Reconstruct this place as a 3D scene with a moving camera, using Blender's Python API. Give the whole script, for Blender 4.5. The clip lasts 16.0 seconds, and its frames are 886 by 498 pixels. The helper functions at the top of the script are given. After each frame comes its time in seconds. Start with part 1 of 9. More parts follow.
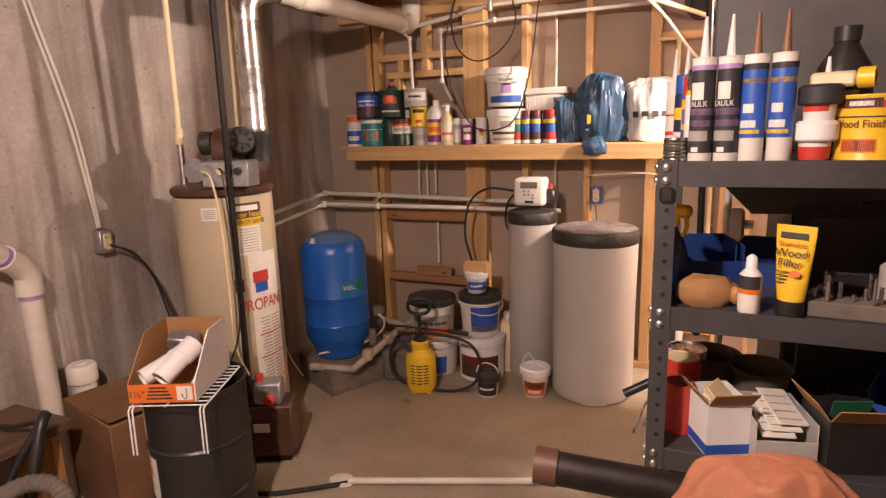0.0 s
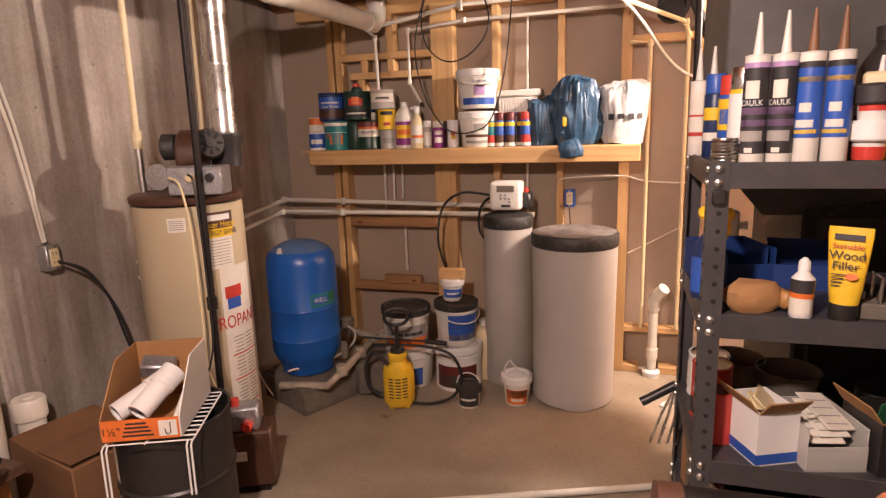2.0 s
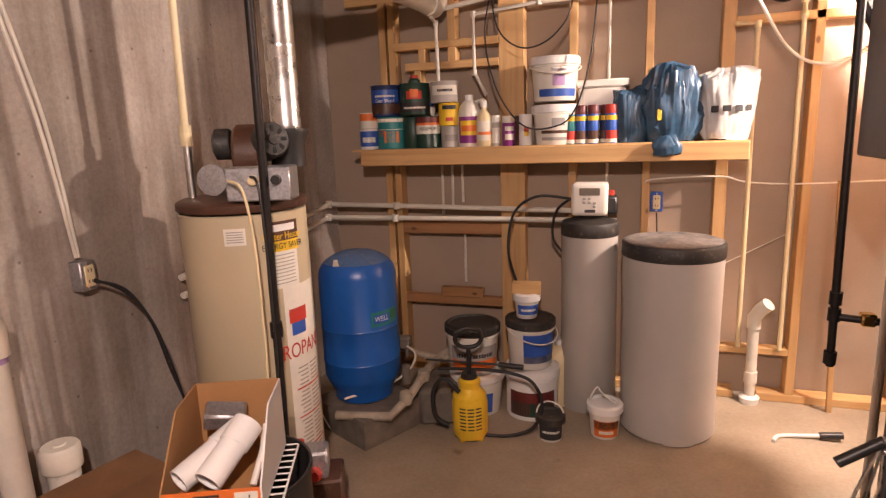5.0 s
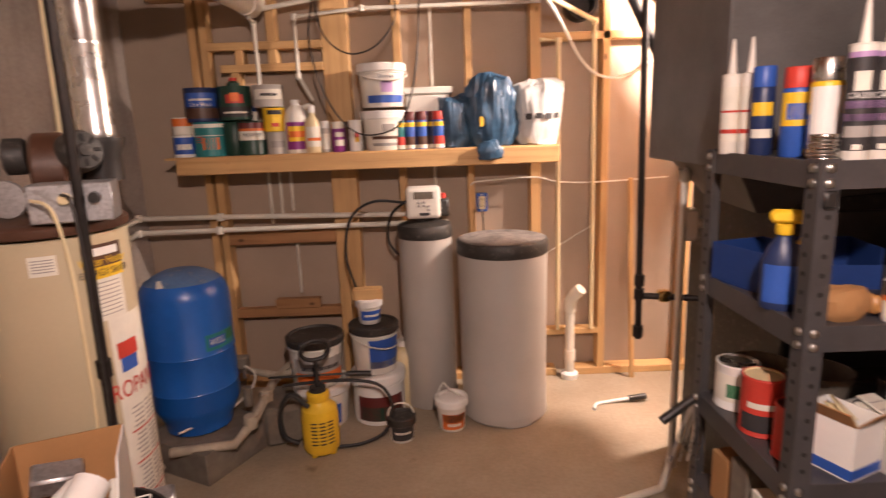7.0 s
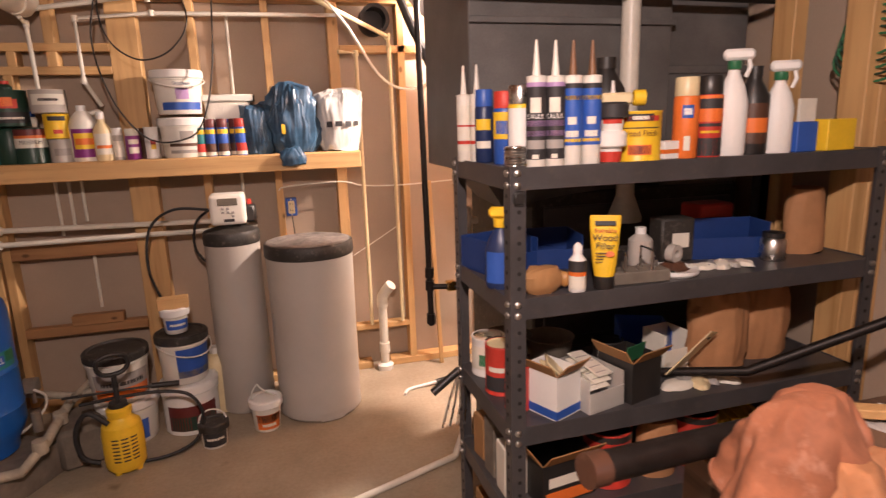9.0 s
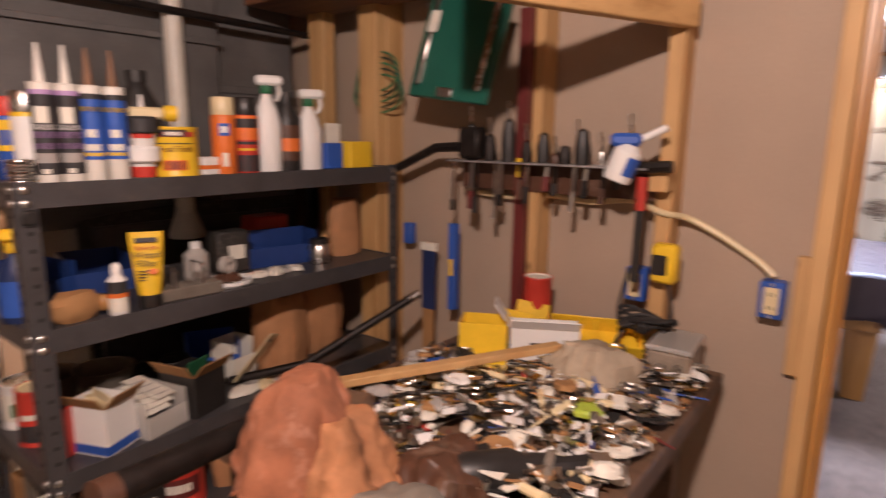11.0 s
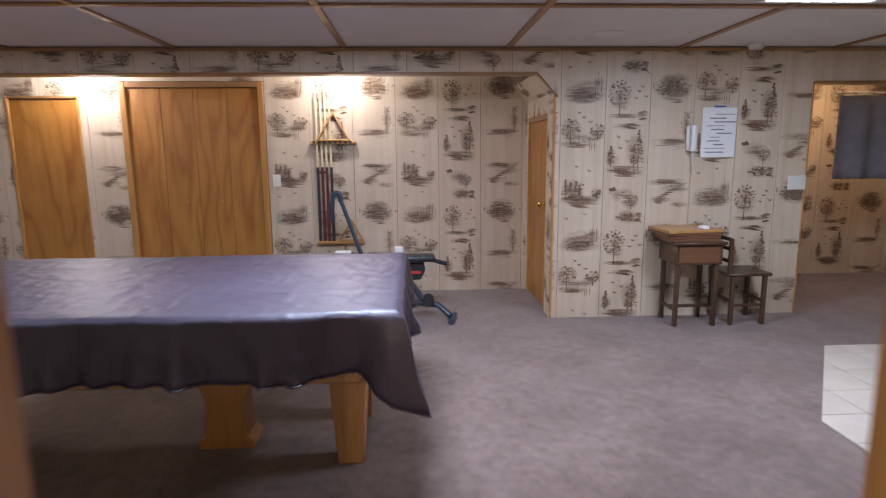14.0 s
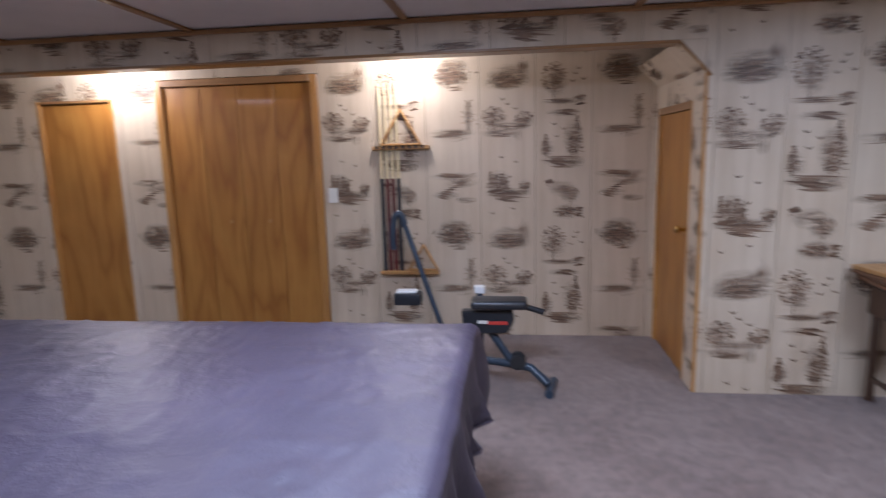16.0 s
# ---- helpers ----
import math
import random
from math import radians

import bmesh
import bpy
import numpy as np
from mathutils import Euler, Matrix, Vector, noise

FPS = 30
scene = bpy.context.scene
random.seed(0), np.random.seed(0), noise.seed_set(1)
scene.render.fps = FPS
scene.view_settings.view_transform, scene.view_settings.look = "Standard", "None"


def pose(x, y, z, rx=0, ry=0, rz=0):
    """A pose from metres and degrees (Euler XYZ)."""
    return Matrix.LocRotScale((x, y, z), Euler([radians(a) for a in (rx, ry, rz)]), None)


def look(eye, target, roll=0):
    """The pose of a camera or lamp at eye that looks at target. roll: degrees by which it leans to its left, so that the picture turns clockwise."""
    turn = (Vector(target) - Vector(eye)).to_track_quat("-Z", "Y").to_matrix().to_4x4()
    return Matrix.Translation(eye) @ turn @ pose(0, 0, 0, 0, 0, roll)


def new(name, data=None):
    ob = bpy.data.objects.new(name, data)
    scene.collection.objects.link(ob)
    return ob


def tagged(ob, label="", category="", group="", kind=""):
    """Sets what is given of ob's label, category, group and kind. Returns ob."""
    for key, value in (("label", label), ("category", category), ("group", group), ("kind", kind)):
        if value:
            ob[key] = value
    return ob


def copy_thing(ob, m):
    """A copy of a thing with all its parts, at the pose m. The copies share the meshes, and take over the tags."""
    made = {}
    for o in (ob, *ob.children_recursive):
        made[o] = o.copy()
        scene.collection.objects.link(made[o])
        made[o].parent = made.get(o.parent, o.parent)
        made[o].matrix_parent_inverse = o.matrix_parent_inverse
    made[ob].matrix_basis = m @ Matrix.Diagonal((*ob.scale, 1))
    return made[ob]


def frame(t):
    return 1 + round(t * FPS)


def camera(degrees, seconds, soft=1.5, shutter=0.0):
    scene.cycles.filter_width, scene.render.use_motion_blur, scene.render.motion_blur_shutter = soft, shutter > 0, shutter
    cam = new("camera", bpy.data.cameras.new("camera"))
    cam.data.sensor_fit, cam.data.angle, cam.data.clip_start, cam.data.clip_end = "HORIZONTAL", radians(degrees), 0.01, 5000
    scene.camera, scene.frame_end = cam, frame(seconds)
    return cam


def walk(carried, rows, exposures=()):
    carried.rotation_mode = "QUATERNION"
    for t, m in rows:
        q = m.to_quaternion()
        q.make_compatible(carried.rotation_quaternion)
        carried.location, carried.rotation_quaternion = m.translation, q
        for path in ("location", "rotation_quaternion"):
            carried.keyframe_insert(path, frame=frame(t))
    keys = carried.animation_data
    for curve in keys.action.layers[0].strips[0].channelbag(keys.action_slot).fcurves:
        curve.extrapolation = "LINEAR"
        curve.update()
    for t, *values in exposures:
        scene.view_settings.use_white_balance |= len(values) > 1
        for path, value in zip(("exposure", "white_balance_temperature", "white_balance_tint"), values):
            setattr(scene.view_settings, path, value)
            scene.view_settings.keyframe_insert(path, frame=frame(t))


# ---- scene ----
cam = camera(74.2, 16.0, soft=1.3, shutter=0.55)
PATH = [
    (0, (0.35, 0.617, 1.449), (-0.448, 2.405, 1.039), -1.8),
    (0.5, (0.271, 0.63, 1.445), (-0.448, 2.452, 1.041), -1.7),
    (1, (0.193, 0.624, 1.448), (-0.443, 2.477, 1.044), -1.7),
    (1.5, (0.133, 0.627, 1.451), (-0.452, 2.496, 1.045), -1.7),
    (2, (0.09, 0.644, 1.447), (-0.495, 2.513, 1.044), -1.8),
    (2.5, (0.057, 0.652, 1.446), (-0.543, 2.517, 1.044), -1.9),
    (3, (0.028, 0.652, 1.443), (-0.587, 2.513, 1.044), -2.0),
    (3.5, (-0.025, 0.668, 1.435), (-0.648, 2.526, 1.039), -2.0),
    (4, (-0.117, 0.753, 1.419), (-0.745, 2.611, 1.026), -2.0),
    (4.2, (-0.157, 0.802, 1.421), (-0.79, 2.659, 1.03), -2.0),
    (6.3, (-0.511, 0.934, 1.462), (-0.838, 2.86, 1.034), -2.3),
    (6.5, (-0.487, 0.928, 1.471), (-0.728, 2.866, 1.04), -2.3),
    (7, (-0.464, 0.89, 1.452), (-0.445, 2.847, 1.038), -2.1),
    (7.5, (-0.434, 0.837, 1.467), (-0.192, 2.777, 1.047), -2.1),
    (8, (-0.388, 0.79, 1.467), (0.001, 2.707, 1.047), -2.1),
    (8.2, (-0.37, 0.769, 1.473), (0.059, 2.676, 1.051), -2.1),
    (10.3, (-0.154, 0.574, 1.454), (0.892, 2.237, 1.08), 0.7),
    (10.5, (-0.159, 0.563, 1.447), (1.056, 2.109, 1.078), 1.2),
    (11, (-0.157, 0.534, 1.473), (1.399, 1.731, 1.091), 0.8),
    (11.5, (-0.06, 0.479, 1.457), (1.724, 1.307, 1.094), 0.7),
    (12, (0.137, 0.428, 1.453), (2.028, 0.971, 1.096), 0.5),
    (12.5, (0.351, 0.373, 1.452), (2.292, 0.701, 1.098), 0.3),
    (13, (0.616, 0.359, 1.445), (2.579, 0.51, 1.094), 0.0),
    (13.5, (0.928, 0.337, 1.441), (2.897, 0.311, 1.09), -0.2),
    (14, (1.314, 0.284, 1.411), (3.284, 0.188, 1.075), -0.5),
    (14.5, (1.645, 0.253, 1.388), (3.615, 0.153, 1.057), -0.5),
    (15, (1.972, 0.233, 1.435), (3.94, 0.144, 1.091), -0.8),
    (15.5, (2.32, 0.234, 1.467), (4.288, 0.182, 1.114), -0.9),
    (16, (2.617, 0.19, 1.45), (4.574, 0.435, 1.119), -1.6),
]
walk(cam, [(t, look(eye, target, roll)) for t, eye, target, roll in PATH],
     exposures=[(0.0, 0.12, 6500, 10), (8.2, 0.12, 6500, 10), (10.4, -0.2, 6500, 10), (11.4, -0.28, 6500, 10), (12.4, -0.38, 6500, 10), (13.5, -0.65, 6450, 10), (14.0, -0.8, 6400, 10), (14.5, -0.9, 6300, 10), (16.0, -1.05, 5950, 10)])

# ---- world and lamps ----
world = bpy.data.worlds.new("world")
scene.world = world
world.use_nodes = True
world.node_tree.nodes["Background"].inputs[0].default_value = (0.02, 0.02, 0.022, 1)
world.node_tree.nodes["Background"].inputs[1].default_value = 0.2


def bulb_lamp(name, place, watts, colour, size=0.05):
    d = bpy.data.lights.new(name, "POINT")
    d.energy, d.color, d.shadow_soft_size = watts, colour, size
    ob = new(name, d)
    ob.location = place
    return ob


def panel_lamp(name, place, sx, sy, watts, colour):
    d = bpy.data.lights.new(name, "AREA")
    d.shape, d.size, d.size_y, d.energy, d.color = "RECTANGLE", sx, sy, watts, colour
    ob = new(name, d)
    ob.location = place
    return ob


WARM = (1.0, 0.77, 0.70)
bulb_lamp("utility_bulb_light", (-0.30, 0.60, 2.13), 175, WARM, 0.04)
bulb_lamp("back_bulb_light", (1.039, 3.45, 2.06), 270, (1.0, 0.78, 0.68), 0.04)
COOL = (0.64, 0.735, 1.0)
panel_lamp("rec_panel_light", (4.0, 0.63, 2.165), 0.55, 0.55, 150, COOL)
panel_lamp("rec_panel_light", (4.25, -1.9, 2.165), 0.55, 0.55, 78, COOL)
# Added lamp with no known fixture; keeps the room's left side bright.
panel_lamp("rec_panel_light", (4.0, 3.6, 2.165), 0.55, 0.55, 55, COOL)
bulb_lamp("alcove_light", (6.8, 1.0, 2.1), 42, (1.0, 0.94, 0.98), 0.05)
bulb_lamp("alcove_light", (6.8, 3.3, 2.1), 46, (1.0, 0.94, 0.98), 0.05)
bulb_lamp("hall_light", (6.9, -3.9, 1.95), 22, (1.0, 0.66, 0.4), 0.05)

# ---- materials ----
def nodes_of(name):
    m = bpy.data.materials.new(name)
    m.use_nodes = True
    nt = m.node_tree
    return m, nt, nt.nodes["Principled BSDF"]


def link(nt, a, b):
    nt.links.new(a, b)


def noise_node(nt, vec, scale, detail=4, rough=0.55):
    n = nt.nodes.new("ShaderNodeTexNoise")
    n.inputs["Scale"].default_value, n.inputs["Detail"].default_value = scale, detail
    n.inputs["Roughness"].default_value = rough
    if vec is not None:
        link(nt, vec, n.inputs["Vector"])
    return n.outputs["Fac"]


def ramp(nt, fac, stops):
    r = nt.nodes.new("ShaderNodeValToRGB")
    e = r.color_ramp.elements
    while len(e) < len(stops):
        e.new(0.5)
    for k, (p, c) in enumerate(stops):
        e[k].position, e[k].color = p, (*c, 1)
    link(nt, fac, r.inputs[0])
    return r.outputs[0]


def mixed(nt, kind, fac, a, b):
    n = nt.nodes.new("ShaderNodeMix")
    n.data_type, n.blend_type = "RGBA", kind
    for sock, v in ((n.inputs["Factor"], fac), (n.inputs["A"], a), (n.inputs["B"], b)):
        if isinstance(v, (int, float)):
            sock.default_value = v
        elif isinstance(v, tuple):
            sock.default_value = (*v, 1)
        else:
            link(nt, v, sock)
    return n.outputs["Result"]


def stretched(nt, scale, rot=(0, 0, 0)):
    tc = nt.nodes.new("ShaderNodeTexCoord")
    mp = nt.nodes.new("ShaderNodeMapping")
    mp.inputs["Scale"].default_value = scale
    mp.inputs["Rotation"].default_value = rot
    link(nt, tc.outputs["Object"], mp.inputs["Vector"])
    return mp.outputs[0]


def shifted(nt, vec):
    """Moves the pattern from object to object, so that alike pieces differ."""
    oi = nt.nodes.new("ShaderNodeObjectInfo")
    k = nt.nodes.new("ShaderNodeMath")
    k.operation = "MULTIPLY"
    k.inputs[1].default_value = 37.0
    link(nt, oi.outputs["Random"], k.inputs[0])
    a = nt.nodes.new("ShaderNodeVectorMath")
    link(nt, vec, a.inputs[0])
    link(nt, k.outputs[0], a.inputs[1])
    return a.outputs[0]


def bumped(nt, bsdf, fac, strength, dist=0.002):
    b = nt.nodes.new("ShaderNodeBump")
    b.inputs["Strength"].default_value, b.inputs["Distance"].default_value = strength, dist
    link(nt, fac, b.inputs["Height"])
    link(nt, b.outputs[0], bsdf.inputs["Normal"])


def lighter(c, k):
    return tuple(min(1.0, v * k) for v in c)


def surf(name, base, rough=0.5, metal=0.0, var=0.15, scale=5.0, bump=0.15, grain=90.0, coat=0.0, dirt=None):
    """A plain surface with wide blotches, fine grain and small changes of gloss."""
    m, nt, b = nodes_of(name)
    v = stretched(nt, (1, 1, 1))
    v = shifted(nt, v)
    big, fine = noise_node(nt, v, scale, 5), noise_node(nt, v, grain, 3)
    c = ramp(nt, big, [(0.3, lighter(base, 1 - var)), (0.7, lighter(base, 1 + var))])
    c = mixed(nt, "MULTIPLY", min(1.0, var * 1.5), c, ramp(nt, fine, [(0.3, (0.72, 0.72, 0.72)), (0.65, (1, 1, 1))]))
    if dirt:
        c = mixed(nt, "MIX", ramp(nt, noise_node(nt, v, scale * 2.3, 6, 0.65), [(0.55, (0, 0, 0)), (0.75, (0.7, 0.7, 0.7))]), c, dirt)
    link(nt, c, b.inputs["Base Color"])
    b.inputs["Metallic"].default_value = metal
    b.inputs["Coat Weight"].default_value = coat
    r = nt.nodes.new("ShaderNodeMapRange")
    r.inputs["To Min"].default_value, r.inputs["To Max"].default_value = max(0.03, rough - 0.1), min(1.0, rough + 0.1)
    link(nt, big, r.inputs["Value"])
    link(nt, r.outputs[0], b.inputs["Roughness"])
    if bump:
        bumped(nt, b, fine, bump)
    return m


def wood(name, base, dark, axis=2, rough=0.6, grain=1.0, knots=True, coat=0.0, bump=0.15):
    m, nt, b = nodes_of(name)
    s = [22.0 * grain] * 3
    s[axis] = 1.3 * grain
    v = shifted(nt, stretched(nt, tuple(s)))
    w = noise_node(nt, v, 1.0, 6, 0.62)
    c = ramp(nt, w, [(0.28, dark), (0.5, base), (0.75, lighter(base, 1.12))])
    wide = shifted(nt, stretched(nt, (3, 3, 3)))
    c = mixed(nt, "MULTIPLY", 0.5, c, ramp(nt, noise_node(nt, wide, 1.0, 3), [(0.3, (0.7, 0.66, 0.62)), (0.7, (1, 1, 1))]))
    if knots:
        s2 = [9.0] * 3
        s2[axis] = 5.0
        vo = nt.nodes.new("ShaderNodeTexVoronoi")
        link(nt, shifted(nt, stretched(nt, tuple(s2))), vo.inputs["Vector"])
        vo.inputs["Scale"].default_value = 0.9
        kn = ramp(nt, vo.outputs["Distance"], [(0.05, (1, 1, 1)), (0.1, (0, 0, 0))])
        c = mixed(nt, "MIX", kn, c, lighter(dark, 0.45))
    link(nt, c, b.inputs["Base Color"])
    b.inputs["Roughness"].default_value = rough
    b.inputs["Coat Weight"].default_value = coat
    bumped(nt, b, w, bump)
    return m


def metal(name, base, rough=0.35, var=0.2, scale=14.0, bump=0.05):
    return surf(name, base, rough, 1.0, var, scale, bump, 120)


def glow(name, colour, strength):
    m, nt, b = nodes_of(name)
    b.inputs["Base Color"].default_value = (0.9, 0.9, 0.9, 1)
    b.inputs["Emission Color"].default_value = (*colour, 1)
    b.inputs["Emission Strength"].default_value = strength
    return m


def clear(name, colour=(0.95, 0.95, 0.95), rough=0.12, weight=0.8):
    m, nt, b = nodes_of(name)
    b.inputs["Base Color"].default_value = (*colour, 1)
    b.inputs["Roughness"].default_value = rough
    b.inputs["Transmission Weight"].default_value = weight
    b.inputs["IOR"].default_value = 1.3
    return m


def concrete_wall_mat():
    m, nt, b = nodes_of("poured_concrete")
    v = stretched(nt, (1, 1, 1))
    streak = noise_node(nt, stretched(nt, (2.2, 2.2, 0.22)), 2.0, 5, 0.6)
    blotch = noise_node(nt, v, 2.6, 6, 0.65)
    fine = noise_node(nt, v, 70, 5, 0.7)
    c = ramp(nt, blotch, [(0.3, (0.36, 0.31, 0.27)), (0.7, (0.50, 0.45, 0.40))])
    c = mixed(nt, "MULTIPLY", 0.75, c, ramp(nt, streak, [(0.4, (0.52, 0.47, 0.42)), (0.53, (1, 1, 1))]))
    c = mixed(nt, "MULTIPLY", 0.45, c, ramp(nt, fine, [(0.35, (0.6, 0.6, 0.6)), (0.6, (1, 1, 1))]))
    vo = nt.nodes.new("ShaderNodeTexVoronoi")
    link(nt, v, vo.inputs["Vector"])
    vo.inputs["Scale"].default_value = 9
    c = mixed(nt, "MULTIPLY", 0.8, c, ramp(nt, vo.outputs["Distance"], [(0.03, (0.4, 0.38, 0.35)), (0.06, (1, 1, 1))]))
    link(nt, c, b.inputs["Base Color"])
    b.inputs["Roughness"].default_value = 0.85
    bumped(nt, b, fine, 0.3)
    return m


def slab_mat():
    m, nt, b = nodes_of("concrete_slab")
    v = stretched(nt, (1, 1, 1))
    blotch, fine = noise_node(nt, v, 1.6, 7, 0.65), noise_node(nt, v, 55, 6, 0.7)
    c = ramp(nt, blotch, [(0.32, (0.27, 0.22, 0.155)), (0.68, (0.43, 0.36, 0.27))])
    c = mixed(nt, "MULTIPLY", 0.35, c, ramp(nt, fine, [(0.35, (0.6, 0.58, 0.55)), (0.6, (1, 1, 1))]))
    spot = noise_node(nt, v, 4.5, 3, 0.5)
    c = mixed(nt, "MULTIPLY", 0.8, c, ramp(nt, spot, [(0.22, (0.35, 0.28, 0.22)), (0.31, (1, 1, 1))]))
    link(nt, c, b.inputs["Base Color"])
    r = ramp(nt, blotch, [(0.3, (0.45, 0.45, 0.45)), (0.7, (0.7, 0.7, 0.7))])
    link(nt, r, b.inputs["Roughness"])
    bumped(nt, b, fine, 0.15)
    return m


def carpet_mat():
    m, nt, b = nodes_of("carpet_pile")
    v = stretched(nt, (1, 1, 1))
    big, mid, fine = noise_node(nt, v, 2.2, 6, 0.7), noise_node(nt, v, 15, 6, 0.7), noise_node(nt, v, 260, 3, 0.7)
    c = ramp(nt, big, [(0.32, (0.19, 0.125, 0.10)), (0.68, (0.31, 0.225, 0.185))])
    c = mixed(nt, "MULTIPLY", 0.5, c, ramp(nt, mid, [(0.40, (0.48, 0.45, 0.43)), (0.58, (1, 1, 1))]))
    c = mixed(nt, "MULTIPLY", 0.7, c, ramp(nt, fine, [(0.35, (0.5, 0.48, 0.46)), (0.62, (1.0, 1.0, 1.0))]))
    link(nt, c, b.inputs["Base Color"])
    b.inputs["Roughness"].default_value = 0.95
    b.inputs["Sheen Weight"].default_value = 0.25
    bumped(nt, b, fine, 0.6, 0.004)
    return m


def galvanised_mat():
    m, nt, b = nodes_of("galvanised_sheet")
    vo = nt.nodes.new("ShaderNodeTexVoronoi")
    link(nt, stretched(nt, (1, 1, 1)), vo.inputs["Vector"])
    vo.inputs["Scale"].default_value = 150
    c = ramp(nt, vo.outputs["Color"], [(0.2, (0.40, 0.40, 0.41)), (0.8, (0.54, 0.54, 0.55))])
    link(nt, c, b.inputs["Base Color"])
    b.inputs["Metallic"].default_value = 0.85
    r = ramp(nt, vo.outputs["Color"], [(0.2, (0.36, 0.36, 0.36)), (0.8, (0.58, 0.58, 0.58))])
    link(nt, r, b.inputs["Roughness"])
    return m


M = {}
M["concrete"] = concrete_wall_mat()
M["slab"] = slab_mat()
M["carpet"] = carpet_mat()
M["galv"] = galvanised_mat()
# Darker copy of galv: the dimness behind the rack is put into its colour.
M["dim_duct"] = surf("dimmed_galvanised_duct", (0.15, 0.145, 0.14), 0.6, 0.3, 0.25, 5, 0.05, 160, 0, (0.13, 0.12, 0.115))
M["stud_z"] = wood("framing_lumber_upright", (0.60, 0.37, 0.16), (0.44, 0.245, 0.09), 2)
M["stud_x"] = wood("framing_lumber_level", (0.60, 0.37, 0.16), (0.44, 0.245, 0.09), 0)
M["stud_y"] = wood("framing_lumber_long", (0.55, 0.35, 0.17), (0.40, 0.23, 0.10), 1)
M["joist"] = wood("old_joist_wood", (0.38, 0.18, 0.085), (0.24, 0.10, 0.045), 1)
M["girder"] = wood("dark_girder_wood", (0.20, 0.085, 0.04), (0.11, 0.045, 0.02), 1)
M["brace"] = wood("reddish_brace_wood", (0.42, 0.22, 0.095), (0.28, 0.13, 0.05), 0)
M["drywall"] = surf("drywall_back_paper", (0.40, 0.31, 0.235), 0.9, 0, 0.1, 1.5, 0.1, 120)
M["pine_z"] = wood("varnished_pine_upright", (0.50, 0.25, 0.07), (0.36, 0.15, 0.035), 2, 0.35, 1.0, False, 0.3, 0.05)
M["pine_x"] = wood("varnished_pine_level", (0.36, 0.19, 0.075), (0.25, 0.12, 0.045), 0, 0.35, 1.0, False, 0.3, 0.05)
M["pine_y"] = wood("varnished_pine_long", (0.36, 0.19, 0.075), (0.25, 0.12, 0.045), 1, 0.35, 1.0, False, 0.3, 0.05)
def birch_mat():
    """Rotary-cut veneer: broad flame figure from the contour lines of a tall, slow noise."""
    m, nt, b = nodes_of("varnished_birch_ply")
    f = noise_node(nt, shifted(nt, stretched(nt, (3.4, 3.4, 0.75))), 1.0, 2, 0.45)
    k = nt.nodes.new("ShaderNodeMath")
    k.operation = "MULTIPLY"
    k.inputs[1].default_value = 11.0
    link(nt, f, k.inputs[0])
    p = nt.nodes.new("ShaderNodeMath")
    p.operation = "PINGPONG"
    p.inputs[1].default_value = 1.0
    link(nt, k.outputs[0], p.inputs[0])
    c = ramp(nt, p.outputs[0], [(0.0, (0.36, 0.145, 0.026)), (0.35, (0.44, 0.195, 0.038)), (1.0, (0.49, 0.235, 0.05))])
    fine = noise_node(nt, shifted(nt, stretched(nt, (40, 40, 2.0))), 1.0, 4, 0.6)
    c = mixed(nt, "MULTIPLY", 0.5, c, ramp(nt, fine, [(0.3, (0.72, 0.66, 0.6)), (0.65, (1, 1, 1))]))
    wide = noise_node(nt, shifted(nt, stretched(nt, (2, 2, 2))), 1.0, 3)
    c = mixed(nt, "MULTIPLY", 0.6, c, ramp(nt, wide, [(0.3, (0.68, 0.6, 0.52)), (0.7, (1, 1, 1))]))
    link(nt, c, b.inputs["Base Color"])
    b.inputs["Roughness"].default_value = 0.42
    b.inputs["Coat Weight"].default_value = 0.08
    bumped(nt, b, fine, 0.03)
    return m


M["birch"] = birch_mat()
M["door_brown"] = wood("brown_stained_door_skin", (0.32, 0.125, 0.032), (0.19, 0.066, 0.018), 2, 0.72, 0.5, False, 0.06, 0.03)
M["oak"] = wood("light_oak", (0.47, 0.25, 0.085), (0.36, 0.17, 0.05), 2, 0.45, 1.2, False, 0.2, 0.05)
M["darkwood"] = wood("dark_stained_wood", (0.085, 0.042, 0.022), (0.04, 0.02, 0.012), 2, 0.4, 1.0, False, 0.2, 0.05)
M["white_plastic"] = surf("white_plastic", (0.74, 0.71, 0.64), 0.4, 0, 0.06, 6, 0.03)
M["pvc"] = surf("white_pvc", (0.70, 0.66, 0.57), 0.38, 0, 0.1, 9, 0.03)
M["dusty_pvc"] = surf("dusty_grey_pvc", (0.40, 0.35, 0.27), 0.6, 0, 0.25, 9, 0.1, 60, 0, (0.22, 0.18, 0.14))
M["cpvc"] = surf("cream_cpvc", (0.72, 0.60, 0.36), 0.4, 0, 0.08, 9, 0.03)
M["black_plastic"] = surf("black_plastic", (0.022, 0.02, 0.019), 0.4, 0, 0.2, 20, 0.08)
M["dusty_black"] = surf("dusty_black_plastic", (0.03, 0.027, 0.024), 0.55, 0, 0.2, 20, 0.08, 90, 0, (0.16, 0.14, 0.12))
M["blackiron"] = surf("black_iron_pipe", (0.025, 0.02, 0.018), 0.5, 0.6, 0.3, 30, 0.2)
M["rack_grey"] = surf("grey_enamelled_steel", (0.075, 0.072, 0.075), 0.42, 0.3, 0.15, 10, 0.05, 90, 0, (0.11, 0.10, 0.09))
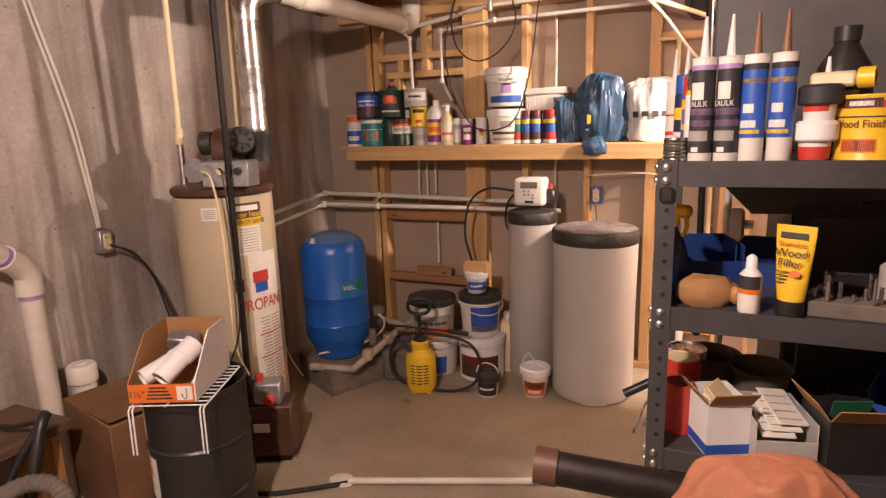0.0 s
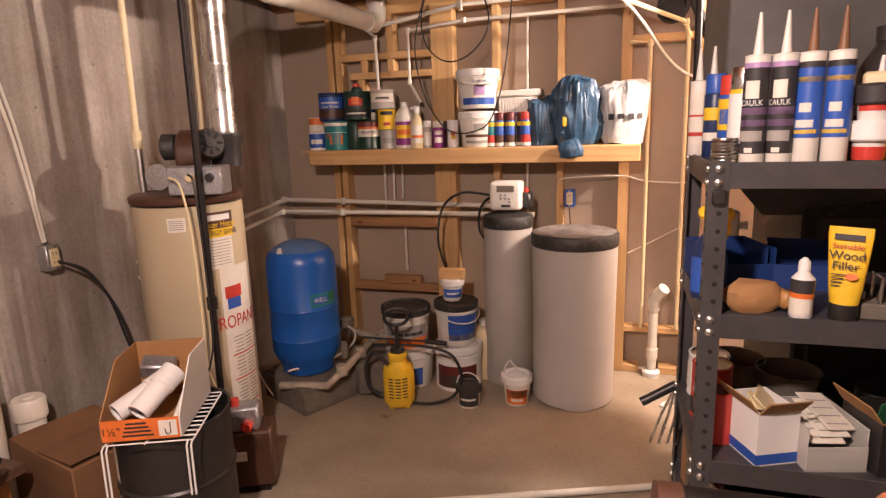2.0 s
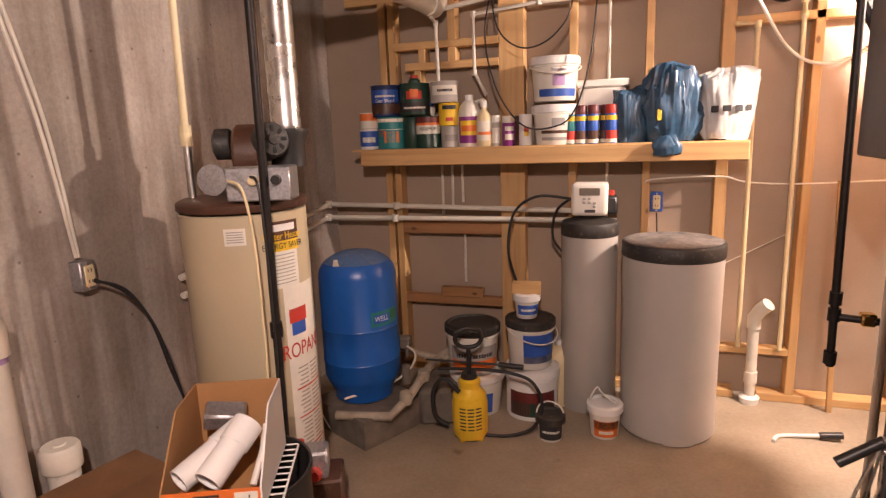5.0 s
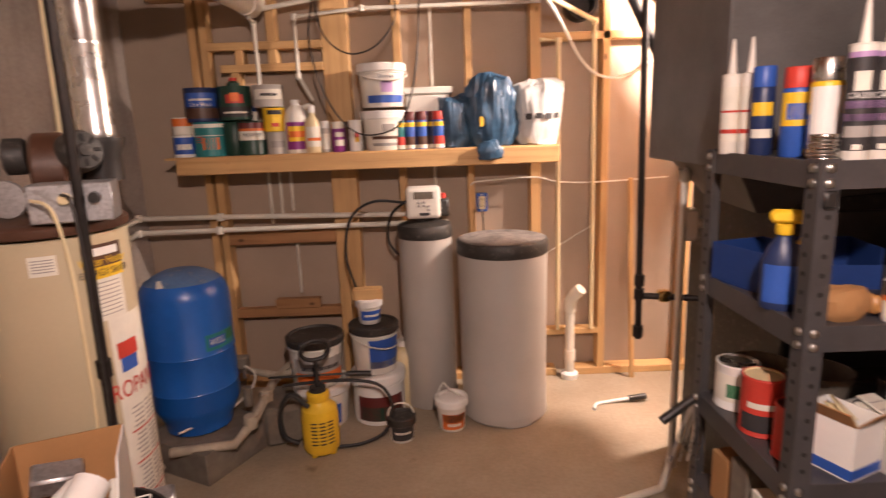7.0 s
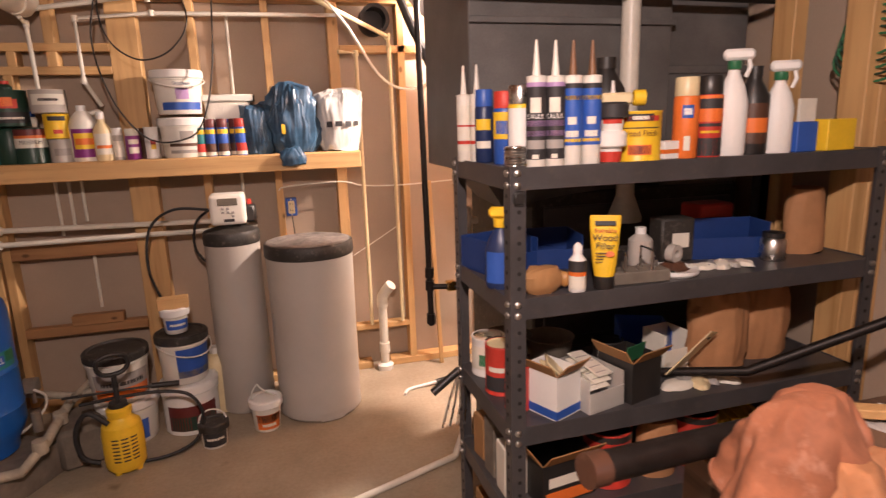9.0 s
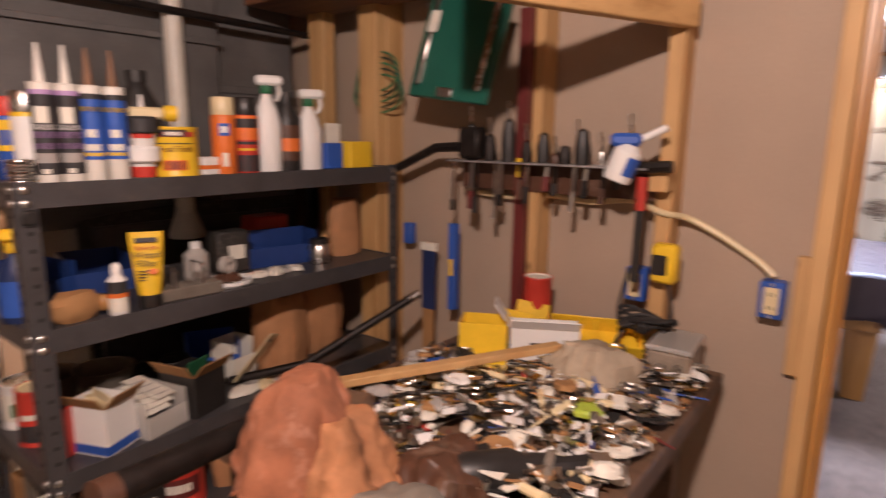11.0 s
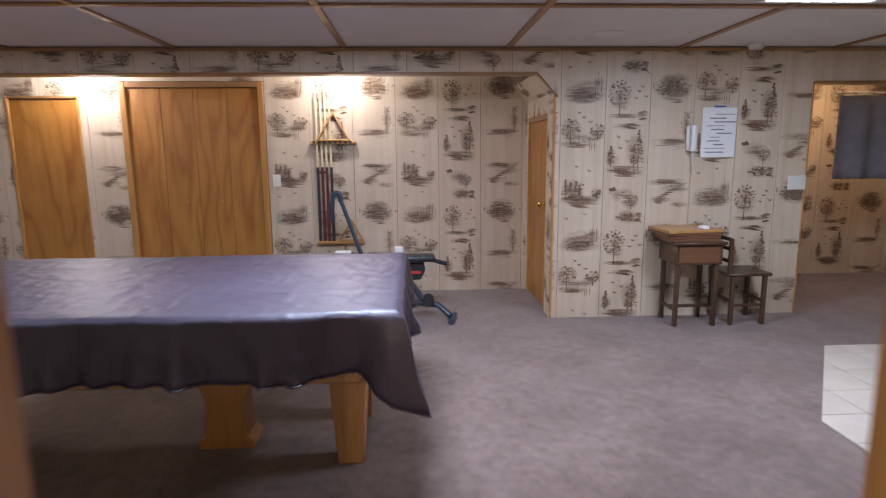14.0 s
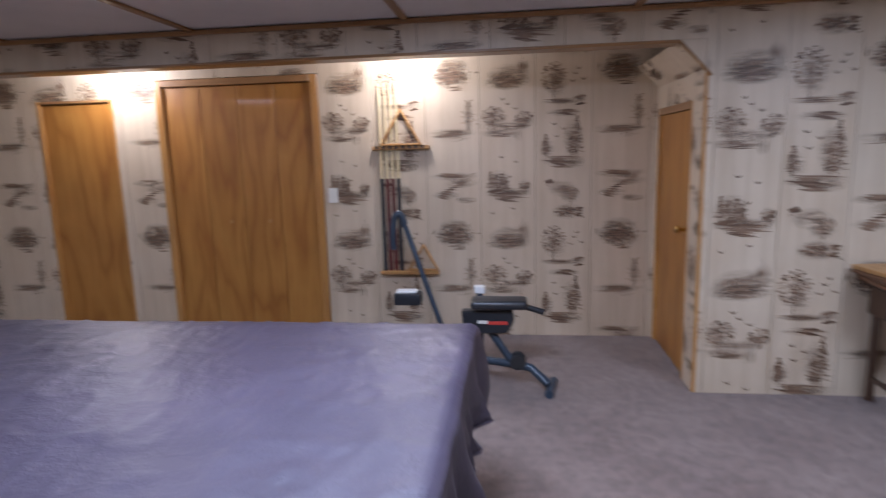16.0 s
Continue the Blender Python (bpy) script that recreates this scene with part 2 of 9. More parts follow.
M["bolt"] = metal("zinc_bolt", (0.6, 0.58, 0.54), 0.35)
M["hole"] = surf("punched_hole_dark", (0.012, 0.011, 0.01), 0.8)
M["steel"] = metal("bright_tin", (0.68, 0.66, 0.62), 0.28)
M["brass"] = metal("polished_brass", (0.78, 0.55, 0.2), 0.2)
M["greytank"] = surf("warm_grey_tank", (0.44, 0.41, 0.37), 0.5, 0, 0.06, 4, 0.05, 140)
M["blue_tank"] = surf("blue_painted_steel", (0.012, 0.115, 0.46), 0.32, 0, 0.12, 6, 0.03, 90, 0.2)
M["dusty_blue"] = surf("dusty_blue_paint", (0.10, 0.19, 0.38), 0.6, 0, 0.2, 9, 0.05, 90, 0, (0.42, 0.36, 0.28))
M["heater"] = surf("cream_enamel", (0.52, 0.44, 0.29), 0.38, 0, 0.06, 3, 0.03, 90, 0.15)
M["heater_top"] = surf("brown_enamel", (0.085, 0.038, 0.022), 0.45, 0, 0.2, 8, 0.05, 90, 0, (0.2, 0.13, 0.09))
M["white"] = surf("white_paint", (0.78, 0.77, 0.74), 0.5, 0, 0.05, 4, 0.04)
M["paper"] = surf("white_paper_label", (0.72, 0.69, 0.60), 0.7, 0, 0.06, 20, 0.03)
M["ink"] = surf("black_ink", (0.03, 0.028, 0.03), 0.6)
M["grey_ink"] = surf("grey_print", (0.33, 0.31, 0.29), 0.7)
M["red"] = surf("red_print", (0.52, 0.045, 0.03), 0.45)
M["orange"] = surf("orange_print", (0.72, 0.17, 0.03), 0.5)
M["yellow"] = surf("yellow_print", (0.80, 0.52, 0.03), 0.4)
M["blue"] = surf("blue_print", (0.03, 0.10, 0.42), 0.4)
M["navy"] = surf("navy_print", (0.015, 0.03, 0.10), 0.4)
M["teal"] = surf("teal_print", (0.02, 0.20, 0.21), 0.4)
M["green"] = surf("green_print", (0.03, 0.16, 0.07), 0.4)
M["darkgreen"] = surf("dark_green_print", (0.012, 0.045, 0.03), 0.4)
M["purple"] = surf("purple_print", (0.22, 0.03, 0.20), 0.4)
M["lilac"] = surf("lilac_print", (0.42, 0.27, 0.50), 0.4)
M["darkred"] = surf("dark_red_print", (0.13, 0.022, 0.02), 0.45)
M["cardboard"] = surf("brown_cardboard", (0.36, 0.19, 0.075), 0.85, 0, 0.1, 6, 0.08)
M["leather"] = surf("orange_suede_leather", (0.27, 0.10, 0.048), 0.85, 0, 0.3, 9, 0.5, 70, 0, (0.42, 0.22, 0.15))
M["leather_tan"] = surf("tan_suede_leather", (0.36, 0.16, 0.07), 0.8, 0, 0.3, 12, 0.5, 70, 0, (0.2, 0.08, 0.04))
M["kraft"] = surf("kraft_paper", (0.40, 0.20, 0.09), 0.8, 0, 0.15, 8, 0.2, 40)
def vinyl_mat():
    m, nt, b = nodes_of("brown_vinyl_sheet")
    v = stretched(nt, (1, 1, 1))
    big, mid, fine = noise_node(nt, v, 3.0, 4), noise_node(nt, stretched(nt, (9, 6, 6)), 1.0, 5, 0.6), noise_node(nt, v, 120, 3)
    link(nt, ramp(nt, big, [(0.3, (0.040, 0.030, 0.046)), (0.7, (0.056, 0.043, 0.063))]), b.inputs["Base Color"])
    link(nt, ramp(nt, mid, [(0.3, (0.46, 0.46, 0.46)), (0.7, (0.56, 0.56, 0.56))]), b.inputs["Roughness"])
    b.inputs["Coat Weight"].default_value = 0.2
    b.inputs["Coat Roughness"].default_value = 0.36
    crease = ramp(nt, mid, [(0.40, (0, 0, 0)), (0.5, (1, 1, 1)), (0.60, (0, 0, 0))])
    h = mixed(nt, "MIX", 0.12, crease, fine)
    bumped(nt, b, h, 0.22, 0.006)
    return m


M["vinyl"] = vinyl_mat()
M["bench_top"] = wood("worn_bench_top", (0.13, 0.075, 0.045), (0.055, 0.032, 0.02), 1, 0.55, 0.8, True)
M["tile"] = surf("cream_floor_tile", (0.62, 0.55, 0.45), 0.35, 0, 0.1, 5, 0.05)
M["grout"] = surf("tile_grout", (0.40, 0.34, 0.27), 0.9)
M["acoustic"] = surf("white_ceiling_panel", (0.76, 0.74, 0.74), 0.9, 0, 0.04, 3, 0.35, 160)
M["diffuser"] = glow("lit_diffuser", (0.95, 0.97, 1.0), 9.0)
M["clear_plastic"] = clear("clear_plastic", (0.85, 0.83, 0.78), 0.25, 0.6)
M["bag_blue"] = surf("blue_plastic_bag", (0.035, 0.085, 0.15), 0.34, 0, 0.45, 14, 0.5, 45, 0.12)
M["bag_white"] = surf("white_plastic_bag", (0.62, 0.62, 0.60), 0.35, 0, 0.15, 9, 0.1, 40, 0.2)
M["rubber"] = surf("black_rubber", (0.018, 0.017, 0.017), 0.6)
M["olive"] = surf("grey_cushion_block", (0.17, 0.145, 0.115), 0.9, 0, 0.25, 12, 0.4, 40)


# ---- mesh helpers ----
def thing(name, label, category, group="", kind="", place=(0, 0, 0), rz=0.0):
    ob = new(name)
    ob.empty_display_size = 0.05
    ob.location = place
    ob.rotation_euler = (0, 0, radians(rz))
    return tagged(ob, label, category, group, kind)


def mesh_of(name, bm, material, smooth=True):
    bmesh.ops.recalc_face_normals(bm, faces=bm.faces[:])
    me = bpy.data.meshes.new(name)
    bm.to_mesh(me)
    bm.free()
    for mm in material if isinstance(material, (list, tuple)) else (material,):
        me.materials.append(mm)
    if smooth:
        me.polygons.foreach_set("use_smooth", [True] * len(me.polygons))
        me.set_sharp_from_angle(angle=radians(38))
    return me


LAST = [None]


def part(name, bm, material, parent=None, label="", smooth=True):
    ob = new(name, mesh_of(name, bm, material, smooth))
    LAST[0] = ob
    ob.parent = parent
    if label:
        ob["label"] = label
    return ob


def box(x0, x1, y0, y1, z0, z1, bevel=0.0, bm=None, seg=1):
    own = bmesh.new()
    bmesh.ops.create_cube(own, size=1.0)
    for v in own.verts:
        v.co = Vector((x0 + (v.co.x + 0.5) * (x1 - x0), y0 + (v.co.y + 0.5) * (y1 - y0), z0 + (v.co.z + 0.5) * (z1 - z0)))
    if bevel:
        bmesh.ops.bevel(own, geom=own.edges[:], offset=bevel, segments=seg, affect="EDGES", profile=0.6)
    return merged(bm, own)


def merged(bm, own):
    if bm is None:
        return own
    me = bpy.data.meshes.new("tmp")
    own.to_mesh(me)
    own.free()
    bm.from_mesh(me)
    bpy.data.meshes.remove(me)
    return bm


def moved(bm, m):
    bmesh.ops.transform(bm, matrix=m, verts=bm.verts[:])
    return bm


def lathe(profile, seg=32, bm=None, a0=0.0, a1=360.0):
    """Turns (radius, height) pairs about the z axis."""
    own = bmesh.new()
    full = abs(a1 - a0) >= 359.9
    n = seg if full else seg + 1
    rings = []
    for r, z in profile:
        if r <= 1e-6 and full:
            rings.append([own.verts.new((0, 0, z))])
            continue
        ring = []
        for k in range(n):
            a = radians(a0 + (a1 - a0) * k / seg)
            ring.append(own.verts.new((r * math.cos(a), r * math.sin(a), z)))
        rings.append(ring)
    for lo, hi in zip(rings, rings[1:]):
        for k in range(seg):
            j = (k + 1) % n
            if len(lo) == 1 and len(hi) == 1:
                continue
            if len(lo) == 1:
                own.faces.new((lo[0], hi[j], hi[k]))
            elif len(hi) == 1:
                own.faces.new((lo[k], lo[j], hi[0]))
            else:
                own.faces.new((lo[k], lo[j], hi[j], hi[k]))
    return merged(bm, own)


def tube(points, r, seg=10, bm=None, steps=0, caps=True):
    """A pipe along points; with steps, along a smooth curve through them."""
    pts = [Vector(p) for p in points]
    if steps:
        q = [pts[0]] + pts + [pts[-1]]
        out = []
        for k in range(1, len(q) - 2):
            for s in range(steps):
                t = s / steps
                a, b, c, d = q[k - 1], q[k], q[k + 1], q[k + 2]
                out.append(0.5 * (2 * b + (c - a) * t + (2 * a - 5 * b + 4 * c - d) * t * t + (3 * b - a - 3 * c + d) * t ** 3))
        pts = out + [pts[-1]]
    own = bmesh.new()
    rings, side = [], None
    for k, p in enumerate(pts):
        d = (pts[min(k + 1, len(pts) - 1)] - pts[max(k - 1, 0)]).normalized()
        if side is None:
            side = d.cross(Vector((0, 0, 1)))
            if side.length < 0.1:
                side = d.cross(Vector((1, 0, 0)))
        side = (side - d * side.dot(d)).normalized()
        up = d.cross(side)
        rr = r[k] if isinstance(r, (list, tuple)) else r
        rings.append([own.verts.new(p + rr * (math.cos(a) * side + math.sin(a) * up)) for a in (2 * math.pi * j / seg for j in range(seg))])
    for lo, hi in zip(rings, rings[1:]):
        for j in range(seg):
            own.faces.new((lo[j], lo[(j + 1) % seg], hi[(j + 1) % seg], hi[j]))
    if caps:
        own.faces.new(rings[0][::-1])
        own.faces.new(rings[-1])
    return merged(bm, own)


def disc_prism(points, z0, z1, bevel=0.0):
    """A flat outline in x and y, thick from z0 to z1."""
    bm = bmesh.new()
    f = bm.faces.new([bm.verts.new((x, y, z0)) for x, y in points])
    ext = bmesh.ops.extrude_face_region(bm, geom=[f])
    bmesh.ops.translate(bm, verts=[g for g in ext["geom"] if isinstance(g, bmesh.types.BMVert)], vec=(0, 0, z1 - z0))
    if bevel:
        bmesh.ops.bevel(bm, geom=bm.edges[:], offset=bevel, segments=1, affect="EDGES")
    return bm


def lettering(name, text, size, m, material, parent=None, squeeze=1.0):
    """Flat letters in the built-in font, as a mesh; m places its x (along) and y (up) axes."""
    cu = bpy.data.curves.new(name, "FONT")
    cu.body, cu.size, cu.align_x, cu.align_y = text, size, "CENTER", "CENTER"
    cu.extrude = 0.0003
    tmp = new("tmp_text", cu)
    me = bpy.data.meshes.new_from_object(tmp)
    bpy.data.objects.remove(tmp)
    bpy.data.curves.remove(cu)
    me.transform(m @ Matrix.Diagonal((squeeze, 1, 1, 1)))
    me.materials.clear()
    me.materials.append(material)
    ob = new(name, me)
    ob.parent = parent
    return ob


def wrapped_text(name, text, size, r, z, a, material, parent, squeeze=1.0):
    """Letters bent round an upright cylinder of radius r, centred at angle a (degrees)."""
    ob = lettering(name, text, size, Matrix.Identity(4), material, parent, squeeze)
    for v in ob.data.vertices:
        ang = radians(a) + v.co.x / r
        v.co = Vector(((r + 0.0008 + v.co.z) * math.cos(ang), (r + 0.0008 + v.co.z) * math.sin(ang), z + v.co.y))
    return ob


def band(r, z0, z1, a0=0.0, a1=360.0, seg=24, r1=None):
    """A thin label round a cylinder."""
    r1 = r if r1 is None else r1
    return lathe([(r, z0), (r1, z1)], seg, None, a0, a1)

# ---- utility room: floor, walls, ceiling ----
XW, YN, XE = -2.08, 4.07, 1.59           # concrete wall, front of the stud wall, drywall towards the rec room
CEIL_U, CEIL_R = 2.32, 2.19


def structure(name, label, category):
    return thing(name, label, category, "", "structure")


slab = tagged(part("floor_utility", box(-2.4, 1.62, -1.6, 4.5, -0.15, 0.0), M["slab"]), "bare tan concrete slab with stains", "floor", "", "structure")
west = tagged(part("wall_west", box(-2.35, XW, -1.6, 4.6, 0, 2.45), M["concrete"]), "poured concrete wall with damp streaks and form marks", "wall", "", "structure")
tagged(part("wall_south", box(XW, 1.49, -1.7, -1.55, 0, 2.45), M["concrete"]), "plain concrete wall closing the room", "wall", "", "structure")

north = structure("wall_north", "open stud wall with bare drywall backing", "wall")
part("drywall", box(XW, 1.7, 4.165, 4.2, 0, 2.45), M["drywall"], north)


def stud(x0, x1, z0, z1, y0=YN, y1=4.16, mat="stud_z", name="stud"):
    return part(name, box(x0, x1, y0, y1, z0, z1, 0.003), M[mat], north, "", False)


for x0, x1 in ((-1.70, -1.66), (-1.645, -1.605), (-1.02, -0.885), (-0.655, -0.615), (-0.285, -0.247), (0.055, 0.112), (0.437, 0.477), (0.90, 0.94)):
    stud(x0, x1, 0.042, 2.12)
stud(-1.50, -1.46, 1.60, 1.78)
stud(-1.47, -1.43, 1.78, 1.885)
stud(-1.30, -1.255, 1.78, 1.89)
stud(-1.30, -1.255, 1.885, 2.12)
for z0, z1, a, b, m in ((1.865, 1.905, -1.62, -1.02, "stud_x"), (1.755, 1.795, -1.55, -1.02, "stud_x"), (0.845, 0.935, -1.605, -1.02, "brace"), (0.425, 0.475, -1.605, -1.02, "brace")):
    part("blocking", box(a, b, YN - 0.004, 4.12, z0, z1, 0.003), M[m], north, "", False)
part("blocking", box(-1.38, -1.13, YN - 0.02, 4.10, 0.475, 0.53, 0.003), M["brace"], north, "", False)
part("blocking", box(0.112, 0.437, YN, 4.14, 0.25, 0.285, 0.003), M["stud_x"], north, "", False)
part("blocking", box(0.112, 0.9, YN, 4.14, 1.86, 1.90, 0.003), M["stud_x"], north, "", False)
part("bottom_plate", box(-1.60, -1.02, YN, 4.16, 0, 0.042, 0.003), M["stud_x"], north, "", False)
part("bottom_plate", box(-0.88, 0.2, YN, 4.16, 0, 0.042, 0.003), M["stud_x"], north, "", False)
part("bottom_plate", box(0.31, 1.59, YN, 4.16, 0, 0.042, 0.003), M["stud_x"], north, "", False)
part("top_plate", box(-1.9, 1.59, YN, 4.16, 2.12, 2.20, 0.003), M["stud_x"], north, "", False)

bm = box(-2.35, 1.7, -1.6, 4.5, 2.42, 2.45)
for k in range(15):
    x = -1.95 + 0.27 * k
    box(x, x + 0.038, -1.6, 4.4, 2.2, 2.42, 0, bm)
box(-2.08, 1.59, 4.1, 4.16, 2.2, 2.42, 0, bm)
tagged(part("ceiling_utility", bm, M["joist"]), "reddish open floor joists and subfloor overhead", "ceiling", "", "structure")

# ---- wall between utility room and rec room, with the doorway ----
DY0, DY1, DTOP = -0.12, 0.61, 2.03
east = structure("wall_east", "stud wall with bare drywall and a doorway", "wall")
for y0, y1, z0, z1 in ((DY1 + 0.02, 4.5, 0, 2.45), (-5.2, DY0 - 0.02, 0, 2.45), (DY0 - 0.02, DY1 + 0.02, DTOP + 0.02, 2.45)):
    part("drywall", box(XE, XE + 0.02, y0, y1, z0, z1), M["drywall"], east, "", False)
for y0 in (1.015, 1.43, 2.08, 2.75, 3.4, -0.20, -0.6, -1.0):
    part("stud", box(1.498, XE - 0.001, y0, y0 + 0.045, 0.0, 2.2, 0.003), M["stud_z"], east, "", False)
part("stud", box(1.50, XE - 0.001, DY1 + 0.024, DY1 + 0.066, 0, 2.2, 0.003), M["stud_z"], east, "", False)
part("stud", box(1.56, XE - 0.001, DY1 + 0.066, DY1 + 0.10, 0.86, 1.18, 0.003), M["stud_z"], east, "", False)
part("top_plate", box(1.50, XE - 0.001, -1.5, 4.06, 2.2, 2.26), M["stud_y"], east, "", False)
part("brace", moved(box(-0.72, 0.0, -0.019, 0.019, -0.045, 0.045, 0.003), pose(1.512, 1.005, 1.80, 0, 0, -24)), M["stud_x"], east, "", False)
part("brace_hanger", box(0.86, 0.90, 1.24, 1.33, 1.757, 2.2, 0.003), M["stud_z"], east, "", False)
# Assumed beam, added to block the bulb's light from the stud tops.
part("girder", box(1.20, 1.497, 1.62, 2.52, 1.93, 2.199, 0.004), M["girder"], east, "assumed dark reddish girder, added to shade the stud tops", False)

frame_1 = structure("door_frame_1", "varnished pine door frame with stop strips", "door frame")
for y0, y1, x0 in ((DY1, DY1 + 0.02, 1.49), (DY0 - 0.02, DY0, 1.603)):
    part("jamb", box(x0, 1.786, y0, y1, 0, DTOP, 0.002), M["pine_z"], frame_1, "", False)
part("head_jamb", box(1.49, 1.786, DY0 - 0.02, DY1 + 0.02, DTOP, DTOP + 0.02, 0.002), M["pine_x"], frame_1, "", False)
for y0, y1, x0 in ((DY1 - 0.012, DY1, 1.545), (DY0, DY0 + 0.012, 1.62)):
    part("stop_strip", box(x0, x0 + 0.035, y0, y1, 0, DTOP, 0.003), M["pine_z"], frame_1, "", False)
for y0, y1, x0 in ((DY1 + 0.006, DY1 + 0.066, 1.774), (DY0 - 0.082, DY0 - 0.022, 1.774)):
    part("casing", box(x0, x0 + 0.018, y0, y1, 0, DTOP + 0.06, 0.004), M["pine_z"], frame_1, "", False)

door_1 = structure("door_1", "dark brown flush wooden door standing open", "door")
door_1.location, door_1.rotation_euler = (1.60, DY0 + 0.019, 0), (0, 0, radians(179.4))
part("leaf", box(0.0, 0.72, 0.002, 0.037, 0.012, 2.02, 0.002), M["door_brown"], door_1, "", False)
part("door_knob", lathe([(0.0, 0.0), (0.026, 0.003), (0.026, 0.006), (0.011, 0.012), (0.011, 0.03), (0.026, 0.042), (0.028, 0.055), (0.02, 0.066), (0, 0.068)], 20), M["brass"], door_1, "brass door knob")
LAST[0].matrix_basis = pose(0.66, 0.002, 0.96, 90, 0, 0)

# ---- rec room ----
XR, XB = 6.045, 7.108                       # panelled wall with the white board, back of the alcove
tagged(part("floor_rec_room", box(1.62, 8.2, -6.2, 5.6, -0.15, 0.0), M["carpet"]), "mottled brown cut-pile carpet", "carpet", "", "structure")

bm = box(1.61, 8.2, -6.2, 5.6, CEIL_R + 0.004, CEIL_R + 0.05)
tagged(part("ceiling_rec_room", bm, M["acoustic"]), "white ceiling panels between wooden strips", "ceiling", "", "structure")
strips = structure("ceiling_trim", "varnished wooden strips on the white ceiling", "ceiling trim")
for y in (-4.3, -3.1, -1.83, -0.47, 0.80, 2.08, 3.3, 4.5):
    part("strip", box(1.64, XR, y - 0.022, y + 0.022, CEIL_R - 0.012, CEIL_R + 0.003, 0.003), M["pine_x"], strips, "", False)
for x in (2.4, 3.45, 4.68):
    part("strip", box(x - 0.022, x + 0.022, -5.2, 5.2, CEIL_R - 0.014, CEIL_R + 0.001, 0.003), M["pine_y"], strips, "", False)
part("strip", box(XR - 0.03, XR - 0.002, -5.2, 5.2, CEIL_R - 0.03, CEIL_R - 0.002, 0.006), M["pine_y"], strips, "", False)


def panel_mat():
    m, nt, b = nodes_of("printed_panelling")
    v = stretched(nt, (1, 1, 1))
    vert = noise_node(nt, stretched(nt, (14, 14, 0.8)), 1.0, 4, 0.6)
    blot = noise_node(nt, v, 2.2, 4, 0.6)
    c = ramp(nt, vert, [(0.3, (0.55, 0.445, 0.32)), (0.62, (0.64, 0.535, 0.40))])
    c = mixed(nt, "MULTIPLY", 0.5, c, ramp(nt, blot, [(0.3, (0.86, 0.80, 0.74)), (0.65, (1, 1, 1))]))
    link(nt, c, b.inputs["Base Color"])
    b.inputs["Roughness"].default_value = 0.42
    bumped(nt, b, vert, 0.06)
    return m


M["panel"] = panel_mat()
M["print_dark"] = surf("dark_brown_print", (0.15, 0.088, 0.052), 0.45, 0, 0.3, 30, 0.0)
M["print_mid"] = surf("brown_print", (0.24, 0.155, 0.098), 0.45, 0, 0.3, 30, 0.0)
M["print_pale"] = surf("pale_brown_print", (0.40, 0.295, 0.20), 0.45, 0, 0.2, 30, 0.0)
def haze_mat():
    """Airbrushed brown ink, thick in the middle of a patch and thinning out in level streaks."""
    m, nt, b = nodes_of("airbrushed_brown_print")
    uv = nt.nodes.new("ShaderNodeUVMap")
    uv.uv_map = "patch"
    ln = nt.nodes.new("ShaderNodeVectorMath")
    ln.operation = "LENGTH"
    link(nt, uv.outputs[0], ln.inputs[0])
    fall = ramp(nt, ln.outputs["Value"], [(0.1, (1, 1, 1)), (0.98, (0, 0, 0))])
    streak = noise_node(nt, stretched(nt, (9, 9, 60)), 1.0, 5, 0.65)
    fleck = noise_node(nt, stretched(nt, (1, 1, 1)), 70, 4, 0.7)
    a = mixed(nt, "MULTIPLY", 1.0, fall, ramp(nt, streak, [(0.33, (0.0, 0.0, 0.0)), (0.62, (1, 1, 1))]))
    a = mixed(nt, "MULTIPLY", 1.0, a, ramp(nt, fleck, [(0.36, (0.35, 0.35, 0.35)), (0.55, (1, 1, 1))]))
    link(nt, a, b.inputs["Alpha"])
    b.inputs["Base Color"].default_value = (0.27, 0.18, 0.12, 1)
    b.inputs["Roughness"].default_value = 0.5
    return m


M["haze"] = haze_mat()
M["groove"] = surf("groove_shadow_paint", (0.20, 0.14, 0.09), 0.7)


# Printed scenes, nine kinds on boards of three sorts; sizes in metres on the board, tone 0 pale to 2 dark.
def ink_blob(out, rnd, cx, cz, rx, rz, tone, n=7):
    out.append((tone, [(cx + rx * (0.6 + 0.6 * rnd.random()) * math.cos(2 * math.pi * k / n), cz + rz * (0.6 + 0.6 * rnd.random()) * math.sin(2 * math.pi * k / n)) for k in range(n)]))


def ink_bar(out, cx, cz, w, h, tone, lean=0.0):
    out.append((tone, [(cx - w / 2, cz - h * 0.2 - lean), (cx - w * 0.2, cz - h / 2), (cx + w / 2, cz + lean), (cx + w * 0.1, cz + h / 2)]))


def ink_trunk(out, x, z, h, w=0.006):
    out.append((2, [(x - w / 2, z), (x + w / 2, z), (x + w * 0.15, z + h), (x - w * 0.15, z + h)]))


def ink_round_tree(out, rnd, x, z, h, w, n=70):
    ink_trunk(out, x, z, h * 0.8)
    for k in range(n):
        a, r = rnd.uniform(0, 6.283), math.sqrt(rnd.random())
        ink_blob(out, rnd, x + w * r * math.cos(a), z + h * (0.62 + 0.36 * r * math.sin(a)), rnd.uniform(0.005, 0.011), rnd.uniform(0.003, 0.007), rnd.choice((0, 0, 1, 1, 2)), 6)


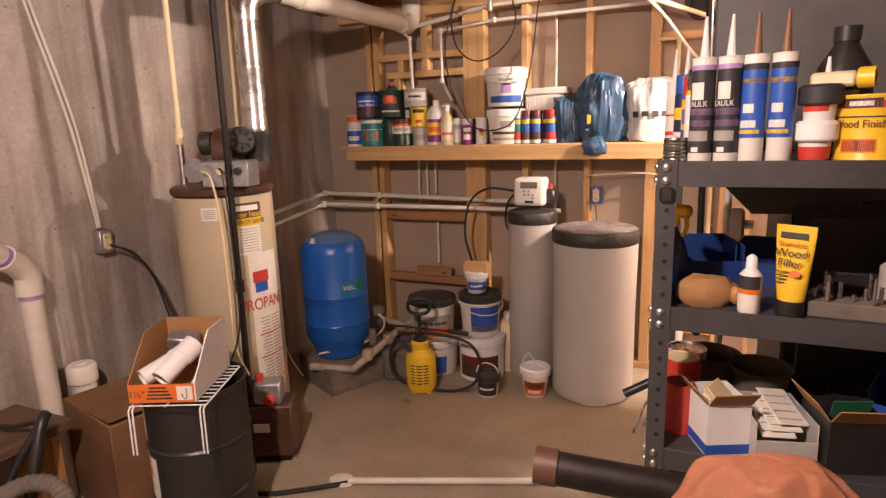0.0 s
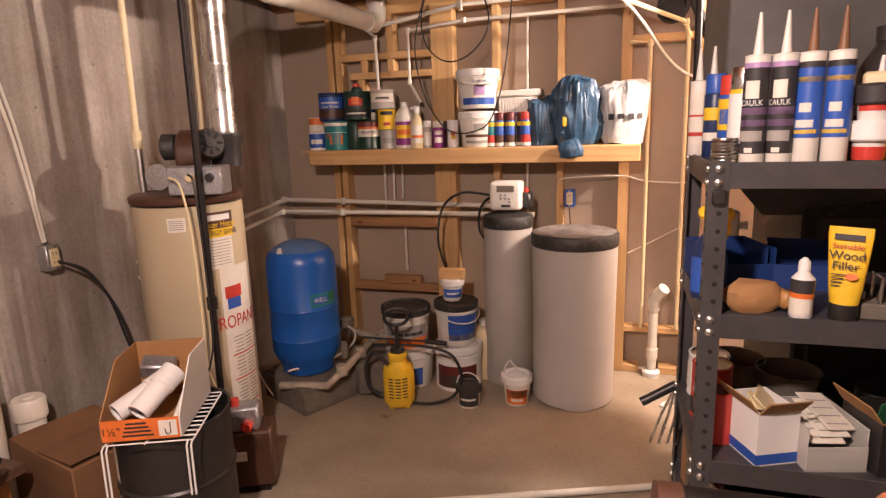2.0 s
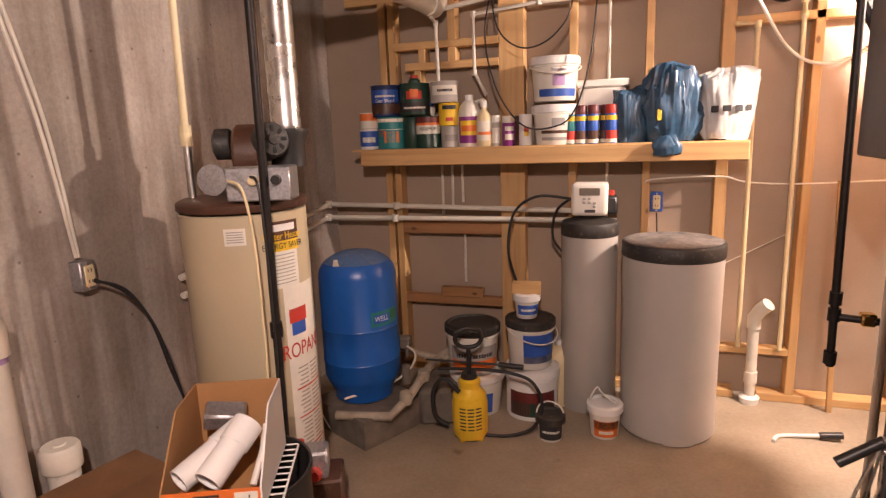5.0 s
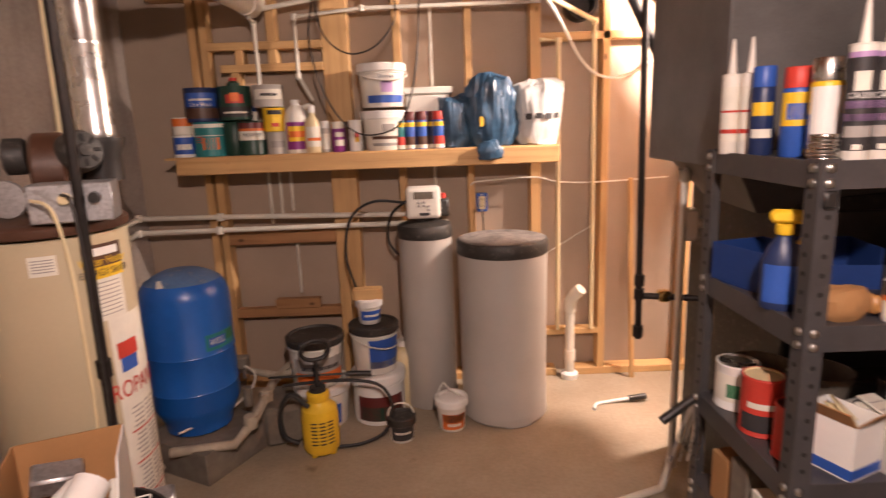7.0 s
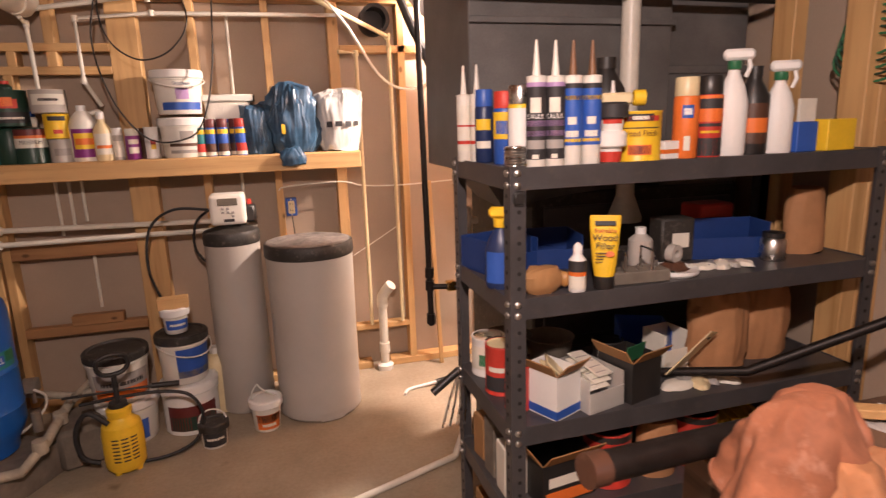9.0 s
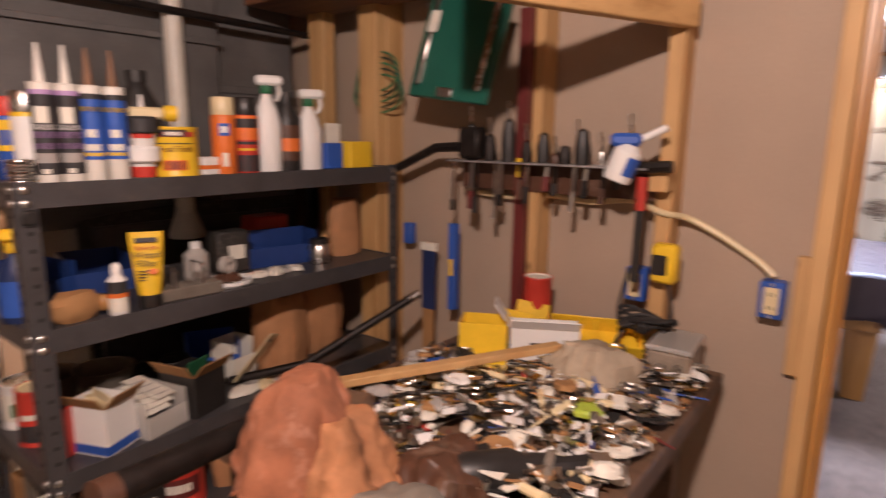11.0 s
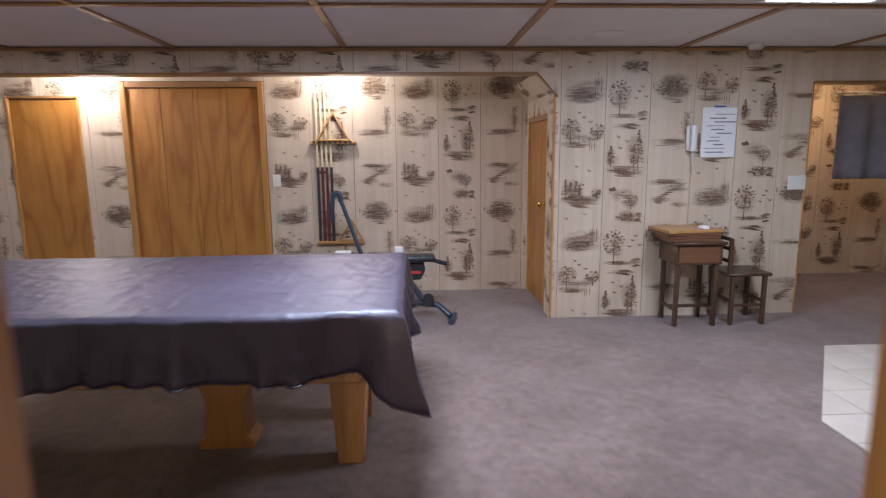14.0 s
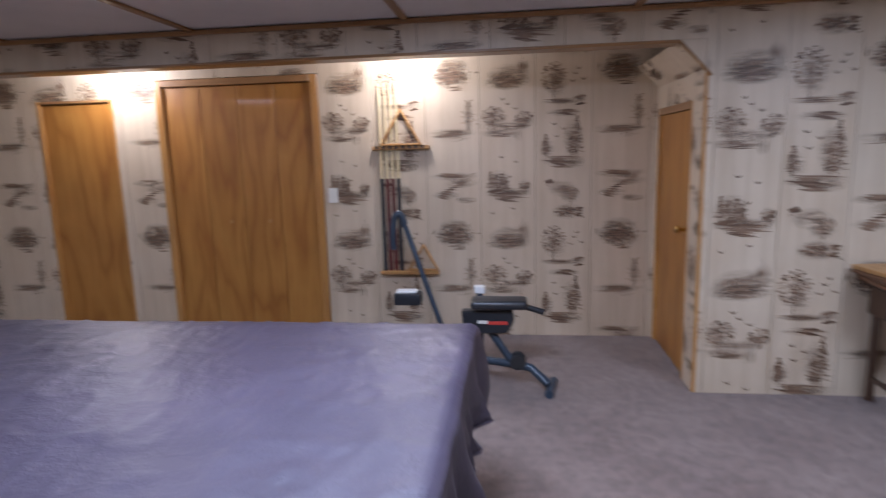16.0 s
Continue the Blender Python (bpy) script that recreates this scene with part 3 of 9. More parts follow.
def ink_pine(out, rnd, x, z, h, w, n=50):
    ink_trunk(out, x, z, h)
    for k in range(n):
        t = 0.15 + 0.83 * rnd.random()
        d = w * (1.06 - t) * rnd.uniform(-1, 1)
        ink_blob(out, rnd, x + d, z + h * t, rnd.uniform(0.006, 0.013), rnd.uniform(0.003, 0.006), rnd.choice((0, 1, 1, 2)), 6)


def ink_fleck(out, x, z, s):
    out.append((2, [(x - s, z + s * 0.7), (x, z), (x + s * 0.2, z - s * 0.35), (x - s * 0.1, z - s * 0.3)]))
    out.append((2, [(x, z), (x + s * 1.1, z + s * 0.45), (x + s * 0.25, z - s * 0.3)]))
    out.append((2, [(x - s * 0.15, z - s * 0.05), (x + s * 0.2, z + s * 0.05), (x + s * 0.9, z - s * 0.35), (x + s * 0.1, z - s * 0.3)]))


def ink_shore(out, rnd, cx, cz, w, n, lean=0.0, step=0.009):
    for k in range(n):
        ink_bar(out, cx + rnd.uniform(-0.03, 0.03), cz - step * k, w * rnd.uniform(0.45, 1.0) * (1 - 0.06 * k), rnd.uniform(0.005, 0.012), rnd.choice((2, 1, 1)), lean + rnd.uniform(-0.003, 0.003))


def ink_reeds(out, rnd, x0, x1, z, h, n):
    for k in range(n):
        ink_bar(out, rnd.uniform(x0, x1), z + h * 0.4, 0.005, h * rnd.uniform(0.5, 1.1), rnd.choice((0, 1, 1)))


def ink_scene(kind):
    """The crisp strokes of one scene, and its soft airbrushed patches (x, z, half width, half height)."""
    rnd = random.Random(40 + len(kind) + ord(kind[0]) * 3)
    out, soft = [], []
    if kind == "lake":
        soft = [(0.0, -0.045, 0.17, 0.055), (0.0, -0.05, 0.13, 0.045), (0.01, -0.03, 0.15, 0.05), (0.02, 0.01, 0.15, 0.06)]
        ink_shore(out, rnd, 0.0, -0.02, 0.27, 7)
        ink_reeds(out, rnd, -0.14, 0.06, -0.015, 0.035, 26)
        for x, h in ((0.08, 0.10), (0.095, 0.14), (0.12, 0.11)):
            ink_trunk(out, x, -0.02, h, 0.005)
            ink_reeds(out, rnd, x - 0.014, x + 0.014, 0.02, 0.07, 5)
        for x, z in ((-0.10, 0.15), (0.03, 0.18)):
            ink_fleck(out, x, z, 0.018)
    elif kind == "dock":
        soft = [(-0.05, -0.07, 0.13, 0.03), (-0.08, 0.03, 0.09, 0.075), (0.10, 0.0, 0.075, 0.05), (0.0, -0.03, 0.16, 0.03)]
        ink_round_tree(out, rnd, -0.085, -0.07, 0.17, 0.075, 90)
        ink_round_tree(out, rnd, 0.105, -0.045, 0.11, 0.055, 55)
        ink_shore(out, rnd, -0.03, -0.065, 0.26, 4)
        ink_bar(out, 0.08, -0.03, 0.16, 0.010, 2)
        for x in (0.05, 0.065, 0.085):
            ink_bar(out, x, -0.08, 0.005, 0.09, 2)
        for x, z in ((0.0, 0.11), (0.05, 0.08), (-0.03, 0.14)):
            ink_fleck(out, x, z, 0.019)
    elif kind == "isle":
        soft = [(0.0, -0.06, 0.17, 0.035), (-0.06, 0.02, 0.085, 0.075), (0.11, -0.02, 0.045, 0.05), (0.0, -0.05, 0.13, 0.025)]
        for x, h in ((-0.11, 0.13), (-0.075, 0.11), (-0.035, 0.12), (-0.01, 0.09)):
            ink_pine(out, rnd, x, -0.05, h, 0.032, 34)
        ink_round_tree(out, rnd, 0.11, -0.07, 0.085, 0.035, 34)
        ink_bar(out, -0.08, -0.045, 0.12, 0.03, 2)
        ink_shore(out, rnd, 0.01, -0.06, 0.30, 7, -0.006)
        for x, z in ((-0.04, 0.17), (0.05, 0.14), (0.01, 0.045)):
            ink_fleck(out, x, z, 0.018)
    elif kind == "lone_tree":
        soft = [(-0.05, 0.06, 0.085, 0.10), (-0.02, -0.055, 0.13, 0.022), (0.10, -0.045, 0.05, 0.03), (0.0, -0.125, 0.12, 0.025)]
        ink_round_tree(out, rnd, -0.06, -0.06, 0.25, 0.075, 120)
        ink_shore(out, rnd, -0.03, -0.045, 0.24, 3)
        ink_bar(out, 0.105, -0.075, 0.07, 0.020, 2)
        ink_bar(out, 0.105, -0.03, 0.08, 0.022, 1)
        ink_shore(out, rnd, 0.01, -0.11, 0.19, 4, -0.005)
        for x, z in ((0.07, 0.11), (0.12, 0.075), (0.05, 0.065), (0.09, 0.14)):
            ink_fleck(out, x, z, 0.019)
    elif kind == "pines":
        soft = [(0.06, 0.04, 0.07, 0.12), (-0.10, -0.02, 0.05, 0.07), (0.0, -0.10, 0.15, 0.035), (0.03, -0.12, 0.11, 0.035)]
        ink_pine(out, rnd, 0.085, -0.09, 0.27, 0.05, 90)
        ink_pine(out, rnd, 0.055, -0.09, 0.17, 0.04, 45)
        ink_pine(out, rnd, -0.11, -0.07, 0.14, 0.032, 45)
        ink_shore(out, rnd, -0.01, -0.075, 0.26, 8, -0.008)
        for x, z in ((-0.06, 0.13), (0.0, 0.10), (-0.045, 0.055)):
            ink_fleck(out, x, z, 0.019)
    elif kind == "thicket":
        soft = [(-0.01, 0.04, 0.10, 0.06), (0.045, 0.0, 0.07, 0.06), (0.035, -0.11, 0.115, 0.055), (0.035, -0.11, 0.08, 0.04)]
        ink_blob(out, rnd, -0.085, 0.085, 0.032, 0.016, 2, 9)
        for dx in (-0.105, -0.09, -0.068):
            ink_bar(out, dx, 0.065, 0.004, 0.03, 2)
        ink_round_tree(out, rnd, 0.05, -0.06, 0.11, 0.05, 50)
        for k in range(30):
            ink_blob(out, rnd, 0.035 + rnd.uniform(-0.09, 0.09), -0.11 + rnd.uniform(-0.03, 0.025), rnd.uniform(0.01, 0.02), rnd.uniform(0.005, 0.009), rnd.choice((0, 1, 2)), 6)
        ink_fleck(out, 0.13, -0.15, 0.013)
    elif kind == "geese":
        soft = [(0.0, 0.0, 0.15, 0.09), (-0.01, 0.0, 0.12, 0.065), (0.01, -0.02, 0.13, 0.07), (0.0, 0.06, 0.11, 0.05)]
        for k in range(60):
            ink_blob(out, rnd, rnd.gauss(0, 0.055), rnd.gauss(0.0, 0.028), rnd.uniform(0.008, 0.018), rnd.uniform(0.004, 0.008), rnd.choice((1, 2, 1)), 6)
        ink_reeds(out, rnd, -0.09, 0.11, 0.05, 0.04, 24)
        ink_shore(out, rnd, 0.0, -0.005, 0.22, 3)
        ink_shore(out, rnd, 0.03, -0.075, 0.12, 3)
        ink_bar(out, -0.14, 0.02, 0.010, 0.05, 2)
    elif kind == "far_shore":
        soft = [(0.0, -0.075, 0.17, 0.03), (0.03, -0.08, 0.12, 0.02), (0.105, 0.02, 0.035, 0.10)]
        ink_trunk(out, 0.105, -0.07, 0.19, 0.005)
        for k in range(46):
            ink_blob(out, rnd, 0.105 + rnd.gauss(0, 0.02), 0.03 + rnd.uniform(-0.06, 0.10), 0.008, 0.005, rnd.choice((0, 0, 1)), 6)
        ink_shore(out, rnd, 0.0, -0.065, 0.31, 5)
        ink_shore(out, rnd, 0.05, -0.11, 0.17, 3, 0.006)
        for k in range(5):
            ink_bar(out, -0.13 + 0.05 * k, 0.05 - 0.02 * (k % 2), 0.03, 0.004, 0, 0.006)
    else:
        soft = [(0.0, 0.045, 0.17, 0.03), (0.05, 0.0, 0.12, 0.035), (-0.05, -0.075, 0.10, 0.03), (0.08, -0.11, 0.08, 0.025)]
        for k in range(12):
            t = k / 11
            ink_bar(out, 0.10 * math.cos(3.0 * t) * (1 - 0.2 * t) + 0.01, 0.055 - 0.15 * t, 0.10 - 0.03 * t, 0.012, rnd.choice((1, 2, 1)), 0.012 * math.cos(3.0 * t))
        ink_shore(out, rnd, 0.0, 0.06, 0.30, 3, -0.006)
        ink_shore(out, rnd, 0.09, -0.105, 0.13, 3, 0.006)
        for k in range(4):
            ink_bar(out, -0.09 + 0.055 * k, 0.13 - 0.02 * (k % 2), 0.03, 0.005, 1, 0.008)
    big = 1.17
    return [(tone, [(x * big, z * big) for x, z in poly]) for tone, poly in out], [tuple(v * big for v in patch) for patch in soft]


SCENES = {k: ink_scene(k) for k in ("lake", "dock", "isle", "lone_tree", "pines", "thicket", "geese", "far_shore", "river")}
# the three sorts of board: each scene's height above the floor on the back wall; the print repeats every 1.2 m
BOARDS = ((("lake", 0.79), ("isle", 1.19), ("dock", 1.65)), (("lone_tree", 0.65), ("thicket", 1.10), ("pines", 1.47)), (("geese", 0.80), ("river", 1.20), ("far_shore", 1.67)))


def panelled_wall(name, label, origin, along, length, z0, z1, skip=(), parent=None, first=0, pitch=0.412, up=(0, 0, 1), start=0.0, lifts=(0.0,)):
    """Printed panelling on a plane: along is the level direction, the room lies to its left when looking up. Grooves are real gaps; the first full board begins at start, and lifts raise the print, three boards at a time."""
    along = Vector(along).normalized()
    up = Vector(up).normalized()
    out = along.cross(up).normalized()
    wall = parent or structure(name, label, "wall panelling")
    def at(u, z, d):
        return Vector(origin) + along * u + up * z + out * d
    n = int(math.ceil((length - start) / pitch))
    verts, faces, tones = [], [], []
    hv, hf, huv = [], [], []
    def slab_piece(u0, u1, a, b):
        pv = [at(u, z, d) for u in (u0, u1) for z in (a, b) for d in (0.004, -0.002)]
        me = bpy.data.meshes.new("panel_board")
        me.from_pydata(pv, [], [(0, 4, 6, 2), (0, 1, 5, 4), (2, 6, 7, 3), (0, 2, 3, 1), (4, 5, 7, 6)])
        me.materials.append(M["panel"])
        new("panel_board", me).parent = wall
    for c in range(-1 if start > 0.01 else 0, n):
        u0, u1 = max(start + c * pitch + 0.002, 0.0), min(start + (c + 1) * pitch - 0.002, length)
        spans = [(u0, u1, z0, z1)]
        for s0, s1, t0, t1 in skip:
            nxt = []
            for a, b, lo, hi in spans:
                if s1 <= a or s0 >= b or t1 <= lo or t0 >= hi:
                    nxt.append((a, b, lo, hi))
                    continue
                if s0 > a:
                    nxt.append((a, s0, lo, hi))
                if s1 < b:
                    nxt.append((s1, b, lo, hi))
                x0, x1 = max(a, s0), min(b, s1)
                if t0 > lo:
                    nxt.append((x0, x1, lo, t0))
                if t1 < hi:
                    nxt.append((x0, x1, t1, hi))
            spans = nxt
        for a, b, lo, hi in spans:
            slab_piece(a, b, lo, hi)
        lift = lifts[min(max(c, 0) // 3, len(lifts) - 1)]
        rows = [(kind, base + lift + 1.2 * k) for kind, base in BOARDS[(c + first) % 3] for k in (-2, -1, 0, 1)]
        for kind, cz in rows:
            if not z0 - 0.2 < cz < z1 + 0.2:
                continue
            cu = start + (c + 0.5) * pitch
            strokes, soft = SCENES[kind]
            for layer, (hx, hz, rx, rz) in enumerate(soft):
                for a, b, lo, hi in spans:
                    e0, e1, f0, f1 = max(cu + hx - rx, a + 0.002), min(cu + hx + rx, b - 0.002), max(cz + hz - rz, lo), min(cz + hz + rz, hi)
                    if e1 <= e0 or f1 <= f0:
                        continue
                    k = len(hv)
                    for u, z in ((e0, f0), (e1, f0), (e1, f1), (e0, f1)):
                        hv.append(at(u, z, 0.0042 + 0.00015 * layer))
                        huv.append(((u - cu - hx) / rx, (z - cz - hz) / rz))
                    hf.append((k, k + 1, k + 2, k + 3))
            for nth, (tone, poly) in enumerate(sorted(strokes, key=lambda e_: e_[0])):
                pts = [(cu + px, cz + pz) for px, pz in poly]
                if any(not any(a + 0.003 < u < b - 0.003 and lo < z < hi for a, b, lo, hi in spans) for u, z in pts):
                    continue
                k = len(verts)
                verts.extend(at(u, z, 0.0049 + 0.00002 * nth) for u, z in pts)
                faces.append(tuple(range(k, k + len(pts))))
                tones.append(tone)
    me = bpy.data.meshes.new("printed_haze")
    me.from_pydata(hv, [], hf)
    me.materials.append(M["haze"])
    layer = me.uv_layers.new(name="patch")
    for lp in me.loops:
        layer.data[lp.index].uv = huv[lp.vertex_index]
    ob = new("printed_haze", me)
    ob.parent = wall
    tagged(ob, "soft brown airbrushed ink round the scenes", "", "", "stuff")
    me = bpy.data.meshes.new("printed_scenes")
    me.from_pydata(verts, [], faces)
    for k in ("print_pale", "print_mid", "print_dark"):
        me.materials.append(M[k])
    me.polygons.foreach_set("material_index", tones)
    ob = new("printed_scenes", me)
    ob.parent = wall
    tagged(ob, "brown printed lake scenes with trees and flecks", "", "", "stuff")
    return wall


HEAD = 2.005
# Cores of the walls; the panelling stands 6 mm in front of them.
def core(name, parent, *spans):
    for s in spans:
        part(name, box(*s), M["groove"], parent, "", False)


LAB = "tan panelling printed with brown lake and tree scenes"
w = panelled_wall("wall_white_board", LAB, (XR, -0.84, 0), (0, -1, 0), 2.11, 0, CEIL_R, (), None, 0, 0.362, (0, 0, 1), 0.055, (-0.125, 0.235))
core("core", w, (XR + 0.003, XR + 0.12, -2.95, -0.845, 0, CEIL_R))
part("corner_trim", box(XR - 0.006, XR + 0.02, -0.856, -0.836, 0, 1.83, 0.003), M["pine_z"], w, "", False)

w = panelled_wall("header_alcove", LAB, (XR, 5.4, 0), (0, -1, 0), 6.24, HEAD, CEIL_R, (), None, 0, 0.413, (0, 0, 1), 0.121, (0.0, 0.2, 0.45, 0.45, -0.22))
core("core", w, (XR + 0.003, XR + 0.12, -0.84, 5.4, HEAD, CEIL_R))
part("header_trim", box(XR - 0.012, XR + 0.125, -0.70, 5.4, HEAD - 0.018, HEAD - 0.001, 0.003), M["pine_y"], w, "", False)
# the slanting corner under the header
bm = bmesh.new()
prof = [(-0.70, HEAD), (-0.70 - 0.17, HEAD - 0.185), (-0.87, HEAD)]
tri0 = [bm.verts.new((XR + 0.001, y, z)) for y, z in prof]
tri1 = [bm.verts.new((XB, y, z)) for y, z in prof]
bm.faces.new(tri0)
bm.faces.new(tri1[::-1])
for k in range(3):
    bm.faces.new((tri0[k], tri0[(k + 1) % 3], tri1[(k + 1) % 3], tri1[k]))
part("slanted_soffit", bm, M["panel"], w, "", False)
panelled_wall("soffit_boards", "", (XB - 0.003, -0.87, HEAD - 0.185), (-1, 0, 0), 1.055, 0.0, 0.25, (), w, 1, 0.412, (0, 0.17, 0.185))
part("slant_trim", tube([(XR - 0.004, -0.695, HEAD - 0.008), (XR - 0.004, -0.868, HEAD - 0.192)], 0.009, 8), M["pine_y"], w)

w = panelled_wall("wall_alcove_back", LAB, (XB, 5.4, 0), (0, -1, 0), 6.3, 0, CEIL_R, ((2.375, 3.715, 0, 2.06), (1.33, 2.0, 0, 1.93)), None, 0, 0.412, (0, 0, 1), 0.006)
core("core", w, (XB + 0.003, XB + 0.12, -0.9, 1.685, 0, CEIL_R), (XB + 0.003, XB + 0.12, 3.025, 3.40, 0, CEIL_R), (XB + 0.003, XB + 0.12, 4.07, 5.4, 0, CEIL_R), (XB + 0.003, XB + 0.12, 1.685, 3.025, 2.06, CEIL_R), (XB + 0.003, XB + 0.12, 3.40, 4.07, 1.93, CEIL_R))
part("core", box(XB + 0.12, XB + 0.2, -0.9, 5.4, 0, CEIL_R), M["groove"], w, "", False)

w = panelled_wall("wall_alcove_side", LAB, (XB, -0.84, 0), (-1, 0, 0), 1.063, 0, HEAD, ((0.06, 0.86, 0, 1.70),), None, 2)
core("core", w, (XR + 0.12, 6.245, -0.93, -0.843, 0, HEAD), (7.05, XB, -0.93, -0.843, 0, HEAD), (6.245, 7.05, -0.93, -0.843, 1.70, HEAD))

w = panelled_wall("wall_hall", LAB, (7.55, -2.9, 0), (0, -1, 0), 2.6, 0, CEIL_R, (), None, 1)
core("core", w, (7.553, 7.65, -5.5, -2.9, 0, CEIL_R))
w = panelled_wall("wall_hall_side", LAB, (6.17, -2.958, 0), (1, 0, 0), 1.38, 0, CEIL_R, (), None, 0)
w = structure("wall_rec_closing", "plain walls that close the rec room", "wall")
part("wall_core", box(1.63, 8.2, 5.4, 5.5, 0, CEIL_R), M["panel"], w, "", False)
part("wall_core", box(1.63, 8.2, -5.5, -5.4, 0, CEIL_R), M["panel"], w, "", False)
part("wall_core", box(1.611, 1.772, DY1 + 0.066, 5.4, 0, CEIL_R), M["panel"], w, "", False)
part("wall_core", box(1.611, 1.772, -5.4, DY0 - 0.082, 0, CEIL_R), M["panel"], w, "", False)
part("wall_core", box(1.611, 1.772, DY0 - 0.066, DY1 + 0.066, DTOP + 0.06, CEIL_R), M["panel"], w, "", False)
part("lintel", box(XR, XR + 0.10, -5.4, -2.95, 1.93, CEIL_R), M["panel"], w, "", False)
opening = structure("opening_trim", "wooden trim round the hall opening", "trim")
part("head_trim", box(XR - 0.01, XR + 0.11, -5.4, -2.95, 1.905, 1.93, 0.003), M["pine_y"], opening, "", False)
part("side_trim", box(XR - 0.006, XR + 0.10, -2.966, -2.95, 0, 1.905, 0.003), M["pine_z"], opening, "", False)
part("wall_core", box(8.1, 8.2, -5.5, 5.5, 0, CEIL_R), M["panel"], w, "", False)


def flush_door(name, label, y0, y1, top, knobs, trim=True, halves=1):
    d = structure(name, label, "door")
    step = (y1 - y0) / halves
    for k in range(halves):
        part("leaf", box(XB + 0.012, XB + 0.04, y0 + k * step + 0.0015, y0 + (k + 1) * step - 0.0015, 0.01, top, 0.002), M["birch"], d, "", False)
    if trim:
        for a, b in ((y0 - 0.055, y0), (y1, y1 + 0.055)):
            part("casing", box(XB - 0.018, XB + 0.045, a, b, 0, top + 0.055, 0.005), M["pine_z"], d, "", False)
        part("casing", box(XB - 0.018, XB + 0.045, y0 + 0.0, y1, top + 0.002, top + 0.055, 0.005), M["pine_y"], d, "", False)
    for y in knobs:
        k = part("door_knob", lathe([(0.006, 0), (0.006, 0.012), (0.014, 0.016), (0.015, 0.024), (0, 0.028)], 14), M["oak"], d, "small wooden knob")
        k.matrix_basis = pose(XB + 0.012, y, 0.93, 0, -90, 0)
    return d


flush_door("door_2", "closed bifold closet doors in varnished birch", 1.745, 2.965, 2.0, (2.14, 2.47), True, 4)
flush_door("door_3", "closed varnished birch flush door", 3.42, 4.04, 1.905, (), False)
door3b = bpy.data.objects["door_3"]
for a, b in ((3.40, 3.42), (4.04, 4.07)):
    part("casing", box(XB - 0.012, XB + 0.045, a, b, 0, 1.93, 0.004), M["pine_z"], door3b, "", False)
part("casing", box(XB - 0.012, XB + 0.045, 3.42, 4.04, 1.907, 1.93, 0.004), M["pine_y"], door3b, "", False)

d = structure("door_4", "closed honey-coloured flush door with brass knob", "door")
part("leaf", box(6.265, 7.03, -0.875, -0.85, 0.01, 1.65, 0.002), M["birch"], d, "", False)
for a, b in ((6.245, 6.265), (7.03, 7.05)):
    part("casing", box(a, b, -0.88, -0.832, 0, 1.70, 0.003), M["pine_z"], d, "", False)
part("casing", box(6.265, 7.03, -0.88, -0.832, 1.652, 1.70, 0.003), M["pine_x"], d, "", False)
k = part("door_knob", lathe([(0.0, 0.0), (0.026, 0.002), (0.026, 0.006), (0.011, 0.012), (0.011, 0.03), (0.024, 0.04), (0.027, 0.052), (0.018, 0.062), (0, 0.064)], 18), M["brass"], d, "polished brass knob")
k.matrix_basis = pose(6.34, -0.85, 0.93, -90, 0, 0)
for z in (0.25, 1.42):
    part("hinge", box(7.015, 7.028, -0.853, -0.845, z, z + 0.08, 0.001), M["brass"], d, "", False)

# floor tiles by the hall
tf = structure("tile_floor", "cream ceramic floor tiles with pale grout", "tile floor")
bm = disc_prism([(5.17, -2.62), (4.05, -1.80), (2.6, -1.80), (2.6, -5.3), (5.17, -5.3)], 0.001, 0.006)
part("grout_bed", bm, M["grout"], tf, "", False)
tile_mesh = mesh_of("tile", box(-0.147, 0.147, -0.147, 0.147, 0, 0.006, 0.002), M["tile"], False)
edge_n = Vector((0.814, 1.122, 0)).normalized()
for i in range(9):
    for j in range(12):
        x, y = 2.76 + 0.3 * i, -1.95 - 0.3 * j
        off = edge_n.dot(Vector((x, y, 0)) - Vector((4.05, -1.80, 0)))
        if off > 0.20:
            continue
        if off < -0.22 and x < 5.0:
            o = new("tile", tile_mesh)
            o.location = (x, y, 0.0062)
        else:
            bm = box(x - 0.147, x + 0.147, y - 0.147, y + 0.147, 0.0062, 0.0122, 0.002)
            for co, no in (((4.05, -1.805, 0), edge_n), ((5.165, 0, 0), Vector((1, 0, 0)))):
                bmesh.ops.bisect_plane(bm, geom=bm.verts[:] + bm.edges[:] + bm.faces[:], plane_co=co, plane_no=no, clear_outer=True)
            if not bm.faces:
                bm.free()
                continue
            bmesh.ops.holes_fill(bm, edges=bm.edges[:], sides=0)
            o = new("tile", mesh_of("tile", bm, M["tile"], False))
        o.parent = tf

# ---- utility room: large things ----
heater = thing("water_heater", "tall cream gas water heater with brown top and stickers", "water heater", place=(-1.625, 2.63, 0))
HR = 0.212
part("tank_body", lathe([(0, 0.03), (HR - 0.01, 0.03), (HR, 0.05), (HR, 1.18), (HR - 0.004, 1.184), (0, 1.184)], 56), M["heater"], heater)
part("foot_ring", lathe([(0.0, 0.0), (HR - 0.03, 0.0), (HR - 0.02, 0.03), (0, 0.03)], 40), M["blackiron"], heater)
part("top_cap", lathe([(HR + 0.003, 1.192), (HR + 0.006, 1.196), (HR + 0.006, 1.216), (HR, 1.222), (0.2, 1.228), (0.16, 1.232), (0, 1.234)], 56), M["heater_top"], heater, "brown enamelled top cap")
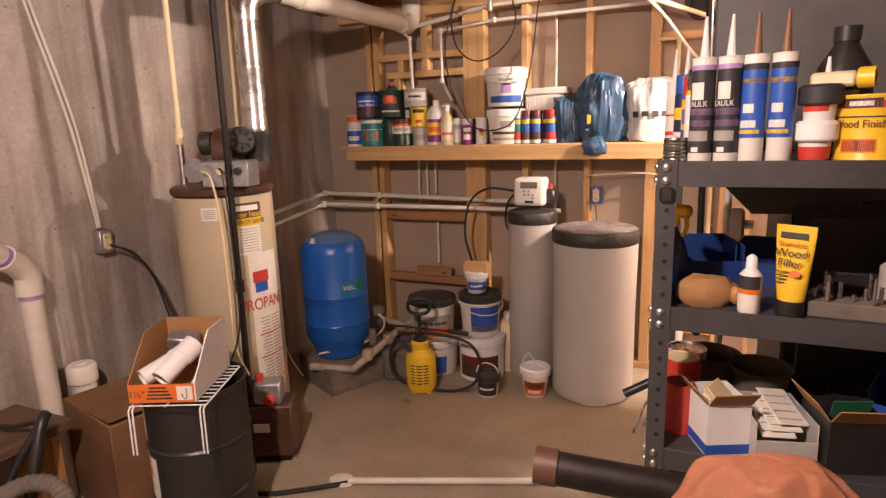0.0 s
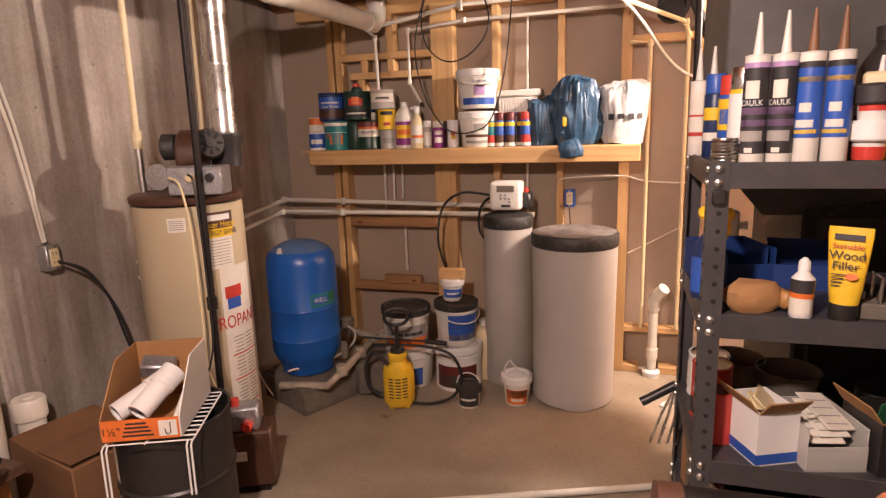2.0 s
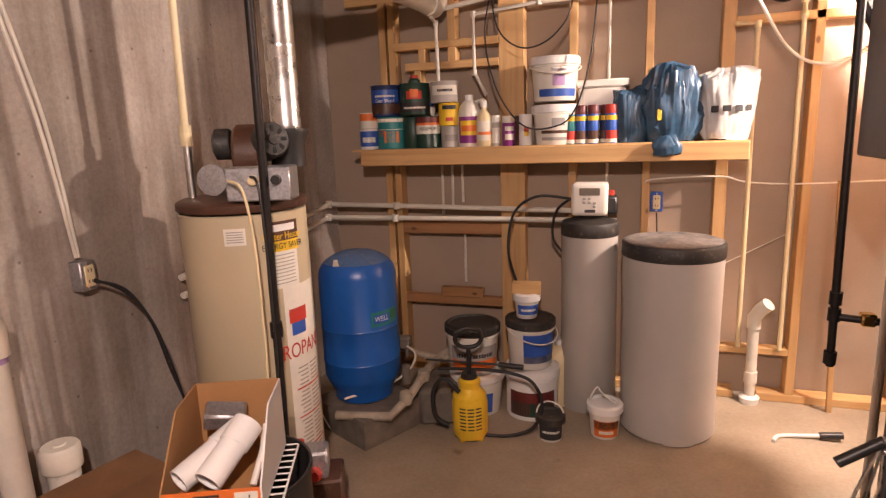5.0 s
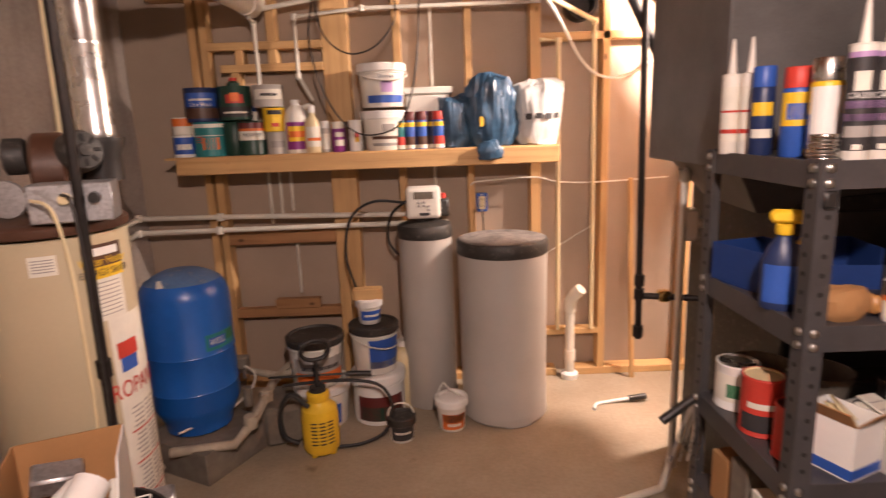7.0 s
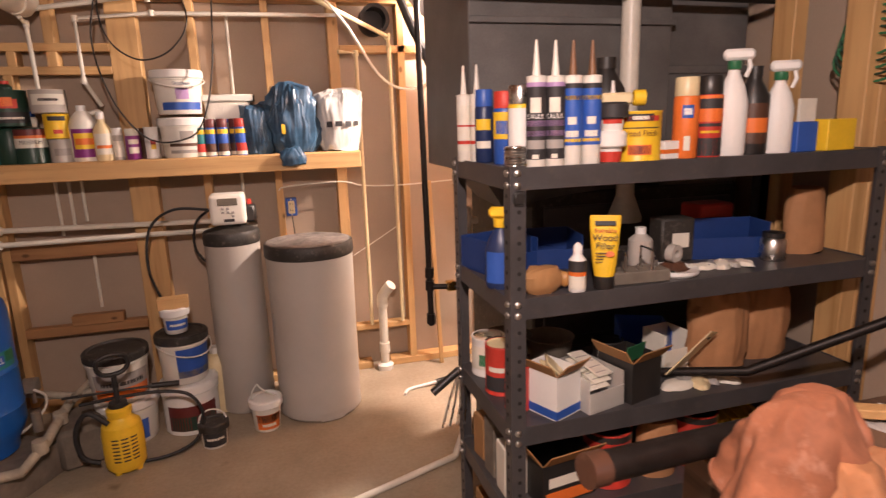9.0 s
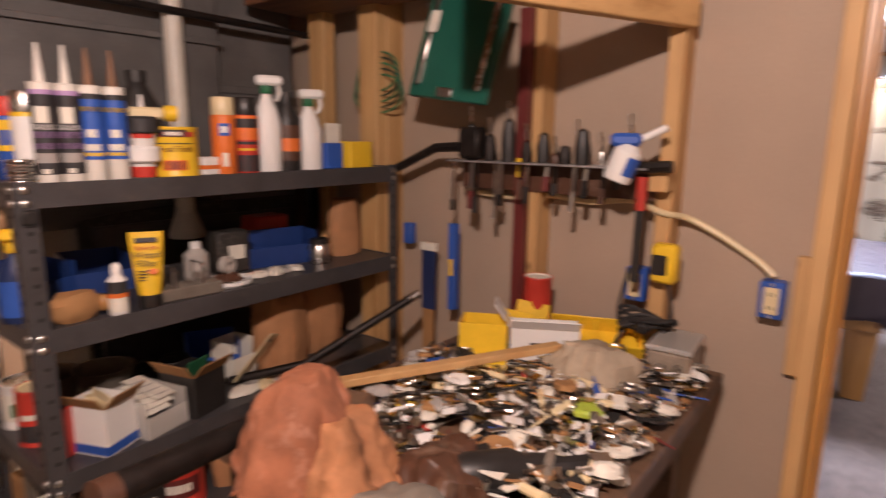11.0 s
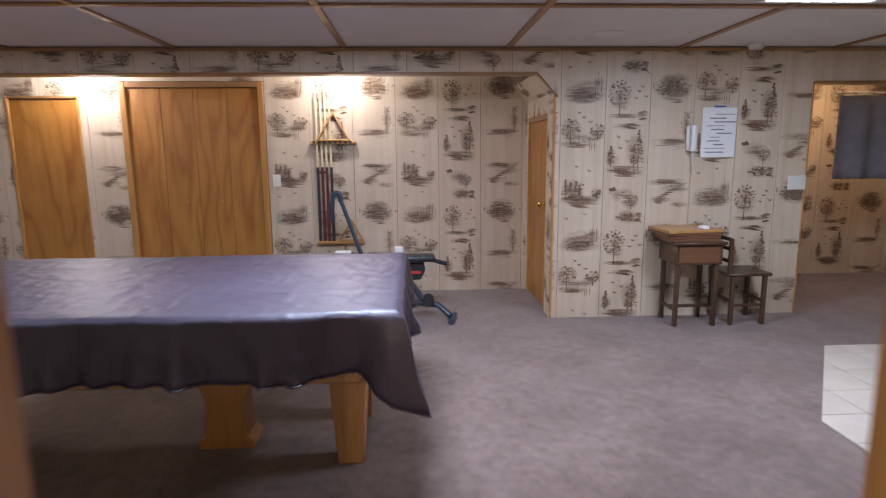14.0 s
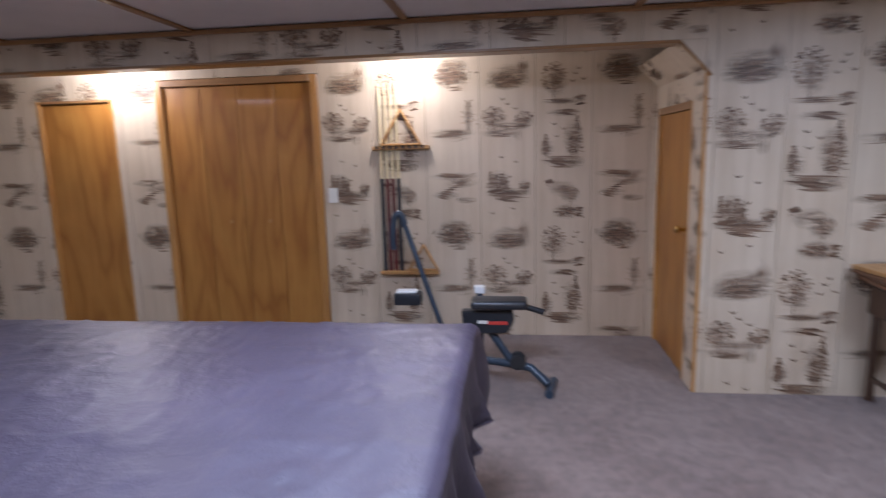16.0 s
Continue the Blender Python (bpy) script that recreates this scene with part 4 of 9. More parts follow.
# stickers facing the room
FA = -36
def on_heater(name, z0, z1, a0, a1, mat, dr=0.0012):
    return part(name, band(HR + dr, z0, z1, a0, a1, 12), M[mat], heater)
on_heater("side_sheet", 0.10, 0.93, FA + 10, FA + 54, "paper", 0.0007)
on_heater("name_plate", 1.09, 1.155, FA - 2, FA + 33, "heater_top")
on_heater("yellow_strip", 1.055, 1.09, FA - 2, FA + 33, "yellow")
on_heater("notice_label", 0.93, 1.055, FA + 0, FA + 30, "paper")
wrapped_text("lettering", "Water Heater", 0.034, HR + 0.0015, 1.105, FA + 16, M["yellow"], heater, 0.8)
on_heater("plain_mark", 1.122, 1.145, FA + 2, FA + 29, "white", 0.0018)
wrapped_text("lettering", "ENERGY SAVER", 0.028, HR + 0.0015, 1.072, FA + 16, M["ink"], heater, 0.85)
on_heater("small_notice", 1.09, 1.145, FA - 36, FA - 18, "paper")
for k in range(5):
    on_heater("print_line", 1.1 + 0.008 * k, 1.103 + 0.008 * k, FA - 34, FA - 20, "grey_ink", 0.0018)
for k in range(9):
    on_heater("print_line", 0.945 + 0.012 * k, 0.948 + 0.012 * k, FA + 2, FA + 26, "grey_ink", 0.0018)
wrapped_text("lettering", "PROPANE", 0.075, HR + 0.0018, 0.70, FA + 28, M["red"], heater, 0.72)
on_heater("flash_mark", 0.755, 0.84, FA + 16, FA + 34, "blue")
on_heater("flash_mark", 0.80, 0.85, FA + 14, FA + 36, "red", 0.0016)
on_heater("instruction_sheet", 0.17, 0.66, FA + 16, FA + 52, "paper")
for k in range(30):
    z = 0.19 + 0.0152 * k
    if k in (9, 17, 24):
        on_heater("red_rule", z, z + 0.006, FA + 16, FA + 52, "red", 0.0018)
    else:
        on_heater("print_line", z, z + 0.005, FA + 18 + (k * 5) % 4, FA + 32, "grey_ink", 0.0018)
        on_heater("print_line", z, z + 0.005, FA + 35, FA + 47 + (k * 3) % 4, "grey_ink", 0.0018)

# burner control and its brown cover
bx = thing("gas_control", "brown metal burner cover with a grey gas valve", "gas valve", place=(-1.37, 2.53, 0), rz=25)
part("cover", box(-0.10, 0.10, -0.075, 0.075, 0.03, 0.27, 0.008), M["heater_top"], bx)
part("foot", box(-0.08, 0.08, -0.06, 0.06, 0.0, 0.03), M["blackiron"], bx)
part("valve_body", box(-0.065, 0.055, -0.06, 0.03, 0.27, 0.37, 0.008), M["galv"], bx)
part("red_knob", lathe([(0, 0), (0.022, 0), (0.024, 0.022), (0.016, 0.03), (0, 0.03)], 16), M["red"], bx, "red control knob")
LAST[0].matrix_basis = pose(0.01, -0.06, 0.30, 90, 0, 0)
part("red_knob", lathe([(0, 0), (0.018, 0), (0.018, 0.03), (0, 0.034)], 16), M["red"], bx, "red control knob")
LAST[0].matrix_basis = pose(-0.04, -0.02, 0.37, 0, 0, 0)
part("label_plate", box(-0.07, 0.0, -0.0775, -0.075, 0.15, 0.19), M["paper"], bx)
part("gas_inlet", tube([(-0.065, -0.02, 0.32), (-0.17, -0.03, 0.31), (-0.21, -0.06, 0.25)], 0.018, 10), M["blackiron"], bx)

# draught blower on top
blower = thing("draft_blower", "dirty power-vent blower with motor and control box", "vent blower", place=(-1.535, 2.675, 1.232))
part("housing", moved(lathe([(0.0, -0.045), (0.09, -0.045), (0.10, -0.035), (0.10, 0.035), (0.09, 0.045), (0, 0.045)], 32), pose(-0.05, -0.03, 0.14, 0, 90, 25)), M["heater_top"], blower)
part("pedestal", box(-0.12, 0.0, -0.09, 0.03, 0.0, 0.07, 0.01), M["blackiron"], blower)
part("inlet_drum", moved(lathe([(0, 0), (0.06, 0), (0.065, 0.01), (0.065, 0.07), (0.05, 0.08), (0, 0.08)], 28), pose(-0.10, -0.06, 0.175, 0, -90, 25) @ Matrix.Diagonal((0.8, 0.8, 0.7, 1))), M["dusty_black"], blower)
part("motor", moved(lathe([(0, 0), (0.056, 0.0), (0.06, 0.006), (0.06, 0.085), (0.052, 0.10), (0.02, 0.104), (0.018, 0.112), (0, 0.114)], 28), pose(-0.005, -0.02, 0.17, 0, 80, -35)), M["dusty_black"], blower, "dusty black electric motor")
for k in range(8):
    a = 2 * math.pi * k / 8
    part("vent_slot", moved(box(-0.006, 0.006, -0.011, 0.011, 0.1, 0.1045, 0.002), pose(-0.005, -0.02, 0.17, 0, 80, -35) @ pose(0.035 * math.cos(a), 0.035 * math.sin(a), 0, 0, 0, math.degrees(a) + 90)), M["hole"], blower, "", False)
part("outlet_collar", lathe([(0.06, 0.12), (0.06, 0.2), (0.075, 0.235), (0.075, 0.25), (0.055, 0.25), (0.05, 0.2)], 28), M["black_plastic"], blower)
LAST[0].location = (0.045, 0.055, -0.03)
part("control_box", moved(box(-0.10, 0.10, -0.055, 0.055, 0.0, 0.105, 0.004), pose(0.085, -0.17, 0.0, 0, 0, 18)), M["galv"], blower, "galvanised control box")
for dx, mat in ((-0.01, "cpvc"), (0.06, "black_plastic")):
    part("cable_gland", moved(lathe([(0, 0), (0.016, 0), (0.014, 0.02), (0, 0.02)], 14), pose(0.085, -0.17, 0.0, 0, 0, 18) @ pose(dx, -0.055, 0.065, 90, 0, 0)), M[mat], blower)
part("round_cover", moved(lathe([(0, 0), (0.052, 0.0), (0.05, 0.012), (0, 0.016)], 26), pose(-0.085, -0.19, 0.065, 90, 0, 12)), M["galv"], blower)

# exhaust: shiny duct up, elbow, white pipe to the stud wall
vent = thing("exhaust_duct", "shiny metal vent duct with a silver elbow", "vent pipe")
VX, VY = -1.49, 2.73
part("upright", lathe([(0.052, 1.452), (0.054, 1.46), (0.052, 1.47), (0.052, 1.72), (0.054, 1.726), (0.052, 1.732), (0.052, 1.93)], 30), M["steel"], vent)
LAST[0].location = (VX, VY, 0)
part("elbow", tube([(VX, VY, 1.92), (VX, VY, 1.97), (VX + 0.01, VY + 0.02, 2.02), (VX + 0.04, VY + 0.07, 2.055), (VX + 0.07, VY + 0.14, 2.06)], [0.054, 0.056, 0.054, 0.056, 0.054], 24), M["steel"], vent)
vent2 = thing("vent_pipe", "thick white plastic vent pipe under the joists", "vent pipe")
part("run", tube([(VX + 0.06, VY + 0.12, 2.06), (-1.34, 3.99, 2.06)], 0.05, 24), M["pvc"], vent2)
part("coupling", tube([(VX + 0.075, VY + 0.28, 2.06), (VX + 0.082, VY + 0.38, 2.06)], 0.056, 24), M["pvc"], vent2)
part("end_elbow", tube([(-1.345, 3.90, 2.06), (-1.34, 3.98, 2.062), (-1.335, 4.02, 2.09), (-1.335, 4.03, 2.13), (-1.335, 4.03, 2.22)], [0.057, 0.058, 0.057, 0.056, 0.056], 24), M["pvc"], vent2)

# water and gas pipes round the heater
def pipe_thing(name, label, cat, pts, r, mat, steps=0, seg=12, fittings=(), fmat=None, fr=1.35):
    t = thing(name, label, cat)
    part("pipe", tube(pts, r, seg, None, steps), M[mat], t)
    for a, b in fittings:
        part("fitting", tube([a, b], r * fr, seg), M[fmat or mat], t)
    return t


for x, y, nm in ((-1.765, 2.55, "a"), (-1.60, 2.74, "b")):
    pipe_thing("water_pipe", "cream plastic water pipe rising from the heater", "water pipe", [(x, y, 1.43), (x + 0.02, y, 2.3)], 0.0125, "cpvc", 0, 12, [((x, y, 1.405), (x, y, 1.45)), ((x, y, 1.45), (x + 0.001, y, 1.475))], None, 1.6)
    pipe_thing("water_nipple", "galvanised nipple on top of the heater", "water pipe", [(x, y, 1.22), (x, y, 1.41)], 0.014, "bolt")
gas = thing("gas_pipe", "black iron gas pipe with elbows and couplings", "gas pipe")
GX, GY = -1.425, 2.455
part("upright", tube([(GX + 0.035, GY - 0.01, 2.3), (GX, GY, 0.22)], 0.0135, 12), M["blackiron"], gas)
for z in (0.79, 0.33, 0.24):
    part("coupling", tube([(GX + 0.008, GY, z), (GX + 0.008, GY, z + 0.05)], 0.02, 12), M["blackiron"], gas)
part("branch", tube([(GX + 0.002, GY, 0.30), (-1.40, 2.50, 0.30)], 0.0135, 12), M["blackiron"], gas)

# pressure tank
well = thing("pressure_tank", "bright blue domed well pressure tank with dusty top", "pressure tank", place=(-1.585, 3.39, 0.145))
well.scale = (1, 1, 1.035)
WR = 0.186
part("tank_body", lathe([(0, 0.0), (0.12, 0.0), (0.142, 0.012), (0.146, 0.05), (WR - 0.012, 0.10), (WR, 0.13), (WR, 0.20), (WR + 0.003, 0.205), (WR, 0.21), (WR, 0.36), (WR + 0.003, 0.365), (WR, 0.37), (WR, 0.60), (WR - 0.008, 0.635), (WR - 0.03, 0.665)], 48), M["blue_tank"], well)
part("dome", lathe([(WR - 0.03, 0.665), (WR - 0.07, 0.69), (0.08, 0.705), (0, 0.71)], 48), M["dusty_blue"], well, "dust-covered domed top")
part("tank_badge", band(WR + 0.0015, 0.385, 0.455, -48, 2, 14), M["teal"], well, "green and blue tank badge")
part("badge_plate", band(WR + 0.003, 0.40, 0.44, -44, -18, 10), M["blue"], well)
part("badge_plate", band(WR + 0.003, 0.41, 0.45, -16, 0, 10), M["green"], well)
wrapped_text("lettering", "WELL", 0.036, WR + 0.0032, 0.42, -31, M["white"], well, 0.85)
part("paper_tag", moved(box(-0.03, 0.03, -0.025, 0.025, 0.0, 0.0015), pose(-0.02, -0.13, 0.676, 24, 0, 20)), M["paper"], well, "small paper tag")
blk = thing("concrete_block", "dirty grey solid block under the pressure tank", "concrete block", place=(-1.55, 3.365, 0), rz=-27)
part("block_body", box(-0.20, 0.20, -0.19, 0.19, 0, 0.145, 0.008, None, 2), M["olive"], blk)

# water softener
soft = thing("water_softener", "slim grey water softener with black collar and white control head", "water softener", place=(-0.525, 3.84, 0))
part("tank_body", lathe([(0, 0), (0.13, 0), (0.14, 0.02), (0.136, 0.5), (0.136, 0.90), (0.13, 0.905), (0, 0.905)], 44), M["greytank"], soft)
part("collar", lathe([(0.138, 0.90), (0.14, 0.905), (0.14, 0.955), (0.134, 0.965), (0.07, 0.985), (0.05, 0.99), (0.05, 1.03), (0, 1.03)], 44), M["dusty_black"], soft, "dusty black collar")
head = part("control_head", box(-0.085, 0.085, -0.085, 0.05, 1.0, 1.155, 0.022, None, 3), M["white_plastic"], soft, "white plastic control head")
part("display", box(-0.045, 0.05, -0.088, -0.084, 1.10, 1.135, 0.002), M["olive"], head, "grey display window")
for i in range(3):
    for j in range(2):
        part("key", box(-0.03 + 0.024 * i, -0.015 + 0.024 * i, -0.0885, -0.084, 1.06 + 0.018 * j - 0.02 * (i == 2), 1.072 + 0.018 * j - 0.02 * (i == 2), 0.002), M["grey_ink"], head, "", False)
part("maker_plate", box(-0.02, 0.03, -0.088, -0.084, 1.018, 1.032), M["ink"], head, "", False)
part("valve_block", box(0.04, 0.13, -0.02, 0.08, 1.0, 1.09, 0.012), M["black_plastic"], soft)
part("red_cap", moved(lathe([(0, 0), (0.012, 0), (0.012, 0.025), (0, 0.025)], 12), pose(0.10, 0.02, 1.09, 0, 0, 0)), M["red"], soft)

brine = thing("brine_tank", "wide grey plastic salt tank with a dusty black lid", "salt tank", place=(-0.148, 3.69, 0))
brine.scale = (1, 1, 1.012)
BR = 0.214
part("tank_body", lathe([(0, 0), (BR - 0.015, 0), (BR, 0.015), (BR, 0.05), (BR - 0.002, 0.055), (BR, 0.5), (BR + 0.004, 0.845), (BR - 0.004, 0.85), (BR - 0.006, 0.8), (BR - 0.01, 0.4)], 56), M["greytank"], brine)
part("lid", lathe([(BR + 0.006, 0.83), (BR + 0.009, 0.835), (BR + 0.009, 0.885), (BR + 0.003, 0.895), (BR - 0.03, 0.90), (BR - 0.05, 0.892), (0.08, 0.905), (0, 0.91)], 56), M["dusty_black"], brine, "dusty black lid")
M["dust"] = surf("grey_dust_film", (0.17, 0.15, 0.135), 0.85, 0, 0.45, 14, 0.1, 50, 0, (0.05, 0.045, 0.04))
part("lid_top", lathe([(BR - 0.004, 0.8975), (BR - 0.03, 0.902), (BR - 0.05, 0.894), (0.08, 0.907), (0, 0.912)], 56), M["dust"], brine, "grey dust on the lid")
part("toe_notch", band(BR + 0.001, 0.005, 0.045, -95, -60, 12), M["greytank"], brine)

# storage ledge on the stud wall
LZ = 1.338
ledge = thing("wall_ledge", "raw lumber ledge across the stud wall", "shelf")
part("front_board", box(-1.745, 0.165, 3.842, 3.88, 1.25, LZ - 0.004, 0.004), M["stud_x"], ledge, "pale knotty front board", False)
part("shelf_board", box(-1.80, 0.165, 3.85, 4.066, LZ - 0.012, LZ, 0.002), M["stud_x"], ledge, "", False)
for x in (-1.6, -0.95, -0.27, 0.07):
    part("bracket", box(x, x + 0.038, 3.881, 4.069, 1.26, LZ - 0.013), M["stud_y"], ledge, "", False)

# ---- steel rack ----
rack = thing("steel_rack", "grey slotted-angle steel shelf rack, crowded", "shelf rack")
RX0, RX1, RY0, RY1 = 0.262, 1.44, 1.985, 2.445
SHELVES = (1.360, 1.032, 0.68, 0.41, 0.08)
for z in SHELVES:
    s = part("shelf", box(RX0 + 0.004, RX1 - 0.004, RY0 + 0.004, RY1 - 0.004, z - 0.006, z - 0.0035), M["rack_grey"], rack)
    part("front_lip", box(RX0 + 0.003, RX1 - 0.003, RY0, RY0 + 0.004, z - 0.055, z, 0.001), M["rack_grey"], s, "", False)
    part("back_lip", box(RX0 + 0.003, RX1 - 0.003, RY1 - 0.004, RY1, z - 0.055, z, 0.001), M["rack_grey"], s, "", False)
    part("side_lip", box(RX0, RX0 + 0.004, RY0 + 0.002, RY1 - 0.002, z - 0.055, z, 0.001), M["rack_grey"], s, "", False)
    part("side_lip", box(RX1 - 0.004, RX1, RY0 + 0.002, RY1 - 0.002, z - 0.055, z, 0.001), M["rack_grey"], s, "", False)
hole_mesh_y = mesh_of("hole", moved(lathe([(0, 0), (0.0055, 0), (0.0055, 0.0008), (0, 0.0008)], 10), pose(0, 0, 0, 90, 0, 0)), M["hole"], False)
hole_mesh_x = mesh_of("hole", moved(lathe([(0, 0), (0.0055, 0), (0.0055, 0.0008), (0, 0.0008)], 10), pose(0, 0, 0, 0, -90, 0)), M["hole"], False)
bolt_bm = lathe([(0, 0), (0.009, 0), (0.0085, 0.004), (0.004, 0.007), (0, 0.0075)], 12)
bolt_mesh_y = mesh_of("bolt", moved(bolt_bm, pose(0, 0, 0, 90, 0, 0)), M["bolt"])
bolt_mesh_x = mesh_of("bolt", moved(lathe([(0, 0), (0.009, 0), (0.0085, 0.004), (0.004, 0.007), (0, 0.0075)], 12), pose(0, 0, 0, 0, -90, 0)), M["bolt"])


def piece(name, me, parent, place):
    o = new(name, me)
    o.parent = parent
    o.location = place
    return o


for x, dx in ((RX0, 1), (RX1, -1)):
    for y, dy in ((RY0, 1), (RY1, -1)):
        bm = box(min(x - dx * 0.003, x + dx * 0.038), max(x - dx * 0.003, x + dx * 0.038), min(y - dy * 0.003, y), max(y - dy * 0.003, y), 0, 1.364)
        box(min(x - dx * 0.003, x), max(x - dx * 0.003, x), min(y, y + dy * 0.038), max(y, y + dy * 0.038), 0, 1.364, 0, bm)
        p = part("post", bm, M["rack_grey"], rack, "slotted grey steel post", False)
        if dx > 0 or dy > 0:
            for k in range(33):
                z = 0.06 + 0.0385 * k
                if any(s - 0.06 < z < s + 0.005 for s in SHELVES):
                    continue
                if dy > 0:
                    piece("hole", hole_mesh_y, p, (x + dx * 0.02, y - 0.0032, z))
                if dx > 0:
                    piece("hole", hole_mesh_x, p, (x - 0.0032, y + dy * 0.02, z))
        for s in SHELVES:
            for z in (s - 0.013, s - 0.042):
                if dy > 0:
                    piece("bolt", bolt_mesh_y, p, (x + dx * 0.016, y - 0.003, z))
                if dx > 0:
                    piece("bolt", bolt_mesh_x, p, (x - 0.003, y + dy * 0.016, z))
part("corner_cap", box(RX0 + 0.004, RX0 + 0.034, RY0 - 0.012, RY0 - 0.003, 1.27, 1.305, 0.006), M["black_plastic"], rack, "", True)

# ---- ducts and furnace plenum behind the rack ----
plenum = thing("sheet_metal_plenum", "galvanised sheet-metal plenum with folded seams", "air duct")
part("box_body", box(0.36, 1.12, 2.57, 3.15, 1.30, 2.19, 0.006), M["dim_duct"], plenum)
part("seam", box(0.356, 1.124, 2.554, 2.56, 1.78, 1.80, 0.002), M["dim_duct"], plenum, "", False)
part("hopper", moved(lathe([(0.53, 0.0), (0.35, -0.14)], 4), pose(0.74, 2.855, 1.30, 0, 0, 45) @ Matrix.Diagonal((1, 0.8, 1, 1))), M["dim_duct"], plenum, "", False)
trunk = thing("supply_duct", "galvanised rectangular supply duct", "air duct")
part("duct_body", box(1.13, 1.49, 2.62, 3.0, 1.2, 2.19, 0.005), M["dim_duct"], trunk)
part("slip_joint", box(1.125, 1.495, 2.612, 3.0, 1.62, 1.65, 0.003), M["dim_duct"], trunk, "", False)
lower = thing("furnace_cabinet", "dark dusty furnace cabinet behind the rack", "furnace")
part("casing", box(0.60, 1.48, 2.60, 3.3, 0.0, 1.21, 0.01), M["dusty_black"], lower)
part("service_door", box(0.64, 1.03, 2.588, 2.603, 0.15, 0.62, 0.004), M["dusty_black"], lower)
part("upper_panel", box(0.64, 1.44, 2.588, 2.603, 0.66, 1.16, 0.004), M["rack_grey"], lower)
for k in range(7):
    part("louvre", box(0.70, 0.97, 2.578, 2.592, 0.26 + 0.045 * k, 0.275 + 0.045 * k, 0.003), M["blackiron"], lower)

# ---- work bench ----
BZ = 0.85
bench = thing("work_bench", "worn dark wooden work bench buried in clutter", "work bench")
part("bench_top", box(0.44, 1.496, 0.84, 1.58, BZ - 0.045, BZ, 0.004), M["bench_top"], bench)
part("apron", box(0.48, 1.48, 0.88, 0.92, BZ - 0.15, BZ - 0.046, 0.003), M["bench_top"], bench)
for x in (0.47, 1.40):
    for y in (0.925, 1.50):
        part("leg", box(x, x + 0.085, y, y + 0.085, 0, BZ - 0.046, 0.004), M["bench_top"], bench)
part("lower_shelf", box(0.48, 1.48, 0.93, 1.58, 0.2, 0.225, 0.003), M["bench_top"], bench)

# ---- barrel ----
barrel = thing("steel_drum", "open black steel drum with a torn label", "drum", place=(-1.265, 2.03, 0))
barrel.scale = (1, 1, 1.09)
DR = 0.172
prof = [(0, 0.012), (DR - 0.005, 0.012), (DR + 0.003, 0.0), (DR + 0.007, 0.006), (DR, 0.02)]
for zr in (0.18, 0.36):
    prof += [(DR, zr), (DR + 0.006, zr + 0.007), (DR, zr + 0.014)]
prof += [(DR, 0.535), (DR + 0.006, 0.54), (DR + 0.006, 0.55), (DR - 0.001, 0.55), (DR - 0.003, 0.535), (DR - 0.003, 0.03), (0, 0.03)]
part("drum_body", lathe(prof, 48), M["black_plastic"], barrel)
part("paper_label", band(DR + 0.0012, 0.39, 0.50, -155, -115, 12), M["paper"], barrel, "torn white label")
part("paper_label", band(DR + 0.0012, 0.05, 0.34, -150, -100, 12), M["paper"], barrel)
part("warning_label", band(DR + 0.002, 0.27, 0.30, -142, -112, 12), M["orange"], barrel)

# ---- rec room: pool table ----
PX0, PX1, PY0, PY1, PZ = 3.46, 4.72, 0.36, 2.80, 0.81
pool = thing("pool_table", "full-size pool table on heavy light-oak legs", "pool table")
part("bed", box(PX0 + 0.02, PX1 - 0.02, PY0 + 0.02, PY1 - 0.02, 0.66, 0.775, 0.02), M["oak"], pool)
part("cabinet", box(PX0 + 0.16, PX1 - 0.16, PY0 + 0.16, PY1 - 0.16, 0.46, 0.66, 0.01), M["oak"], pool)
for xx in (PX0 + 0.34, PX1 - 0.46):
    for yy in (PY0 + 0.18, PY1 - 0.30):
        bm = bmesh.new()
        bmesh.ops.create_cube(bm, size=1.0)
        for v in bm.verts:
            wid = 0.085 if v.co.z > 0 else 0.058
            v.co = Vector((xx + 0.06 + math.copysign(wid, v.co.x), yy + 0.05 + math.copysign(wid, v.co.y), 0.0 if v.co.z < 0 else 0.43))
        bmesh.ops.bevel(bm, geom=bm.edges[:], offset=0.006, segments=1, affect="EDGES")
        l = part("leg", bm, M["oak"], pool)
        part("leg_cap", box(xx - 0.04, xx + 0.16, yy - 0.05, yy + 0.15, 0.43, 0.46, 0.006), M["oak"], l)
# scrolled middle pedestal
bm = bmesh.new()
pro = [(0.0, 0.13), (0.03, 0.135), (0.06, 0.10), (0.22, 0.085), (0.30, 0.11), (0.36, 0.15), (0.46, 0.16)]
outl = [(1.20 + w_, z_) for z_, w_ in pro] + [(1.20 - w_, z_) for z_, w_ in reversed(pro)]
f = bm.faces.new([bm.verts.new((3.98, y_, z_)) for y_, z_ in outl])
e = bmesh.ops.extrude_face_region(bm, geom=[f])
bmesh.ops.translate(bm, verts=[g for g in e["geom"] if isinstance(g, bmesh.types.BMVert)], vec=(0.16, 0, 0))
part("pedestal", bm, M["pine_z"], pool, "", False)

